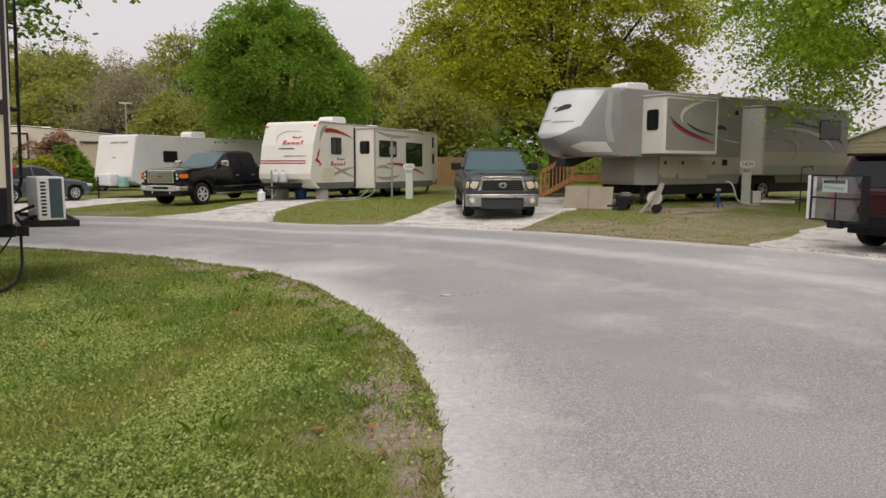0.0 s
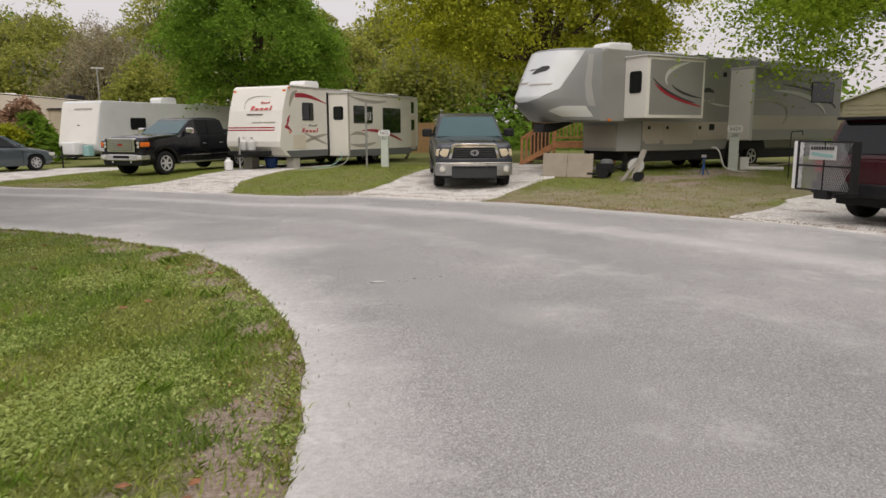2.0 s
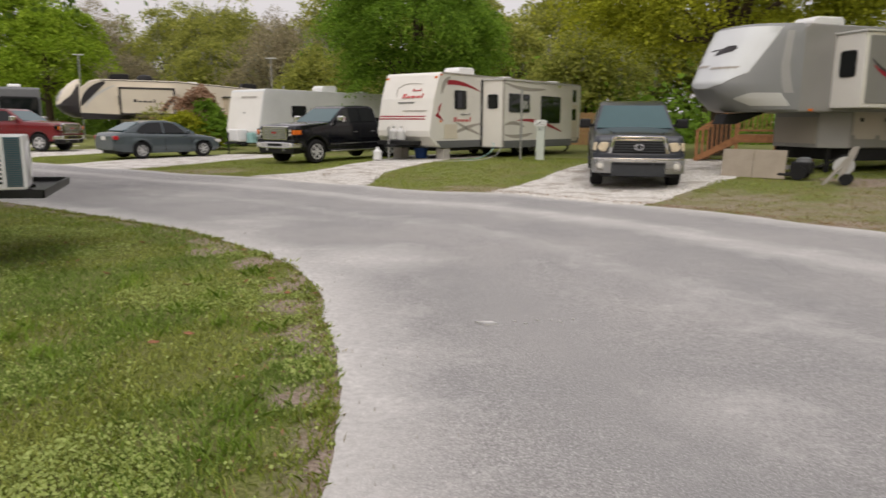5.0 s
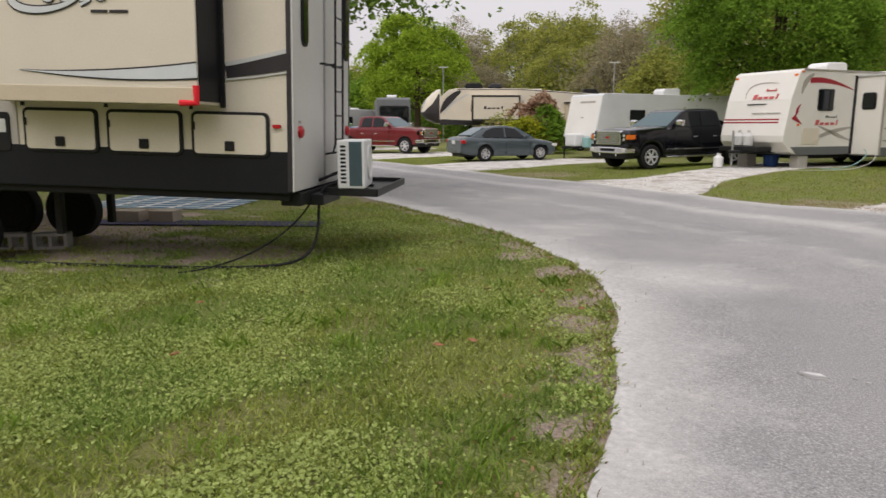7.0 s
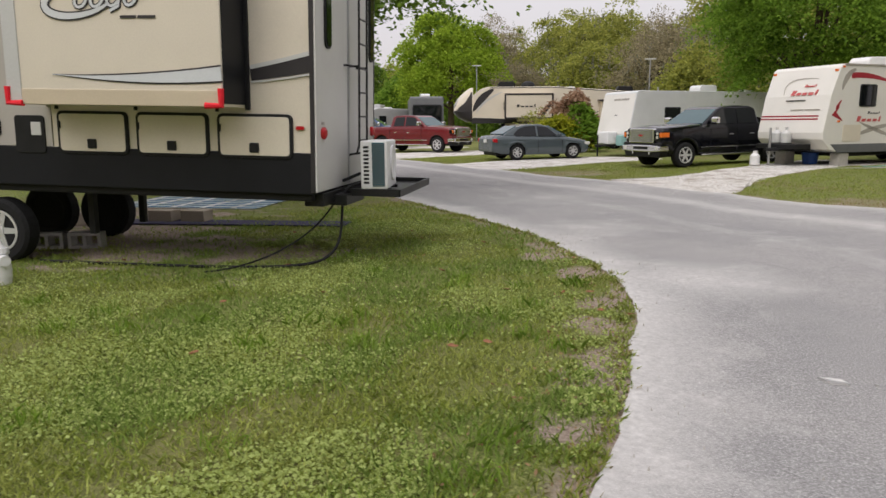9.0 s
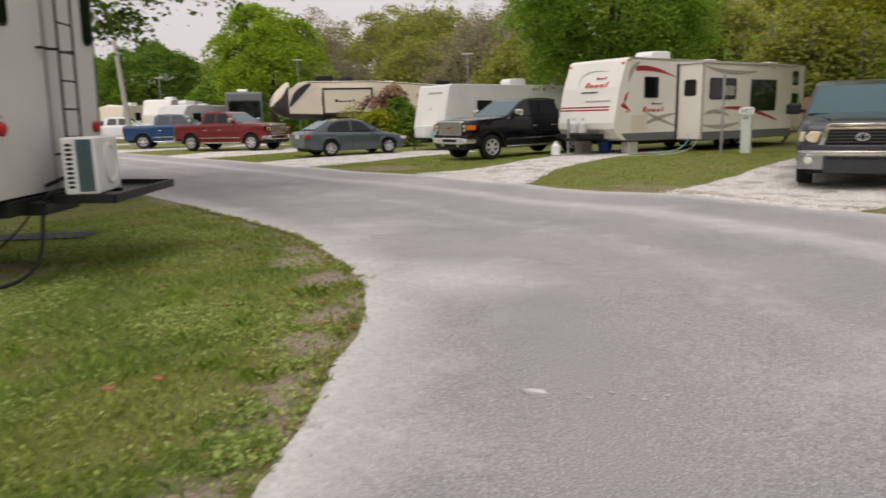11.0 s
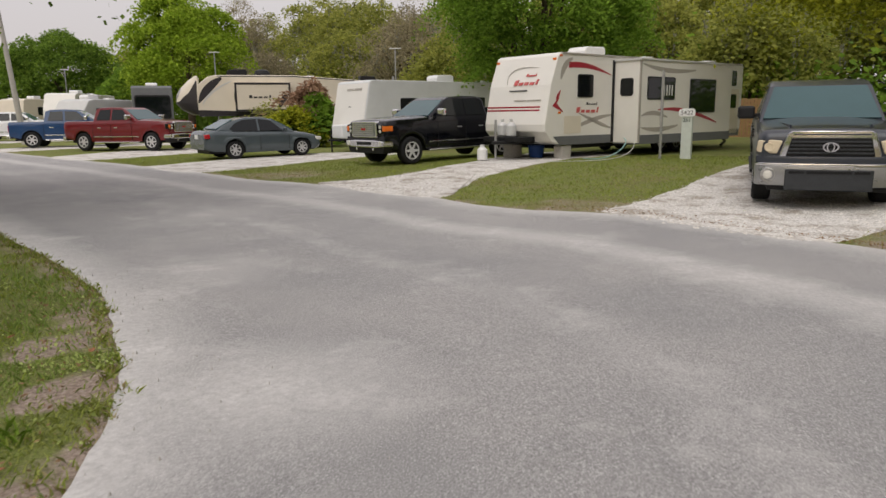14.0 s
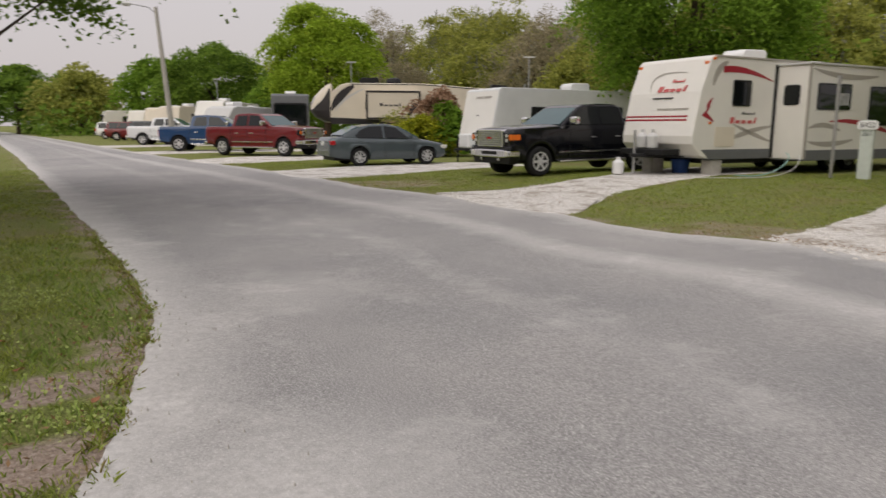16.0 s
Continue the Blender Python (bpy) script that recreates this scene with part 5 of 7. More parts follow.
    stripe(s1, bend((ya + 1.0, za + 0.95), (ya + 1.3, za + 0.7), (yb - 0.15, za + 0.6)), sweep_widths(0.07), M_DECALD, sx)
    # rear slide-out
    d, ya, yb, za, zb = 0.85, 5.3, 10.2, 0.92, 3.2
    s2 = part("slide_out", box(W - 0.1, W + d, ya, yb, za, zb, 0.02), M_GREYP, t, "long grey slide-out with a cream end wall")
    part("end_wall", box(W, W + d - 0.03, ya - 0.012, ya + 0.05, za + 0.02, zb - 0.02, 0.004), M_WHITE, s2)
    part("slide_roof", box(W - 0.1, W + d + 0.05, ya - 0.05, yb + 0.05, zb, zb + 0.05, 0.015), M_LTGREY, s2)
    part("taupe_band", box(W + d, W + d + 0.012, ya + 0.03, yb - 0.03, za + 0.35, za + 0.8, 0.003), M_TAUPE, s2)
    part("edge_trim", box(W + d - 0.04, W + d + 0.014, ya - 0.01, ya + 0.06, za, zb, 0.006), M_LTGREY, s2)
    sx = W + d + 0.012
    stripe(s2, bend((ya + 0.1, za + 1.3), (ya + 2.6, za + 1.35), (ya + 1.6, za + 0.5)), sweep_widths(0.16), M_DECALG, sx)
    stripe(s2, bend((ya + 1.0, za + 1.6), (ya + 3.4, za + 1.6), (ya + 4.0, za + 0.9)), sweep_widths(0.14), M_LTGREY, sx)
    stripe(s2, bend((ya + 1.5, za + 1.8), (ya + 3.8, za + 1.7), (ya + 4.6, za + 1.1)), sweep_widths(0.10), M_DECALD, sx)
    side_pane(s2, ya + 3.1, ya + 4.4, za + 1.25, za + 1.95, W + d)
    # mark and swoosh on the wall between
    lettering(t, W + 0.004, 3.55, 4.6, 2.15, 0.16, M_DECALG, 6)
    stripe(t, bend((3.8, 2.42), (4.2, 2.6), (4.5, 2.45)), sweep_widths(0.14), M_DECALD, W)
    stripe(t, bend((4.3, 2.12), (4.8, 2.05), (5.3, 2.02)), sweep_widths(0.06), M_LTGREY, W)
    part("wheel_skirt", solid([(5.2, 0.62), (5.3, 0.9), (7.2, 0.9), (7.3, 0.62)], "x", W - 0.02, W + 0.02), M_BLACK, t)
    trailer_wheels(t, (5.75, 6.65), 1.12, 0.38)
    roof_ac(t, 0, 1.2, top)
    roof_vent(t, 0.4, 3.4, top)
    roof_vent(t, 0.3, 4.8, top, M_BLACK)
    part("air_conditioner", solid([(7.0, top), (7.05, top + 0.22), (8.0, top + 0.22), (8.1, top)], "x", -0.35, 0.35, 0.05), M_LTGREY, t)
    roof_vent(t, 0.4, 8.8, top, M_LTGREY)
    part("hitch_pin_box", solid([(-0.6, 1.5), (-1.6, 1.45), (-1.7, 1.2), (-1.3, 1.2), (-0.4, 1.5)], "x", -0.22, 0.22, 0.03), M_STEEL, t)
    for s in (1, -1):
        part("landing_leg", box(s * 0.85 - 0.05, s * 0.85 + 0.05, 1.0, 1.1, 0.0, 0.9, 0.01), M_STEEL, t)
    return t


OPEN = grey_fifth_wheel()


def near_fifth_wheel():
    """The cream trailer by the lawn, seen from behind: hatches, slide-out, ladder and a rack with a condenser."""
    turn, W, Lc = -54.5, 1.1, 10.4
    c, s = math.cos(radians(turn)), math.sin(radians(turn))
    ex, ey = Vector((c, s)), Vector((-s, c))
    o = Vector((-5.0, 7.15)) - W * ex - Lc * ey
    m = pose(o.x, o.y, 0, 0, 0, turn)
    nose_up = m @ Matrix.Translation((0, Lc, 1.0)) @ pose(0, 0, 0, -1.4, 0, 0) @ Matrix.Translation((0, -Lc, -1.0))
    t = thing("fifth_wheel_trailer", nose_up, "cream fifth-wheel trailer with charcoal skirt, slide-out and rear ladder", "fifth-wheel trailer")
    top = 3.7
    prof = [(-0.3, 1.7), (-0.3, top - 0.2), (0.1, top), (Lc, top), (Lc, 0.86), (2.0, 0.86), (1.9, 1.7)]
    part("shell", solid(prof, "x", -W + 0.01, W - 0.01, 0.02, 2, 25), M_CREAM, t, "cream side walls")
    part("skirt", solid([(2.0, 0.82), (2.0, 1.24), (Lc + 0.004, 1.24), (Lc + 0.004, 0.82)], "x", -W, W + 0.004, 0.01), M_SKIRT, t, "charcoal lower panel")
    part("belly", box(-W + 0.06, W - 0.06, 2.1, Lc - 0.05, 0.74, 0.88, 0.02), M_BLACK, t)
    part("rear_wall", box(-W, W, Lc - 0.01, Lc + 0.03, 0.84, top, 0.01), M_REARGREY, t, "pale grey rear wall")
    part("corner_trim", box(W - 0.03, W + 0.012, Lc - 0.035, Lc + 0.012, 0.84, top, 0.006), M_DECALD, t)
    part("corner_trim", box(-W - 0.01, -W + 0.03, Lc - 0.03, Lc + 0.035, 0.84, top, 0.006), M_DECALD, t)
    for p0, p1 in ((0.22, 1.03), (1.13, 1.94), (2.04, 2.86)):
        y0, y1 = Lc - p1, Lc - p0
        h = part("storage_hatch", solid(rounded((y0 + y1) / 2, 1.40, y1 - y0, 0.45, 0.06, 5), "x", W - 0.02, W + 0.022, 0.008), M_BLACK, t, "cream hatch in a black frame")
        part("hatch_panel", solid(rounded((y0 + y1) / 2, 1.40, y1 - y0 - 0.06, 0.39, 0.04, 5), "x", W, W + 0.027, 0.004), M_CREAM, h)
        part("latch", box(W + 0.02, W + 0.05, (y0 + y1) / 2 - 0.05, (y0 + y1) / 2 + 0.05, 1.235, 1.335, 0.012), M_BLACK, h)
        part("hinge", box(W + 0.02, W + 0.042, y0 + 0.015, y0 + 0.045, 1.44, 1.52, 0.006), M_BLACK, h)
        part("hatch_catch", box(W, W + 0.03, y0 - 0.01, y0 + 0.02, 1.64, 1.70, 0.006), M_BLACK, t)
    part("side_marker", solid(rounded(Lc - 0.14, 1.49, 0.09, 0.04, 0.018), "x", W, W + 0.018, 0.004), M_REDL, t)
    part("furnace_vent", solid(rounded(Lc - 3.2, 1.37, 0.36, 0.4, 0.04), "x", W - 0.01, W + 0.015, 0.005), M_BLACK, t)
    part("vent_panel", box(W, W + 0.02, Lc - 3.18, Lc - 3.06, 1.36, 1.5, 0.005), M_LTGREY, t)
    part("outlet_box", solid(rounded(Lc - 3.64, 1.44, 0.17, 0.18, 0.03), "x", W - 0.01, W + 0.02, 0.005), M_BLACK, t)
    part("small_plate", box(W, W + 0.01, Lc - 3.69, Lc - 3.59, 1.58, 1.64, 0.003), M_PVC, t)
    side_pane(t, Lc - 4.4, Lc - 3.62, 2.55, 3.1, W)
    # slide-out
    d = 0.5
    y0, y1, z0 = Lc - 3.0, Lc - 0.715, 1.68
    so = part("slide_out", box(W - 0.1, W + d, y0, y1, z0, 3.35, 0.012), M_CREAM, t, "cream slide-out with black end wall")
    part("end_wall", box(W - 0.02, W + d - 0.02, y1 - 0.02, y1 + 0.012, z0 + 0.03, 3.33, 0.004), M_SKIRT, so)
    part("edge_trim", box(W + d - 0.02, W + d + 0.01, y0, y0 + 0.16, z0, 3.35, 0.006), M_LTGREY, so)
    part("bottom_trim", box(W + d - 0.02, W + d + 0.01, y0 + 0.16, y1, z0, z0 + 0.15, 0.006), M_TAN, so)
    part("slide_seal", box(W - 0.005, W + 0.03, y1, y1 + 0.05, z0 - 0.02, 3.4, 0.005), M_BLACK, t)
    for yy, sgn in ((y1 - 0.01, -1), (y0 + 0.01, 1)):
        bm = bmesh.new()
        tube(bm, [(W + d + 0.01, yy, z0 + 0.17), (W + d + 0.01, yy, z0 + 0.012), (W + d + 0.01, yy + sgn * 0.16, z0 + 0.01)], [0.032] * 3, 8)
        part("foam_bumper", bm, M_REDFOAM, so, "bright red foam corner guard")
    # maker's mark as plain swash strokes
    xm = W + d + 0.004
    for k, (mat, lift) in enumerate(((M_DECALD, 0.006), (M_PALECAP, 0.010))):
        loop = [(Lc - 2.14 + 0.37 * math.cos(a), 2.67 + 0.15 * math.sin(a) + 0.05 * math.cos(a)) for a in np.linspace(0.75, 5.7, 23)]
        part("swash", ribbon(loop, [w - 0.028 * k for w in sweep_widths(0.095, 23, 0.45)], "x", xm - 0.004, xm + lift), mat, so)
    for (u0, kind) in ((2.12, "ring"), (1.95, "cup"), (1.78, "drop"), (1.6, "ring"), (1.44, "hook")):
        arc = {"ring": (0, 6.3), "cup": (2.6, 6.8), "drop": (0, 6.3), "hook": (1.2, 3.4)}[kind]
        pts = [(Lc - u0 + 0.062 * math.cos(a) + 0.3 * 0.07 * math.sin(a), 2.665 + 0.028 * (2.12 - u0) + 0.072 * math.sin(a)) for a in np.linspace(*arc, 13)]
        if kind == "drop":
            pts += [(Lc - u0 + 0.05, 2.60), (Lc - u0 - 0.04, 2.56)]
        for mat, w, lift in ((M_DECALD, 0.05, 0.006), (M_PALECAP, 0.026, 0.010)):
            part("lettering", ribbon(pts, [w] * len(pts), "x", xm - 0.004, xm + lift), mat, so)
    lettering(so, xm - 0.002, Lc - 1.72, Lc - 1.36, 2.49, 0.045, M_DECALD, 9, 0.1)
    sweep = bend((Lc - 2.48, 1.97), (Lc - 1.6, 1.90), (y1, 1.985))
    part("swoosh", ribbon(sweep, [0.01, 0.03, 0.055, 0.08, 0.1, 0.12, 0.135, 0.15, 0.165], "x", xm - 0.006, xm + 0.003), M_DECALD, so)
    part("swoosh_silver", ribbon(sweep, [0.004, 0.012, 0.03, 0.05, 0.07, 0.088, 0.103, 0.118, 0.13], "x", xm - 0.006, xm + 0.007), M_PALECAP, so)
    part("swoosh", ribbon(bend((y1 + 0.06, 2.02), (Lc - 0.4, 2.05), (Lc - 0.01, 2.13), 7), [0.14, 0.14, 0.145, 0.15, 0.16, 0.17, 0.18], "x", W - 0.012, W + 0.005), M_DECALD, t)
    part("swoosh_silver", ribbon(bend((y1 + 0.06, 2.085), (Lc - 0.4, 2.13), (Lc - 0.01, 2.225), 7), [0.04] * 7, "x", W - 0.012, W + 0.008), M_LTGREY, t)
    part("swoosh_line", ribbon(bend((y1 + 0.06, 1.94), (Lc - 0.4, 1.955), (Lc - 0.01, 2.02), 7), [0.018] * 7, "x", W - 0.012, W + 0.008), M_LTGREY, t)
    # rear wall: lights, windows, ladder
    R = Lc + 0.03
    for x in (W - 0.19, -W + 0.14):
        part("tail_light", lathe(bmesh.new(), [(-0.02, 0.065), (0.025, 0.062), (0.04, 0.04), (0.042, 0.005)], "y", 20, (x, R, 1.44)), M_REDL, t)
    part("light_plate", box(W - 0.23, W - 0.15, R - 0.01, R + 0.008, 1.525, 1.555, 0.003), M_DECALG, t)
    for x in (W - 0.36, -W + 0.17):
        w = part("rear_window", solid(rounded(x, 2.85, 0.20, 1.1, 0.08, 5), "y", R - 0.02, R + 0.02, 0.006), M_BLACK, t)
        part("pane", solid(rounded(x, 2.85, 0.15, 1.05, 0.06, 5), "y", R, R + 0.026), M_GLASS, w)
    part("reflective_strip", box(0.0, 0.05, R - 0.005, R + 0.012, 0.86, top - 0.02, 0.004), M_GALV, t)
    lad = part("ladder", tube(bmesh.new(), [(0.02, R + 0.13, top + 0.2), (0.02, R + 0.13, 1.3), (0.02, R + 0.10, 1.2), (0.02, R, 1.18)], 0.013, 8), M_STEEL, t, "black tubular roof ladder")
    part("rail", tube(bmesh.new(), [(-0.30, R + 0.13, top + 0.2), (-0.30, R + 0.13, 1.3), (-0.30, R + 0.10, 1.2), (-0.30, R, 1.18)], 0.013, 8), M_STEEL, lad)
    for k in range(10):
        z = 1.35 + 0.27 * k
        part("rung", tube(bmesh.new(), [(0.03, R + 0.13, z), (-0.31, R + 0.13, z)], 0.011, 6), M_STEEL, lad)
    for z in (2.18, 3.2):
        for x in (0.02, -0.30):
            part("bracket", tube(bmesh.new(), [(x, R, z), (x, R + 0.14, z)], 0.014, 6), M_STEEL, lad)
        part("bracket", tube(bmesh.new(), [(0.18, R, z), (0.18, R + 0.05, z), (0.02, R + 0.06, z)], 0.012, 6), M_STEEL, lad)
    # rack behind
    part("receiver", box(-0.08, 0.62, R - 0.25, R + 0.16, 0.66, 0.78, 0.01), M_STEEL, t)
    part("bumper_tube", box(-W + 0.1, W - 0.15, R - 0.2, R + 0.02, 0.68, 0.82, 0.015), M_STEEL, t)
    rk = part("rack", box(-1.28, 0.42, R + 0.1, R + 0.70, 0.755, 0.785, 0.005), M_STEEL, t, "black steel cargo platform")
    for a, b in (((-1.28, R + 0.1), (0.42, R + 0.1)), ((-1.28, R + 0.70), (0.42, R + 0.70)), ((-1.28, R + 0.1), (-1.28, R + 0.70)), ((0.42, R + 0.1), (0.42, R + 0.70))):
        part("rack_edge", box(min(a[0], b[0]) - 0.015, max(a[0], b[0]) + 0.015, min(a[1], b[1]) - 0.015, max(a[1], b[1]) + 0.015, 0.75, 0.835, 0.006), M_STEEL, rk)
    for s2 in (0.5, -0.5):
        part("landing_leg", box(s2 - 0.04, s2 + 0.04, Lc - 3.0, Lc - 2.92, 0.2, 0.85, 0.008), M_STEEL, t)
    for yy in (Lc - 2.72, Lc - 3.6):
        for s2 in (1, -1):
            wheel(t, s2 * 0.93, yy - 1.05, 0.37, 0.22, s2, 5, M_RIM).location.z -= (Lc - yy + 1.05) * 0.0244
    part("grey_panel", box(W - 0.012, W + 0.002, Lc - 7.0, y0 + 0.06, 1.245, top - 0.3, 0.0), M_SIDEGREY, t, "warm grey forward side panel")
    bm = ribbon([(yy - 0.62 + 0.5 * math.cos(a) - 1.05, 0.42 + 0.5 * math.sin(a)) for a in np.linspace(0.25, math.pi - 0.25, 13)], [0.05] * 13, "x", W - 0.02, W + 0.02)
    part("wheel_arch", bm, M_BLACK, t)
    # condenser standing on the rack
    ac = thing("condenser_unit", m @ pose(0.08, R + 0.38, 0.79, 0, 0, 6), "white outdoor air-conditioner condenser with teal fins on a rack", "air conditioner")
    part("casing", box(-0.36, 0.36, -0.15, 0.15, 0.03, 0.56, 0.025, 3), M_PVC, ac)
    part("fin_panel", box(0.352, 0.366, -0.02, 0.12, 0.06, 0.54, 0.003), M_TEALFIN, ac, "teal condenser fins")
    for k in range(22):
        part("fin", box(0.364, 0.370, -0.018, 0.118, 0.07 + k * 0.0213, 0.078 + k * 0.0213, 0), M_DKGREY, ac)
    for k in range(10):
        part("slot", box(0.355, 0.3635, -0.115, -0.055, 0.09 + k * 0.043, 0.115 + k * 0.043, 0.004), M_BLACK, ac)
    for x in (-0.26, 0.26):
        part("foot", box(x - 0.03, x + 0.03, -0.18, 0.18, 0.0, 0.035, 0.006), M_STEEL, ac)
    part("fan_grille", lathe(bmesh.new(), [(0.15, 0.2), (0.165, 0.2), (0.165, 0.17), (0.155, 0.16)], "y", 24, (-0.06, 0, 0.3)), M_PVC, ac)
    # cables from the unit to the wall and to the ground
    for name, pts, rad, label in (("cable", [(0.2, R + 0.4, 1.0), (0.2, R + 0.2, 1.02), (0.28, R + 0.1, 0.92), (0.25, R, 0.9)], 0.018, "thick black insulated line behind the condenser"),
                                  ("cable", [(0.3, R + 0.3, 0.86), (0.45, R + 0.15, 0.9), (0.5, R + 0.05, 0.78), (0.55, R + 0.08, 0.35), (0.75, R, 0.05), (1.0, R - 0.5, 0.02), (1.05, R - 1.6, 0.02), (0.95, R - 3.4, 0.02)], 0.016, "black power cable trailing over the lawn"),
                                  ("cable", [(0.5, R + 0.02, 0.76), (0.62, R - 0.1, 0.45), (0.9, R - 0.5, 0.05), (1.3, R - 1.2, 0.02)], 0.01, "thin black cable hanging under the trailer")):
        cu = bpy.data.curves.new(name, "CURVE")
        cu.dimensions, cu.bevel_depth, cu.bevel_resolution = "3D", rad, 2
        sp = cu.splines.new("NURBS")
        sp.points.add(len(pts) - 1)
        for q, v in zip(sp.points, pts):
            q.co = (*v, 1)
        sp.use_endpoint_u, sp.order_u = True, 4
        cu.materials.append(M_BLACK)
        ob = new(name, cu)
        ob.matrix_world = m
        tagged(ob, label, "cable")
    return t, m, W, Lc


COUGAR, CM, CW, CL = near_fifth_wheel()


def denali_fifth_wheel():
    x, y = -27.6, 34.5
    t = thing("fifth_wheel_trailer", pose(x, y, 0.03, 0, 0, -46), "cream fifth-wheel trailer with a charcoal-edged nose and framed slide-out", "fifth-wheel trailer")
    W, top = 1.25, 3.6
    up = [(-0.3, 1.55), (-0.3, 3.1), (0.2, top - 0.1), (0.6, top), (4.5, top), (11.0, top - 0.45), (11.2, top - 0.6), (11.2, 0.75), (2.4, 0.75), (2.1, 1.55)]
    part("shell", solid(up, "x", -W, W, 0.06, 3, 20), M_CREAM, t)
    rows = [(1.6, 0.35, 1.2), (1.85, 0.85, 1.24), (2.2, 1.15, 1.25), (2.6, 1.08, 1.25), (3.0, 0.85, 1.24), (3.35, 0.5, 1.2), (3.56, 0.2, 1.12)]
    cap = part("front_cap", nose_cap(W, rows, -0.28), M_CREAM, t, smooth=True)
    part("dark_chin", cap_patch(rows, [(1.62, -0.95, 0.985), (1.9, -0.9, 0.985), (2.08, -0.5, 0.985), (2.3, 0.62, 0.985), (2.7, 0.84, 0.985), (3.3, 0.95, 0.985)], -0.28), M_DECALD, cap)
    part("cap_mark", cap_patch(rows, [(2.45, 0.05, 0.4), (2.6, -0.05, 0.5), (2.9, 0.0, 0.45), (3.0, 0.1, 0.3)], -0.28, 0.03, 7), M_DECALS, cap)
    stripe(t, bend((-0.28, 2.2), (0.1, 3.0), (0.9, 3.45)), sweep_widths(0.4), M_DECALD, W)
    stripe(t, bend((-0.1, 2.1), (0.2, 2.8), (1.4, 3.3)), sweep_widths(0.12), M_LTGREY, W + 0.004)
    stripe(t, bend((0.3, 1.75), (3.0, 1.2), (7.2, 2.2)), sweep_widths(0.14), M_DECALD, W)
    stripe(t, bend((2.0, 1.5), (4.0, 1.3), (8.0, 1.9)), sweep_widths(0.08), M_DECALG, W)
    part("roof_line", ribbon([(0.7, top - 0.06), (4.5, top - 0.06), (11.0, top - 0.5)], [0.04] * 3, "x", W - 0.01, W + 0.012), M_DECALD, t)
    so = part("slide_out", box(W - 0.1, W + 0.55, 1.5, 4.3, 1.75, 3.2, 0.03), M_CREAM, t, "cream slide-out in a charcoal frame")
    for a in ((1.5, 1.6, 1.75, 3.2), (4.2, 4.3, 1.75, 3.2), (1.6, 4.2, 1.75, 1.85), (1.6, 4.2, 3.1, 3.2)):
        part("frame_bar", box(W + 0.54, W + 0.57, *a, 0.004), M_DECALD, so)
    lettering(so, W + 0.555, 2.2, 3.4, 2.42, 0.19, M_DECALD, 6, 0.0)
    stripe(so, bend((3.6, 1.75), (3.9, 2.5), (4.2, 2.6)), sweep_widths(0.25), M_DECALD, W + 0.555)
    w = part("window_frame", solid(rounded(W + 0.25, 2.5, 0.3, 0.5, 0.06), "y", 1.48, 1.55), M_BLACK, so)
    part("pane", solid(rounded(W + 0.25, 2.5, 0.24, 0.44, 0.05), "y", 1.474, 1.52), M_GLASS, w)
    for y0, y1 in ((2.5, 3.4), (3.6, 5.0)):
        part("storage_hatch", solid(rounded((y0 + y1) / 2, 1.15, y1 - y0, 0.5, 0.05), "x", W - 0.01, W + 0.02, 0.005), M_TAN, t)
    so2 = part("slide_out", box(W - 0.1, W + 0.6, 7.0, 10.2, 0.9, 2.75, 0.03), M_TAN, t)
    part("awning_bar", box(W, W + 0.7, 6.9, 10.3, 2.75, 2.82, 0.01), M_DECALD, so2)
    part("dark_belly", solid([(-0.3, 1.52), (2.15, 1.52), (2.35, 1.75), (-0.3, 1.85)], "x", -W - 0.004, W + 0.006), M_DECALD, t)
    part("lower_nose", box(-0.9, 0.9, 1.7, 2.6, 0.5, 1.6, 0.05), M_TAN, t)
    for s in (1, -1):
        part("landing_leg", box(s * 0.8 - 0.05, s * 0.8 + 0.05, 1.5, 1.6, 0, 1.5, 0.01), M_STEEL, t)
    trailer_wheels(t, (7.0, 8.0), 1.1, 0.38)
    roof_ac(t, 0.2, 1.7, top, M_BLACK)
    part("dome_cover", lathe(bmesh.new(), [(top, 0.42), (top + 0.12, 0.42), (top + 0.28, 0.34), (top + 0.36, 0.12)], "z", 20, (0.1, 3.0, 0)), M_BLACK, t)
    roof_vent(t, 0, 5.5, top - 0.1, M_PVC)
    part("air_conditioner", solid([(8.2, top - 0.25), (8.3, top + 0.05), (9.1, top + 0.0), (9.2, top - 0.32)], "x", -0.35, 0.35, 0.05), M_BLACK, t)
    return t


denali_fifth_wheel()


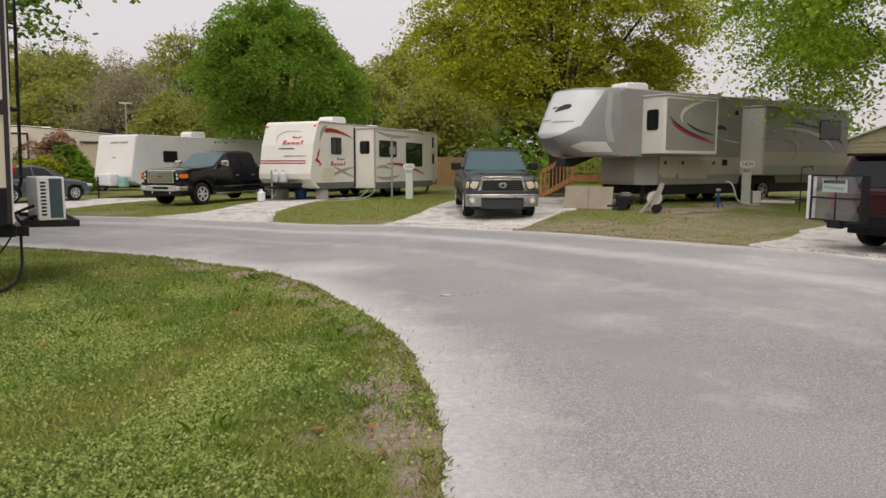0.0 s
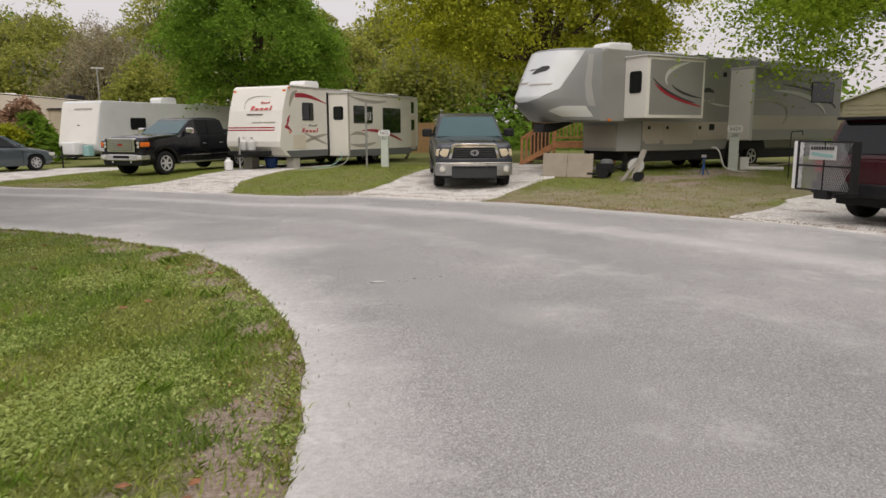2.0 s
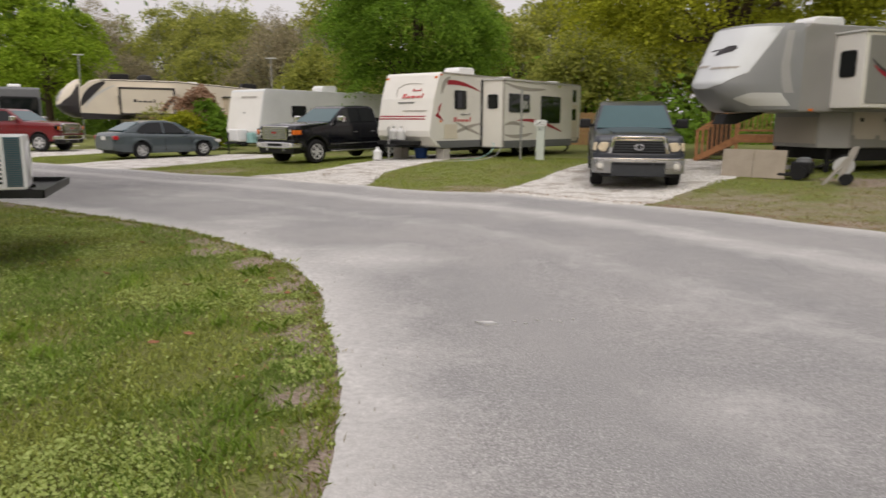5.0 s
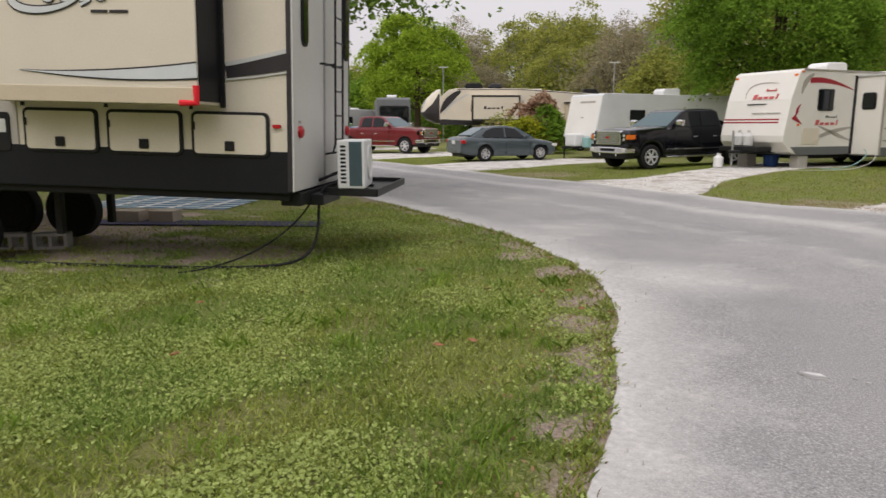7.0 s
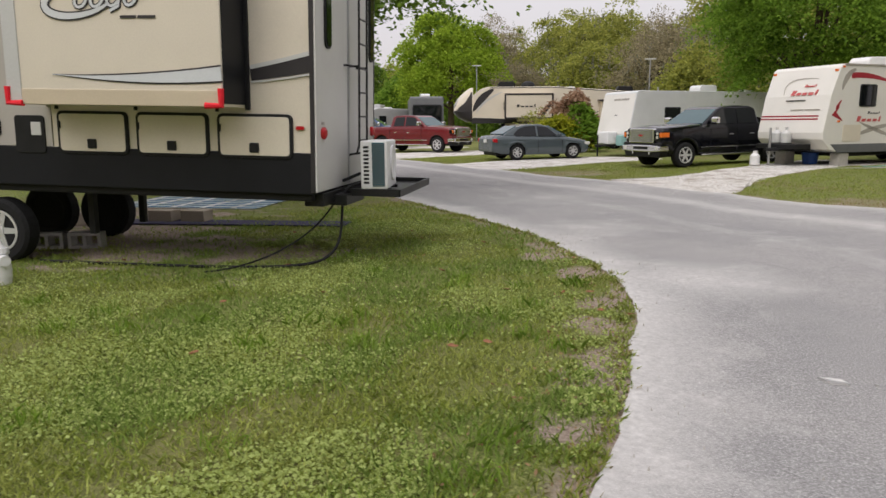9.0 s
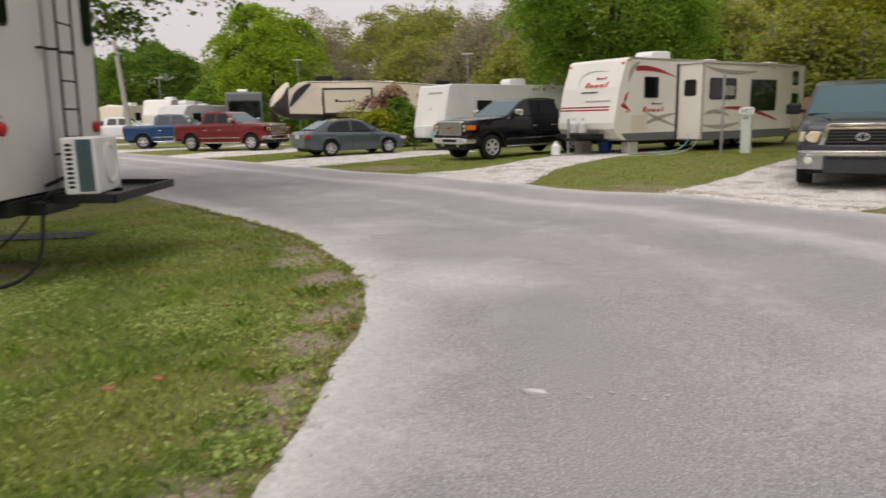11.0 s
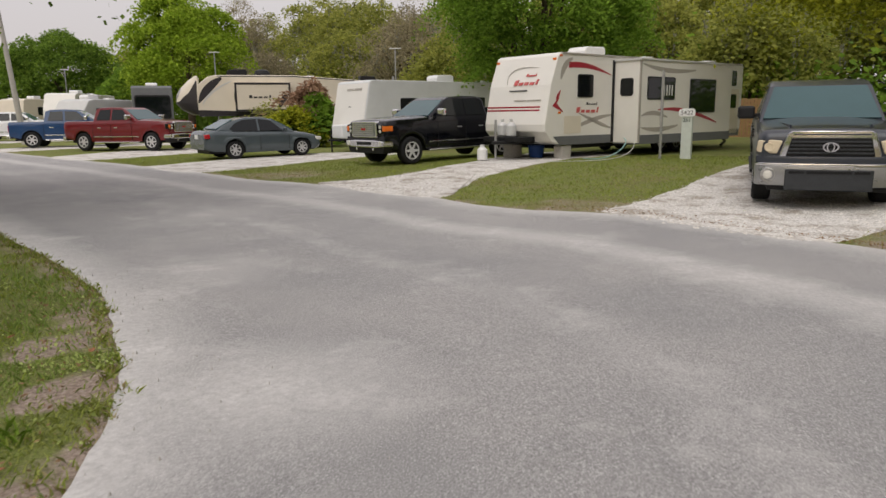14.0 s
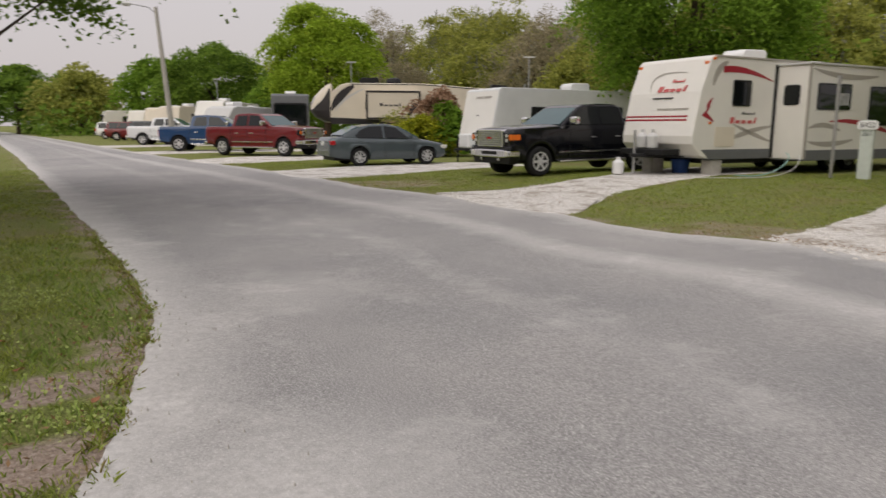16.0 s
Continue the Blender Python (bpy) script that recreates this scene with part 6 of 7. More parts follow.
def far_rv(x, y, turn, length, high, shell, label, nose=0.6, name="camper_trailer", dark_windows=2, accent=M_DECALG, lift=0.5):
    """A trailer or motorhome farther down the row."""
    t = thing(name, pose(x, y, float(rise(x, y)), 0, 0, turn), label, "camper", "campers down the lane")
    W = 1.2
    prof = [(nose, lift), (0.0, lift + 0.55), (0.05, high * 0.62), (nose * 0.7, high - 0.12), (nose + 0.2, high), (length - 0.15, high - 0.03), (length, high - 0.2), (length, lift)]
    part("shell", solid(prof, "x", -W, W, 0.08, 3, 20), shell, t)
    part("chassis", box(-W + 0.15, W - 0.15, nose + 0.2, length - 0.1, lift - 0.15, lift + 0.02, 0.02), M_BLACK, t)
    for s in (1, -1):
        stripe(t, bend((0.3, lift + 0.8), (length * 0.45, lift + 0.5), (length - 0.3, high * 0.66)), sweep_widths(0.3), accent, s * W)
        for k in range(dark_windows):
            a = length * (0.25 + 0.32 * k)
            side_pane(t, a, a + 0.9, high * 0.55, high * 0.78, W) if s > 0 else None
    trailer_wheels(t, (length * 0.6, length * 0.6 + 0.85), 1.05, 0.35)
    roof_ac(t, 0, length * 0.4, high - 0.02)
    roof_vent(t, 0.2, length * 0.7, high - 0.02)
    if name == "motorhome":
        w = part("windscreen_frame", solid(rounded(0, high * 0.62, 2.1, high * 0.42, 0.15), "y", -0.03, 0.5, 0.02), M_BLACK, t)
        part("pane", solid(rounded(0, high * 0.62, 1.95, high * 0.36, 0.12), "y", -0.04, 0.4, 0.01), M_GLASS, w)
    return t


for row in ((-35.8, 38.2, 49, 9.0, 3.45, M_DKGREY, "dark grey and black motorhome behind a red truck", 0.3, "motorhome", 2, M_DECALD, 0.45),
            (-42.3, 36.8, 12, 5.5, 2.75, M_LTGREY, "small pale grey teardrop camper with a rounded front", 1.1, "camper_trailer", 1, M_MIDGREY, 0.5),
            (-52.0, 43.0, 33, 9.5, 3.5, M_WHITE, "white fifth-wheel camper with a dark swoosh", 0.9, "camper_trailer", 2, M_DECALD, 0.6),
            (-63.0, 46.0, 20, 8.0, 3.3, M_CREAM, "cream boxy camper trailer", 0.4, "camper_trailer", 1, M_DECALG, 0.6),
            (-70.0, 48.5, 20, 8.0, 3.3, M_CREAM, "cream boxy camper trailer", 0.4, "camper_trailer", 1, M_DECALG, 0.6),
            (-90.0, 53.0, -20, 9.5, 3.3, M_WHITE, "white motorhome with dark windows at the end of the lane", 0.5, "motorhome", 2, M_DKGREY, 0.5),
            (-80.0, 52.0, 20, 8.5, 3.2, M_WHITE, "white camper trailer in a long row", 0.5, "camper_trailer", 2, M_DECALG, 0.5)):
    far_rv(*row)


# ---- posts, deck and clutter ----
def number_post(x, y, turn, upper, lower):
    z = float(rise(x, y))
    t = thing("site_post", pose(x, y, z - 0.02, 0, 0, turn), "pale square utility post with a numbered plate", "post", "numbered posts")
    part("post", box(-0.14, 0.14, -0.1, 0.1, 0, 1.42, 0.012), M_GREENPOST, t)
    pl = part("plate", solid(rounded(0, 1.3, 0.44, 0.2, 0.05), "y", -0.125, -0.1, 0.004), M_PVC, t)
    write(upper, 0.17, M_BLACK, pl, (0, -0.128, 1.30), (90, 0, 0))
    write(lower, 0.15, M_BLACK, t, (0, -0.104, 1.1), (90, 0, 0))
    part("outlet_cover", box(-0.09, 0.09, 0.1, 0.16, 0.7, 1.0, 0.01), M_LTGREY, t)
    return t


number_post(-2.27, 27.47, -3, "5422", "261")
number_post(9.2, 22.9, -18, "5424", "260")
ob = part("thin_pole", tube(bmesh.new(), [(0, 0, -0.02), (0, 0, 2.45)], 0.04, 10), M_GALV)
ob.location = (-2.95, 27.3, float(rise(-2.95, 27.3)))
tagged(ob, "thin galvanised steel pole beside a trailer", "pole")


def hose(pts, rad, mat, label, name="hose"):
    cu = bpy.data.curves.new(name, "CURVE")
    cu.dimensions, cu.bevel_depth, cu.bevel_resolution = "3D", rad, 2
    sp = cu.splines.new("NURBS")
    sp.points.add(len(pts) - 1)
    for q, (x, y, h) in zip(sp.points, pts):
        q.co = (x, y, float(rise(x, y)) + h, 1)
    sp.use_endpoint_u, sp.order_u = True, 4
    cu.materials.append(mat)
    return tagged(new(name, cu), label, "hose")


hose([(-3.9, 26.9, 0.6), (-3.7, 26.7, 0.5), (-4.0, 26.4, 0.05), (-4.6, 26.2, 0.02), (-5.0, 26.6, 0.02)], 0.014, M_HOSE, "teal garden hose hanging beside a trailer")
hose([(-3.6, 26.9, 0.55), (-3.5, 26.6, 0.3), (-3.8, 26.2, 0.02), (-5.0, 25.6, 0.02), (-6.2, 25.0, 0.02), (-7.4, 24.6, 0.02)], 0.010, M_LTGREY, "white water hose lying on the grass")
hose([(8.2, 22.0, 0.75), (8.35, 21.8, 0.8), (8.4, 21.7, 0.3), (8.6, 21.8, 0.03), (9.3, 22.0, 0.03)], 0.022, M_LTGREY, "grey hose bowed up beside a stand pipe")


def deck():
    x, y = 4.25, 26.8
    t = thing("wooden_deck", pose(x, y, float(rise(x, y)), 0, 0, -14), "red-brown stained wooden deck with railings and steps", "deck")
    for k in range(16):
        part("board", box(-0.2 + k * 0.145, -0.065 + k * 0.145, 0, 2.4, 0.82, 0.855, 0.005), M_WOOD, t)
    part("rim_joist", box(-0.2, 2.1, -0.04, 0.0, 0.62, 0.82, 0.005), M_WOOD, t)
    for px in (-0.15, 1.0, 2.05):
        part("deck_post", box(px - 0.045, px + 0.045, -0.02, 0.07, 0, 1.85, 0.008), M_WOOD, t)
    for z in (1.0, 1.8):
        part("rail", box(-0.2, 2.1, -0.03, 0.06, z - 0.03, z + 0.03, 0.006), M_WOOD, t)
    for k in range(17):
        part("baluster", box(-0.1 + k * 0.13, -0.065 + k * 0.13, -0.02, 0.02, 0.98, 1.8, 0.003), M_WOOD, t)
    for k in range(4):
        part("step", box(-0.55 - k * 0.27, -0.25 - k * 0.27, 0.1, 1.2, 0.62 - k * 0.19, 0.66 - k * 0.19, 0.006), M_WOOD, t)
    for yy in (0.06, 1.22):
        bm = prism(bmesh.new(), [(-0.2, 0.82), (-0.2, 0.58), (-1.35, -0.02), (-1.45, -0.02), (-1.45, 0.1)], "y", yy, yy + 0.045)
        part("stringer", bm, M_WOOD, t)
        bm = prism(bmesh.new(), [(-0.15, 1.82), (-0.15, 1.74), (-1.4, 0.92), (-1.45, 0.98)], "y", yy, yy + 0.06)
        part("stair_rail", bm, M_WOOD, t)
        part("newel", box(-1.42, -1.33, yy, yy + 0.09, 0, 1.0, 0.008), M_WOOD, t)
        for k in range(7):
            a = -0.35 - k * 0.14
            part("baluster", box(a - 0.018, a + 0.018, yy + 0.01, yy + 0.045, 0.75 + (a + 0.2) * 0.62, 1.72 + (a + 0.15) * 0.655, 0.003), M_WOOD, t)
    return t


deck()
lean = thing("leaning_panel", pose(3.68, 20.75, float(rise(3.7, 20.8)), -8, 0, -26), "pale tan folded table panel standing on its edge", "panel")
part("panel_half", box(-0.74, -0.005, -0.02, 0.02, 0, 0.68, 0.012), M_PALEWOOD, lean)
part("panel_half", box(0.005, 0.74, -0.02, 0.02, 0, 0.68, 0.012), M_PALEWOOD, lean)


def hose_cart():
    x, y = 5.35, 19.75
    t = thing("hose_cart", pose(x, y, float(rise(x, y)), 0, 0, -20), "grey plastic hose reel cart with two wheels", "hose cart")
    for s in (-0.2, 0.2):
        bm = bmesh.new()
        prism(bm, [(-0.05, 0.1), (0.05, 0.1), (0.28, 0.75), (0.3, 0.85), (0.2, 0.85), (0.15, 0.75)], "y", s - 0.02, s + 0.02)
        prism(bm, [(-0.35, 0.0), (-0.27, 0.0), (0.18, 0.6), (0.1, 0.62)], "y", s - 0.02, s + 0.02)
        part("side_frame", bm, M_DECALG, t)
        part("cart_wheel", lathe(bmesh.new(), [(s - 0.03, 0.02), (s - 0.03, 0.13), (s + 0.03, 0.13), (s + 0.03, 0.02)], "y", 16, (0.12, 0, 0.13)), M_BLACK, t)
    part("reel", lathe(bmesh.new(), [(-0.16, 0.2), (-0.14, 0.2), (-0.14, 0.12), (0.14, 0.12), (0.14, 0.2), (0.16, 0.2)], "y", 18, (0.05, 0, 0.42)), M_LTGREY, t)
    part("handle", tube(bmesh.new(), [(0.26, -0.2, 0.83), (0.26, 0.2, 0.83)], 0.02, 8), M_DECALG, t)
    return t


hose_cart()


def engine_clutter():
    """A low machine with hoses beside the panel."""
    x, y = 4.75, 20.5
    t = thing("garden_tiller", pose(x, y, float(rise(x, y)), 0, 0, -25), "dark garden machine with bent handles by the trailer", "garden machine")
    part("engine", box(-0.25, 0.2, -0.2, 0.2, 0.15, 0.42, 0.05, 3), M_BLACK, t)
    part("engine_cover", lathe(bmesh.new(), [(0.42, 0.18), (0.5, 0.16), (0.53, 0.08)], "z", 16), M_DKGREY, t)
    bm = bmesh.new()
    for s in (-0.18, 0.18):
        tube(bm, [(0.1, s, 0.25), (0.5, s * 1.2, 0.4), (0.85, s * 1.5, 0.62)], 0.018, 6)
    part("handlebar", bm, M_STEEL, t)
    for s in (-0.22, 0.22):
        part("machine_wheel", lathe(bmesh.new(), [(s - 0.05, 0.02), (s - 0.05, 0.17), (s + 0.05, 0.17), (s + 0.05, 0.02)], "y", 16, (-0.05, 0, 0.17)), M_TYRE, t)
    part("deck_plate", box(-0.5, -0.15, -0.25, 0.25, 0.08, 0.16, 0.03), M_STEEL, t)
    return t


engine_clutter()
st = thing("stand_pipe", pose(7.75, 21.3, float(rise(7.75, 21.3))), "blue stand pipe with a tap and splayed feet", "stand pipe")
part("riser", tube(bmesh.new(), [(0, 0, 0), (0, 0, 0.55)], 0.025, 8), M_BLUE, st)
part("tap", box(-0.08, 0.06, -0.03, 0.03, 0.5, 0.58, 0.015), M_GALV, st)
bm = bmesh.new()
for a in range(3):
    tube(bm, [(0, 0, 0.3), (0.16 * math.cos(a * 2.1), 0.16 * math.sin(a * 2.1), 0.0)], 0.012, 6)
part("feet", bm, M_BLUE, st)
ob = part("white_pipe", tube(bmesh.new(), [(0, 0, 0.06), (0.5, -0.2, 0.06), (0.9, -0.42, 0.06)], 0.06, 12), M_PVC)
ob.location = (9.7, 22.9, float(rise(9.8, 22.8)))
tagged(ob, "white plastic drain pipe lying on the grass", "pipe")
ob = part("pipe_box", box(-0.14, 0.14, -0.12, 0.12, 0, 0.4, 0.02), M_PVC)
ob.location = (9.62, 23.15, float(rise(9.6, 23)))
tagged(ob, "small white plastic box beside a utility post", "box")
ob = part("timber_plank", box(-1.7, 1.7, -0.05, 0.05, 0, 0.05, 0.006), M_PALEWOOD)
ob.matrix_world = pose(11.4, 24.3, float(rise(11.4, 24)) + 0.08, 0, -3, 20)
tagged(ob, "long weathered timber plank propped on blocks", "plank")
for x, y in ((12.2, 24.55), (10.2, 23.85)):
    ob = part("wood_block", box(-0.2, 0.2, -0.1, 0.1, 0, 0.14, 0.01), M_PALEWOOD)
    ob.matrix_world = pose(x, y, float(rise(x, y)), 0, 0, 30)
    tagged(ob, "short timber block under a plank", "block", "timber blocks")
bm = bmesh.new()
tube(bm, [(0, 0, 0), (0, 0, 1.25), (0.02, 0, 1.3), (0.3, 0, 1.32), (0.32, 0, 1.22)], 0.016, 6)
ob = part("garden_hook", bm, M_STEEL)
ob.location = (9.75, 20.3, float(rise(9.75, 20.3)) - 0.02)
tagged(ob, "black bent garden hook stuck in the lawn", "garden hook")

# clutter under and beside the near trailer
def local(p, q):
    """A place beside the near trailer: p behind-to-front along its side from the rear corner, q out from the side."""
    v = CM @ Vector((CW + q, CL - p, 0))
    return v.x, v.y


def hollow_block(x, y, turn, label="grey hollow concrete block on bare soil"):
    bm = bmesh.new()
    for a, b in ((-0.2, -0.16), (-0.02, 0.02), (0.16, 0.2)):
        prism(bm, [(a, -0.1), (b, -0.1), (b, 0.1), (a, 0.1)], "z", 0, 0.19)
    for a, b in ((-0.1, -0.065), (0.065, 0.1)):
        prism(bm, [(-0.2, a), (0.2, a), (0.2, b), (-0.2, b)], "z", 0, 0.189)
    ob = part("concrete_block", bm, M_CONC)
    ob.matrix_world = Matrix.Translation((x, y, 0.1)) @ pose(0, 0, 0, 90, 0, turn) 
    tagged(ob, label, "concrete block", "support blocks")
    return ob


hollow_block(-8.85, 5.75, 50)
hollow_block(-8.55, 6.1, 50)
for x, y in ((-10.1, 7.75), (-9.7, 8.1), (-10.9, 6.6)):
    ob = part("support_block", box(-0.2, 0.2, -0.15, 0.15, 0, 0.2, 0.015), M_PALEWOOD)
    ob.matrix_world = pose(x, y, 0, 0, 0, 35)
    tagged(ob, "timber support block under a jack", "block", "timber blocks")
rug = thing("ground_rug", pose(-12.3, 9.6, 0.014, 0, 0, 35), "blue and white checked outdoor rug on the ground", "rug")
part("rug_base", box(-1.5, 1.5, -1.1, 1.1, 0, 0.008, 0), M_TARPW, rug)
for k in range(7):
    part("rug_stripe", box(-1.5, 1.5, -1.05 + k * 0.31, -0.93 + k * 0.31, 0.008, 0.013, 0), M_TARPB, rug)
for k in range(5):
    part("rug_cross_stripe", box(-1.4 + k * 0.6, -1.3 + k * 0.6, -1.1, 1.1, 0.012, 0.016, 0), M_LTGREY, rug)
ob = part("ground_mat", box(-1.9, 1.9, -0.25, 0.25, 0, 0.02, 0.005), M_PURPLE)
ob.matrix_world = pose(-9.1, 8.35, 0.01, 0, 0, 38)
tagged(ob, "dark purple ground mat beneath the trailer", "mat")
pv = thing("sewer_elbow", pose(-6.85, 4.72, 0.0, 0, 0, 0), "white plastic sewer pipe elbow in the lawn", "pipe")
part("riser", lathe(bmesh.new(), [(0, 0.07), (0.08, 0.085), (0.2, 0.085), (0.21, 0.065), (0.3, 0.065), (0.31, 0.08), (0.36, 0.075)], "z", 18), M_PVC, pv)
bm = bmesh.new()
tube(bm, [(0, 0, 0.33), (-0.03, -0.03, 0.42), (-0.2, -0.16, 0.56), (-0.5, -0.38, 0.74), (-0.95, -0.62, 0.95)], [0.06, 0.055, 0.05, 0.05, 0.05], 12)
part("drain_hose", bm, M_PVC, pv)
part("side_outlet", lathe(bmesh.new(), [(0.05, 0.05), (0.12, 0.055), (0.16, 0.05)], "x", 14, (0, 0, 0.25)), M_PVC, pv)
part("valve_handle", tube(bmesh.new(), [(-0.1, 0, 0.2), (-0.18, 0, 0.2)], 0.02, 6), M_REDFOAM, pv)

# ---- lamp posts and masts ----
def street_lamp(x, y, high, turn):
    t = thing("street_lamp", pose(x, y, float(rise(x, y)), 0, 0, turn), "tall weathered wooden lamp pole with a curved arm", "street lamp")
    part("pole", tube(bmesh.new(), [(0, 0, 0), (-0.6, 0, high)], [0.19, 0.11], 12), M_CONC, t)
    part("arm", tube(bmesh.new(), [(-0.58, 0, high - 0.4), (-1.0, 0, high - 0.05), (-2.1, 0, high + 0.12)], 0.035, 8), M_GALV, t)
    part("lamp_head", lathe(bmesh.new(), [(-0.3, 0.05), (-0.25, 0.12), (0.1, 0.14), (0.25, 0.06)], "x", 14, (-2.25, 0, high + 0.08)), M_LTGREY, t)
    return t


street_lamp(-41.6, 33.4, 8.7, 58)


def mast(x, y, high, label="thin pole with a flat yard light on top"):
    t = thing("yard_light", pose(x, y, float(rise(x, y)), 0, 0, 30), label, "yard light", "yard lights")
    part("pole", tube(bmesh.new(), [(0, 0, 0), (0, 0, high)], 0.045, 8), M_GALV, t)
    part("light_bar", box(-0.38, 0.38, -0.08, 0.08, high, high + 0.08, 0.02), M_LTGREY, t)
    return t


for x, y, h in ((-23.0, 46.5, 5.6), (-39.2, 47.2, 6.2), (-62, 51, 6.0)):
    mast(x, y, h)

# ---- fence and shed behind ----
fence = tagged(thing("wooden_fence", pose(-2.6, 42.0, 0.29, 0, 0, 4), "weathered cedar privacy fence of upright boards", "fence"), kind="structure")
for k in range(20):
    part("fence_board", box(k * 0.15, k * 0.15 + 0.14, -0.012, 0.012, 0.02, 1.75 + 0.02 * (k % 3), 0), M_FENCE, fence)
shed = thing("garden_shed", pose(20.4, 34.5, 0.29, 0, 0, -25), "tan ribbed metal shed with a low gable roof", "shed")
part("wall", solid([(-1.6, 0), (1.6, 0), (1.6, 2.6), (0, 3.2), (-1.6, 2.6)], "y", 0, 3.0, 0.02), M_SHED, shed)
for k in range(12):
    part("siding_rib", box(-1.6, 1.6, -0.02, 0.0, 0.2 + k * 0.2, 0.24 + k * 0.2, 0.004), M_SHED, shed)
part("roof", solid([(-1.8, 2.52), (0, 3.22), (1.8, 2.52), (1.8, 2.6), (0, 3.3), (-1.8, 2.6)], "y", -0.2, 3.2, 0.0), M_LTGREY, shed)


# ---- trees and shrubs ----
def quads(name, centres, size, mat, parent, seed, long=1.7, droop=0.0, kind="", label=""):
    """Many small leaves as one crown: each a folded rhomb of its own size and tilt."""
    rng = np.random.default_rng(seed)
    n = len(centres)
    u = rng.normal(size=(n, 3))
    if droop:
        u[:, 2] -= droop
    else:
        u[:, 2] = u[:, 2] * 0.55 - 0.25
    u /= np.linalg.norm(u, axis=1)[:, None]
    v = rng.normal(size=(n, 3))
    if not droop:
        v[:, 2] *= 0.6
    v -= u * (u * v).sum(1)[:, None]
    v /= np.linalg.norm(v, axis=1)[:, None]
    s = (size * rng.uniform(0.6, 1.35, n))[:, None]
    a, c = centres - u * s * long / 2, centres + u * s * long / 2
    b, d = centres + v * s / 2, centres - v * s / 2
    co = np.stack([a, b, c, d], 1).reshape(-1, 3).astype(np.float32)
    me = bpy.data.meshes.new(name)
    me.vertices.add(4 * n)
    me.vertices.foreach_set("co", co.ravel())
    me.loops.add(4 * n)
    me.loops.foreach_set("vertex_index", np.arange(4 * n, dtype=np.int32))
    me.polygons.add(n)
    me.polygons.foreach_set("loop_start", np.arange(0, 4 * n, 4, dtype=np.int32))
    me.update(calc_edges=True)
    me.materials.append(mat)
    ob = new(name, me)
    if parent:
        ob.parent = parent
    return tagged(ob, label, kind=kind)


def crown_points(rng, radius, high, base, clumps, per, spread, squash=1.0, lean=(0, 0), hollow=0.55):
    """Leaf places: clumps scattered through an uneven egg-shaped crown, thicker towards its outside."""
    out, heads = [], []
    mid, half = (high + base) / 2, (high - base) / 2
    for _ in range(clumps):
        d = rng.normal(size=3)
        d /= np.linalg.norm(d)
        if d[2] < -0.75:
            d[2] *= -0.6
        r = hollow + (1 - hollow) * rng.random() ** 0.5
        bump = 0.82 + 0.30 * noise.noise(Vector((d[0] * 1.7, d[1] * 1.7, d[2] * 1.7 + radius)))
        taper = 1.0 - 0.25 * max(0, d[2])
        c = np.array([d[0] * radius * r * bump * taper + lean[0] * (d[2] + 1), d[1] * radius * r * bump * taper + lean[1] * (d[2] + 1), mid + d[2] * half * r * bump * 1.12])
        k = spread * rng.uniform(0.6, 1.5)
        p = np.clip(rng.normal(size=(int(per * rng.uniform(0.6, 1.4)), 3)), -1.8, 1.8) * np.array([k, k, k * 0.3 * squash])
        # sprays reach outwards and droop at their ends
        away = np.array([d[0], d[1]])
        p[:, :2] += np.clip(np.abs(rng.normal(size=len(p))), 0, 1.8)[:, None] * away * k * 0.8
        p[:, 2] -= 0.28 * (p[:, 0] ** 2 + p[:, 1] ** 2) / k
        out.append(c + p)
        heads.append(c)
    return np.concatenate(out), heads


def tree(x, y, high, radius, base, mat, label, seed, clumps=170, per=150, leaf=0.16, spread=0.55, trunk=0.28, group="", moss=0, name="tree", limbs=9, hollow=0.55, twigs=0):
    rng = np.random.default_rng(seed)
    t = thing(name, pose(x, y, float(rise(x, y)) - 0.03, 0, 0, seed * 47 % 360), label, "tree", group)
    pts, heads = crown_points(rng, radius, high, base, clumps, per, spread, hollow=hollow)
    bm = bmesh.new()
    fork = base + (high - base) * 0.15
    tube(bm, [(0, 0, 0), (0.02, 0.03, 0.35), (0.06 * radius * 0.2, 0.04, fork * 0.6), (0.1, 0.0, fork), (0.05, 0.1, (fork + high) / 2), (0, 0, high * 0.86)],
         [trunk * 1.5, trunk * 1.1, trunk, trunk * 0.85, trunk * 0.45, 0.04], 10)
    for h in heads[:limbs]:
        z0 = fork * rng.uniform(0.75, 1.25)
        h = Vector(h)
        mid = Vector((h.x * 0.45, h.y * 0.45, z0 + (h.z - z0) * 0.35))
        tube(bm, [(0.05, 0.02, z0), mid, h * 0.9 + Vector((0, 0, h.z * 0.1))], [trunk * 0.45, trunk * 0.28, 0.03], 6)
    part("trunk", bm, M_BARK, t, smooth=True)
    quads("crown", pts, leaf, mat, t, seed + 1)
    if moss:
        strands = []
        for h in heads[: moss]:
            for _ in range(5):
                top = np.array(h) + rng.normal(size=3) * spread
                ln = rng.uniform(0.8, 2.2)
                k = np.linspace(0, 1, 16)[:, None]
                strands.append(top + np.array([[0, 0, -1]]) * ln * k + rng.normal(size=(16, 3)) * 0.09)
        quads("hanging_moss", np.concatenate(strands), 0.10, M_MOSS, t, seed + 2, 3.0, 3.0, label="grey hanging moss")
    if twigs:
        bm = bmesh.new()
        for h in heads[limbs:limbs + twigs]:
            h = Vector(h)
            tube(bm, [(h.x * 0.4, h.y * 0.4, h.z * 0.6), h], [0.04, 0.012], 4, False)
        part("branchwork", bm, M_BARK, t)
    return t


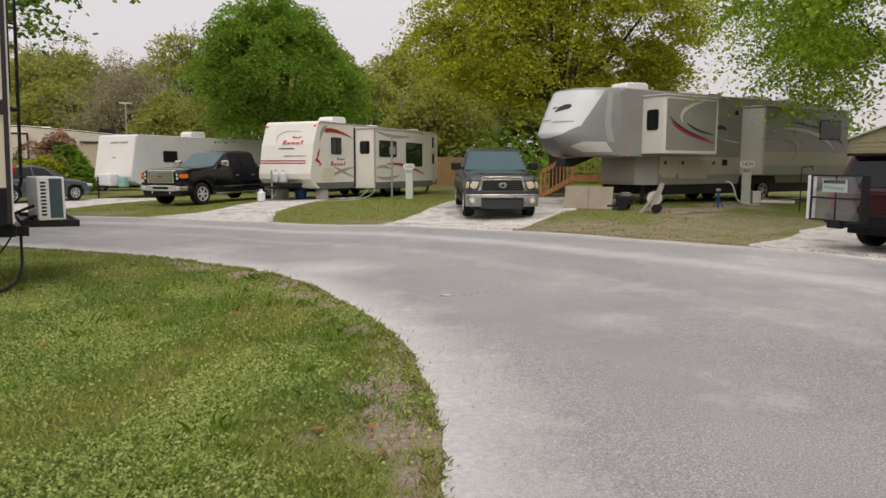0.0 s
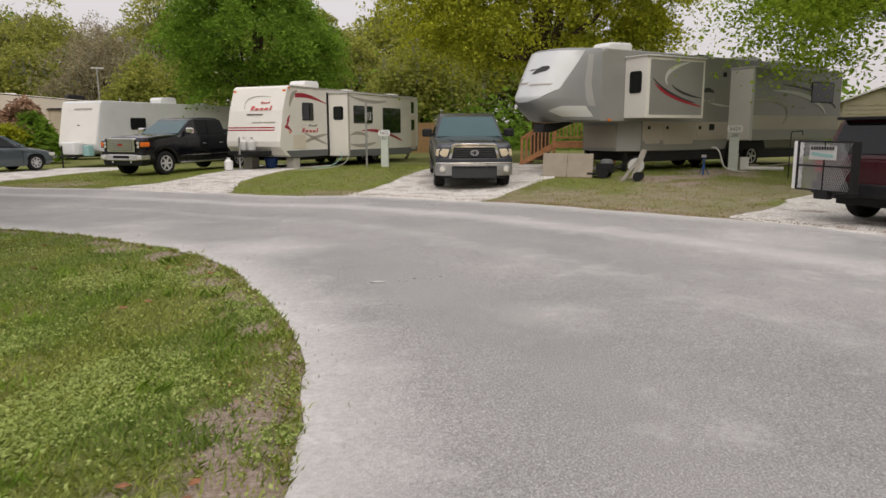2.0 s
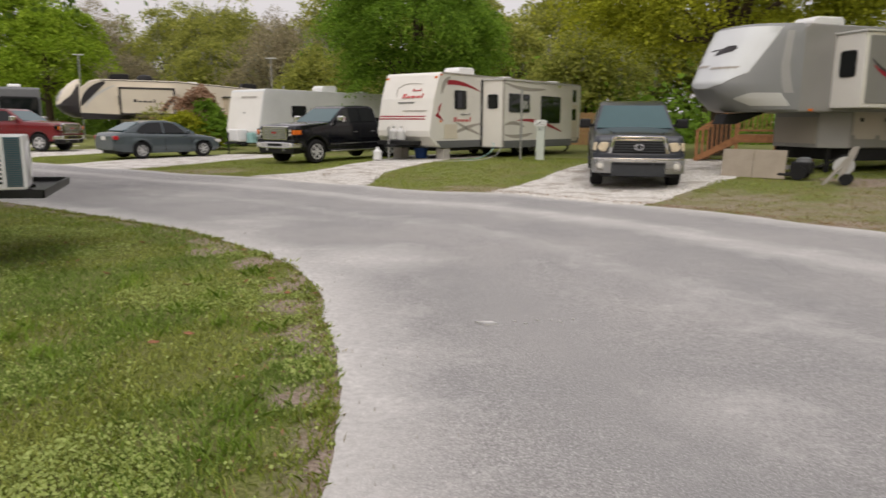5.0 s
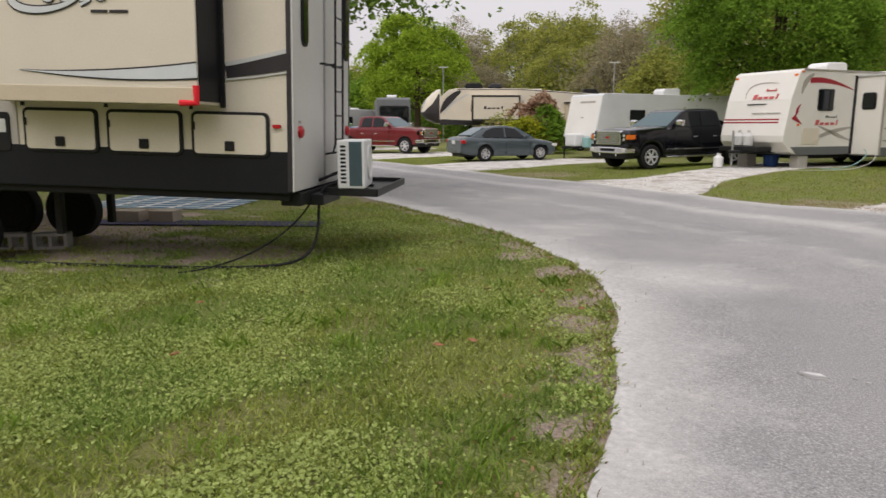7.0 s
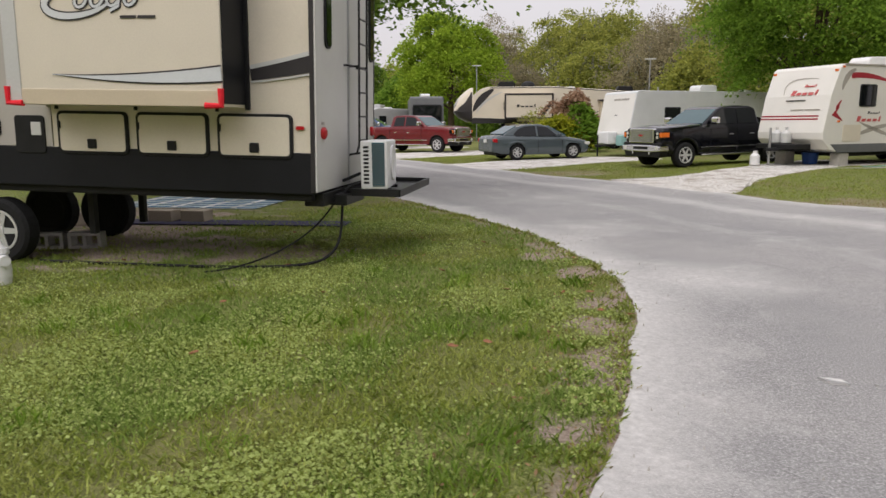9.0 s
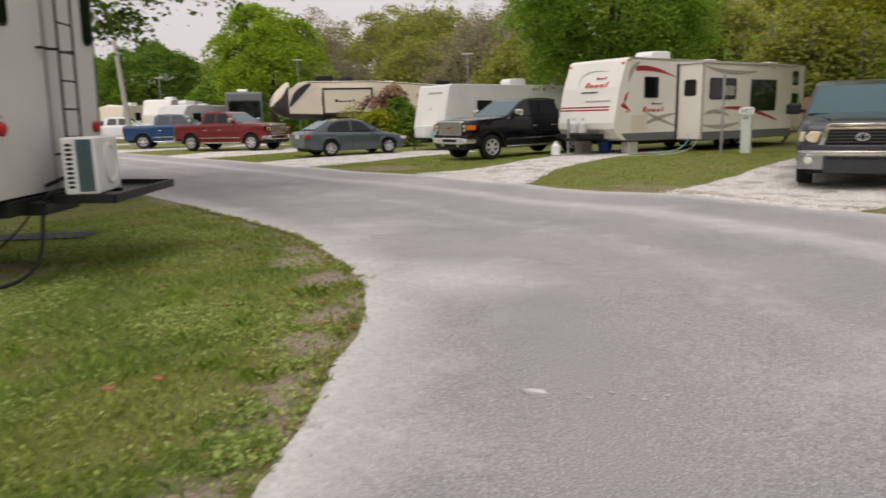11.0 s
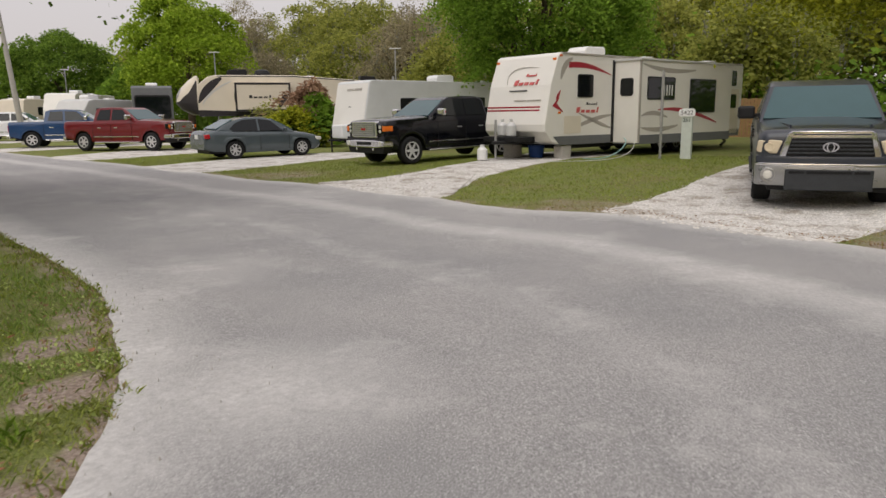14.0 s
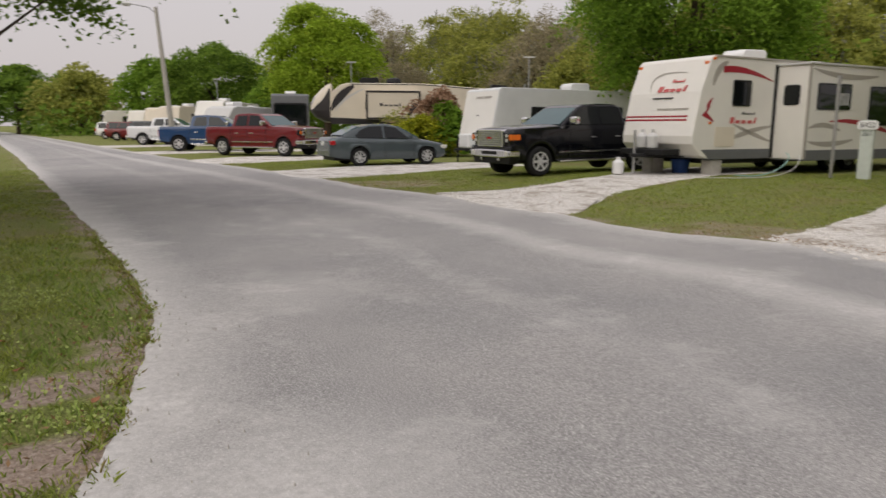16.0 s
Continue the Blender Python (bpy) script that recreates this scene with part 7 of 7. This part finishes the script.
tree(4.2, 31.8, 13.5, 7.0, 2.2, M_LEAF_OAK, "broad oak with yellow-green spring leaves behind a pickup", 11, 560, 290, 0.088, 0.5, 0.36, limbs=18, hollow=0.55)
tree(-10.2, 38.0, 11.2, 5.1, 1.8, M_LEAF_GREEN, "full green shade tree behind a cream trailer", 23, 400, 260, 0.09, 0.42, 0.25, limbs=14, hollow=0.6)
tree(14.0, 19.8, 11.0, 7.1, 2.1, M_LEAF_NEAR, "bright green oak reaching over the grey trailer", 37, 620, 300, 0.07, 0.42, 0.3, limbs=16, hollow=0.55)
tree(-14.0, 11.2, 10.5, 6.3, 2.4, M_LEAF_DARK, "leafy oak standing beyond the near trailer", 41, 560, 200, 0.08, 0.36, 0.2, limbs=16, hollow=0.45, twigs=40)
tree(-45.0, 50.0, 12.0, 5.0, 2.0, M_LEAF_NEAR, "round bright green tree behind the campers", 53, 260, 190, 0.15, 0.6, 0.3, hollow=0.72)
tree(-72.0, 58.0, 11.6, 6.0, 1.8, M_LEAF_DARK, "round dark green tree behind the campers", 61, 220, 170, 0.18, 0.7, 0.3, hollow=0.72)
tree(-58.0, 57.0, 8.0, 4.5, 1.2, M_LEAF_GREEN, "low green tree behind the campers", 67, 130, 100, 0.25, 0.6, 0.2)
tree(-88.0, 60.0, 11.0, 6.0, 2.0, M_LEAF_GREEN, "green tree at the end of the lane", 71, 130, 90, 0.3, 0.75, 0.25)
tree(-108.0, 59.0, 11.0, 6.0, 0.3, M_LEAF_WOOD, "hazy tall tree at the end of the lane", 73, 120, 90, 0.35, 0.9, 0.3, hollow=0.4)
tree(-128.0, 58.0, 12.0, 8.0, 1.5, M_LEAF_DARK, "hazy dark tree at the end of the lane", 79, 110, 90, 0.4, 0.9, 0.3)
tree(-100.0, 22.0, 15.0, 8.0, 2.0, M_LEAF_DARK, "dark tree beyond the lawn", 83, 120, 90, 0.4, 0.9, 0.3)

# woodland behind the park: moss-hung trees of several heights
WOODS = [(-66, 74, 15, 7, "w"), (-57, 70, 16.5, 7, "b"), (-49, 73, 17.5, 7, "w"), (-41, 69, 17, 7.5, "w"), (-34, 72, 16, 6.5, "b"), (-27, 68, 17, 7, "w"), (-20, 71, 16.5, 6.5, "w"),
         (-36, 60, 10, 5, "w"), (-28, 57, 11, 5, "b"), (-13, 66, 15, 6.5, "w"), (-5, 62, 14.5, 6, "w"), (2, 64, 14, 6, "w"), (10, 68, 14, 6.5, "w"),
         (-22, 54, 8.5, 4.0, "w"), (-2, 50, 8.5, 4, "w"), (-76, 72, 13, 6, "w"), (-47, 62, 9, 4.5, "b"), (-62, 78, 16, 7, "w"), (-45, 80, 17, 7.5, "w"), (-31, 78, 17, 7, "w"), (-16, 77, 16, 7, "w"), (-3, 74, 15, 7, "w"), (6, 58, 12, 5.5, "w"), (-9, 56, 11, 5, "w")]
for i, (x, y, h, r, k) in enumerate(WOODS):
    mat, text, moss = {"w": (M_LEAF_WOOD, "tall woodland oak hung with grey moss", 26), "b": (M_LEAF_BROWN, "half-bare brownish woodland tree with moss", 20),
                       "g": (M_LEAF_GREEN, "young green tree at the edge of the wood", 0), "d": (M_LEAF_DARK, "dark green woodland tree", 0)}[k]
    tree(x, y, h * 0.87, r * 0.95, 2.5, mat, text, 200 + i, 130, 150, 0.17 if k != "b" else 0.11, 0.66, 0.3, "woodland trees", moss, limbs=16, hollow=0.4, twigs=40 if k == "b" else 16)
# unseen trees added behind the walk to darken reflections; last four close the lane
for i, (x, y, h, r) in enumerate([(-30, -22, 13, 7), (-16, -28, 14, 7.5), (-2, -30, 13, 7), (12, -27, 14, 7.5), (24, -20, 13, 7), (32, -6, 13, 7), (36, 8, 12, 7), (-42, -14, 13, 7), (-54, -2, 13, 7), (-150, 50, 12, 8), (-150, 76, 12, 8), (-188, 66, 13, 9), (-192, 86, 13, 9)]):
    tree(x, y, h, r, 0.8, M_LEAF_DARK, "dark green tree added to close the park around the lane", 400 + i, 110, 80, 0.42, 0.9, 0.3, "closing trees")
# low growth closing the foot of the wood
rng = np.random.default_rng(5)
low = np.stack([rng.uniform(-85, 50, 26000), rng.uniform(62, 76, 26000), np.abs(rng.normal(0, 2.4, 26000))], 1)
tagged(quads("undergrowth", low, 0.42, M_LEAF_DARK, None, 6), "dark green undergrowth at the foot of the wood", "undergrowth", kind="stuff")
low = np.stack([rng.uniform(-14, 24, 9000), rng.uniform(46, 54, 9000), np.abs(rng.normal(0, 2.0, 9000))], 1)
tagged(quads("undergrowth", low, 0.26, M_LEAF_GREEN, None, 8), "green undergrowth behind the fence", "undergrowth", kind="stuff")
low = np.stack([rng.uniform(-150, -95, 9000), rng.uniform(14, 74, 9000), np.abs(rng.normal(0, 2.2, 9000))], 1)
low = low[~inside(ROAD_RING, low[:, 0], low[:, 1])]
tagged(quads("undergrowth", low, 0.5, M_LEAF_DARK, None, 7), "dark green hedge growth at the end of the lane", "undergrowth", kind="stuff")


def shrub(x, y, radius, high, mat, label, seed, n=60, per=70, leaf=0.11, spread=0.2, tall=False):
    rng = np.random.default_rng(seed)
    t = thing("shrub", pose(x, y, float(rise(x, y)) - 0.02), label, "shrub")
    pts, heads = crown_points(rng, radius, high, 0.15, n, per, spread)
    bm = bmesh.new()
    for h in heads[:14]:
        tube(bm, [(h[0] * 0.15, h[1] * 0.15, 0), tuple(np.array(h) * 0.95)], [0.03, 0.01], 5)
    part("stems", bm, M_BARK, t)
    quads("foliage", pts, leaf, mat, t, seed, 3.2 if tall else 1.7)
    return t


shrub(-21.0, 34.6, 1.5, 3.3, M_BUSHR, "tall rusty tan shrub with long leaves", 301, 45, 60, 0.11, 0.25, True)
shrub(-20.2, 34.2, 1.0, 2.6, M_LEAF_GREEN, "green broad-leaved shrub between two trailers", 305, 40, 60, 0.16, 0.25, True)
shrub(-20.7, 33.0, 1.5, 2.0, M_BUSHY, "bright yellow-green rounded shrub between two trailers", 302, 80, 80, 0.1, 0.22)
shrub(-23.0, 34.2, 1.2, 2.3, M_LEAF_WOOD, "thin twiggy shrub beside a cream trailer", 303, 40, 30, 0.09, 0.3)

# ---- grass ----
def blades(name, x, y, height, width, mat, seed, label, lean=0.5):
    """Bent grass blades, each of two joined faces, as one stand of grass."""
    rng = np.random.default_rng(seed)
    n = len(x)
    z = rise(x, y)
    a = rng.uniform(0, 2 * np.pi, n)
    side = np.stack([np.cos(a), np.sin(a), np.zeros(n)], 1)
    b = rng.uniform(0, 2 * np.pi, n)
    tip = np.stack([np.cos(b), np.sin(b), np.zeros(n)], 1) * (height * lean * rng.uniform(0.3, 1.6, n))[:, None]
    root = np.stack([x, y, z - 0.004], 1)
    h = height * rng.uniform(0.5, 1.3, n)
    w = (width * rng.uniform(0.6, 1.4, n))[:, None]
    mid = root + tip * 0.35 + np.stack([np.zeros(n), np.zeros(n), h * 0.65], 1)
    top = root + tip + np.stack([np.zeros(n), np.zeros(n), h], 1)
    co = np.stack([root - side * w / 2, root + side * w / 2, mid + side * w * 0.4, top, mid - side * w * 0.4], 1).reshape(-1, 3).astype(np.float32)
    me = bpy.data.meshes.new(name)
    me.vertices.add(5 * n)
    me.vertices.foreach_set("co", co.ravel())
    me.loops.add(5 * n)
    me.loops.foreach_set("vertex_index", np.arange(5 * n, dtype=np.int32))
    me.polygons.add(n)
    me.polygons.foreach_set("loop_start", np.arange(0, 5 * n, 5, dtype=np.int32))
    me.update(calc_edges=True)
    me.materials.append(mat)
    return tagged(new(name, me), label, "grass", kind="stuff")


def sow(n, x0, x1, y0, y1, seed, fade=None, keep_wear=1.0):
    rng = np.random.default_rng(seed)
    x, y = rng.uniform(x0, x1, n), rng.uniform(y0, y1, n)
    ok = ~inside(ROAD_RING, x, y)
    x, y = x[ok], y[ok]
    near = np.minimum(edge_distance(inner, x, y), edge_distance(outer, x, y))
    chance = 0.35 + 0.75 * patchy(x, y, 0.7, 4)
    bare = patchy(x, y, 1.1, 9)
    wear = lawn_wear(x, y)
    chance *= np.where((wear > 0.1) & (bare * 0.7 + wear * 0.8 > 0.68), 0.24, 1.0)
    if fade:
        chance *= fade(x, y)
    for ring in DRIVES:
        chance[inside(np.array(ring, float), x, y)] *= 0.02
    ok = rng.random(len(x)) < chance
    return x[ok], y[ok]


def nearness(x, y):
    d = np.hypot(x - 0.6, y - 2.6)
    return np.clip((3.8 / np.maximum(d, 1.5)) ** 1.3, 0.08, 1)


x, y = sow(430000, -9.5, 0.2, 0.8, 13.5, 21, nearness)
pale = patchy(x, y, 0.35, 61) + 0.35 * (np.random.default_rng(62).random(len(x)) - 0.5)
M_PALEBLADE = leafy("yellow_green_blades", (0.17, 0.21, 0.04), (0.50, 0.54, 0.15), 0.4)
M_DEEPBLADE = leafy("deep_green_blades", (0.115, 0.18, 0.034), (0.35, 0.47, 0.11), 0.45)
ok = pale > 0.62
blades("lawn_grass", x[ok], y[ok], 0.045, 0.009, M_PALEBLADE, 22, "yellow-green patches of lawn grass beside the lane", 0.9)
ok = (pale <= 0.62) & (pale > 0.4)
blades("lawn_grass", x[ok], y[ok], 0.045, 0.009, M_BLADE, 63, "short fresh green lawn grass beside the lane", 0.9)
ok = pale <= 0.4
blades("lawn_grass", x[ok], y[ok], 0.055, 0.009, M_DEEPBLADE, 64, "deep green long-bladed patches of lawn grass", 0.8)
x, y = sow(70000, -9.5, 0.2, -9, 0.8, 121, lambda x, y: np.clip(2.2 / np.hypot(x - 0.6, y - 2.6), 0.1, 1))
blades("lawn_grass", x, y, 0.045, 0.013, M_BLADE, 122, "short green lawn grass behind the start of the walk", 0.9)
x, y = sow(90000, 7, 14, -9, 13, 123, lambda x, y: np.full_like(x, 0.5))
blades("lawn_grass", x, y, 0.045, 0.014, M_BLADE, 124, "short green lawn grass on the outer side of the lane", 0.9)
x, y = sow(90000, -40, -5, 4, 30, 23, lambda x, y: np.clip(9 / np.hypot(x - 0.6, y - 5), 0.12, 1))
blades("lawn_grass", x, y, 0.045, 0.014, M_BLADE, 24, "mown green lawn grass beyond the near trailer", 0.8)
x, y = sow(260000, -24, 12, 12.5, 29, 25)
dryness = np.zeros_like(x)
for cx, cy, r in DRY:
    dryness = np.maximum(dryness, np.clip(1.5 - np.hypot(x - cx, y - cy) / r, 0, 0.8))
dryness = np.maximum(dryness, 0.7 * np.clip(1 - edge_distance(outer, x, y) / 0.5, 0, 1))
dry = np.random.default_rng(3).random(len(x)) < dryness + 0.1
blades("lawn_grass", x[~dry], y[~dry], 0.035, 0.012, M_BLADE, 26, "mown green grass between the shell drives", 0.8)
blades("dry_grass", x[dry], y[dry], 0.03, 0.012, M_DRYBLADE, 27, "dry tan grass along the lane and drives", 0.9)
# ragged fringe of grass creeping over the edge of the lane
rng = np.random.default_rng(29)
ex, ey = [], []
seg = np.hypot(*np.diff(inner, axis=0).T)
run = np.concatenate([[0], np.cumsum(seg)])
for s in np.arange(0, run[-1], 0.045):
    px, py = np.interp(s, run, inner[:, 0]), np.interp(s, run, inner[:, 1])
    if not (-9 < px < 4 and 0.5 < py < 14) or rng.random() < 0.35:
        continue
    k = int(rng.integers(4, 26))
    cx, cy = px - 0.05 + rng.normal(0, 0.035), py - 0.03 + rng.normal(0, 0.035)
    ex.append(cx + rng.normal(0, 0.028, k))
    ey.append(cy + rng.normal(0, 0.035, k))
ex, ey = np.concatenate(ex), np.concatenate(ey)
tan = rng.random(len(ex)) < 0.45
blades("edge_grass", ex[~tan], ey[~tan], 0.05, 0.009, M_BLADE, 34, "ragged green grass creeping over the lane edge", 1.0)
blades("edge_dry_grass", ex[tan], ey[tan], 0.04, 0.009, M_DRYBLADE, 35, "ragged dry grass along the lane edge", 1.0)
# taller tufts and clover heads
rng = np.random.default_rng(31)
tx, ty = [], []
for _ in range(60):
    cx, cy = rng.uniform(-6, -0.2), rng.uniform(1.5, 8.5)
    if not inside(ROAD_RING, np.array([cx]), np.array([cy]))[0]:
        k = rng.integers(25, 60)
        tx.append(cx + rng.normal(0, 0.07, k))
        ty.append(cy + rng.normal(0, 0.07, k))
blades("grass_tufts", np.concatenate(tx), np.concatenate(ty), 0.10, 0.009, leafy("tuft_blades", (0.11, 0.2, 0.02), (0.32, 0.46, 0.07), 0.4), 32, "taller fresh tufts of grass in the lawn", 0.8)
x, y = sow(420000, -7.5, 0.0, 1.0, 10.5, 33, lambda x, y: nearness(x, y) * np.clip((patchy(x, y, 0.45, 51) - 0.38) * 4, 0.08, 1))
pts = np.stack([x, y, np.full(len(x), 0.028)], 1)
cl = tagged(quads("clover", pts, 0.019, M_CLOVER, None, 34, 1.1), "small round clover leaves among the lawn grass", "clover", kind="stuff")

# fallen leaves on the lawn
for k in range(46):
    cx, cy = rng.uniform(-7.5, -0.3), rng.uniform(2.2, 10.5)
    if inside(ROAD_RING, np.array([cx]), np.array([cy]))[0]:
        continue
    bm = bmesh.new()
    s = rng.uniform(0.02, 0.042)
    vs = [bm.verts.new(v) for v in ((-s, 0, 0.0), (-s * 0.3, s * 0.55, 0.012), (s * 0.7, s * 0.4, 0.004), (s * 1.2, 0, 0.016), (s * 0.6, -s * 0.45, 0.008), (-s * 0.4, -s * 0.5, 0.002))]
    bm.faces.new(vs)
    ex = bmesh.ops.extrude_face_region(bm, geom=bm.faces[:])
    for v in ex["geom"]:
        if isinstance(v, bmesh.types.BMVert):
            v.co.z += 0.002
    ob = part("fallen_leaf", bm, M_DEADLEAF)
    ob.matrix_world = pose(cx, cy, 0.034, rng.uniform(-20, 20), rng.uniform(-20, 20), rng.uniform(0, 360))
    tagged(ob, "curled orange-brown dead leaf lying on the grass", "leaf", "fallen leaves")

# brown leaf litter along the edges of lane and drives
rng = np.random.default_rng(91)
k = rng.integers(120, 250, 2600)
base = outer[k % len(outer)] + rng.normal(0, 0.14, (2600, 2)) + np.array([0.02, 0.16])
extra = np.stack([rng.uniform(-8.2, -6.0, 160), rng.uniform(18.9, 22, 160)], 1)
ins = inner[rng.integers(60, 200, 700)] + rng.normal(0, 0.2, (700, 2)) - np.array([0.3, 0.2])
pl = np.concatenate([base, extra, ins])
pl = pl[~inside(ROAD_RING, pl[:, 0], pl[:, 1])]
pts = np.stack([pl[:, 0], pl[:, 1], rise(pl[:, 0], pl[:, 1]) + 0.028], 1)
tagged(quads("leaf_litter", pts, 0.014, leafy("brown_litter", (0.14, 0.085, 0.045), (0.36, 0.23, 0.12), 0.1), None, 92, 2.2), "brown dead leaf litter along the lane edge", "leaf litter", kind="stuff")

# loose stones on the lane and along its edges
rng = np.random.default_rng(77)
sx, sy = rng.uniform(-6, 4, 2600), rng.uniform(2, 12, 2600)
ok = inside(ROAD_RING, sx, sy) & (rng.random(2600) < np.where(edge_distance(inner, sx, sy) < 0.6, 0.5, 0.12))
bm = bmesh.new()
for a, b in zip(sx[ok], sy[ok]):
    s = rng.uniform(0.002, 0.006)
    top = bm.verts.new((a, b, 0.034 + s))
    base = [bm.verts.new((a + s * 1.3 * math.cos(q + rng.uniform(-0.3, 0.3)), b + s * 1.3 * math.sin(q), 0.012)) for q in (0, 1.3, 2.5, 3.8, 5.0)]
    for i in range(5):
        bm.faces.new((base[i], base[(i + 1) % 5], top))
tagged(part("road_grit", bm, M_CONC), "pale grit and small stones on the lane", "gravel", kind="stuff")

# loose pale shell stones on the two drives nearest the lane
rng = np.random.default_rng(78)
M_SHELL = material("shell_stone", (0.54, 0.51, 0.47), 0.9, vary=0.2, scale=12, island=0.25)
for ring, count in ((DRIVES[1], 9000), (DRIVES[0], 4500)):
    corner, far = np.array(ring).min(0), np.array(ring).max(0)
    p = rng.uniform(corner, far, (count, 2))
    p = p[inside(np.array(ring, float), p[:, 0], p[:, 1]) & (p[:, 1] < 23)]
    s = rng.uniform(0.012, 0.035, len(p))
    z = rise(p[:, 0], p[:, 1]) + 0.012
    a = rng.uniform(0, 6.28, len(p))
    verts = [np.stack([p[:, 0], p[:, 1], z + s * 0.75], 1)]
    for k in range(5):
        q = a + 1.257 * k + rng.uniform(-0.3, 0.3, len(p))
        verts.append(np.stack([p[:, 0] + s * np.cos(q), p[:, 1] + s * np.sin(q) * 0.8, z], 1))
    me = bpy.data.meshes.new("shell_stones")
    me.from_pydata(np.stack(verts, 1).reshape(-1, 3).tolist(), [], [(6 * i, 6 * i + 1 + k, 6 * i + 1 + (k + 1) % 5) for i in range(len(p)) for k in range(5)])
    me.materials.append(M_SHELL)
    tagged(new("shell_stones", me), "loose pale crushed shell stones on a driveway", "gravel", kind="stuff")
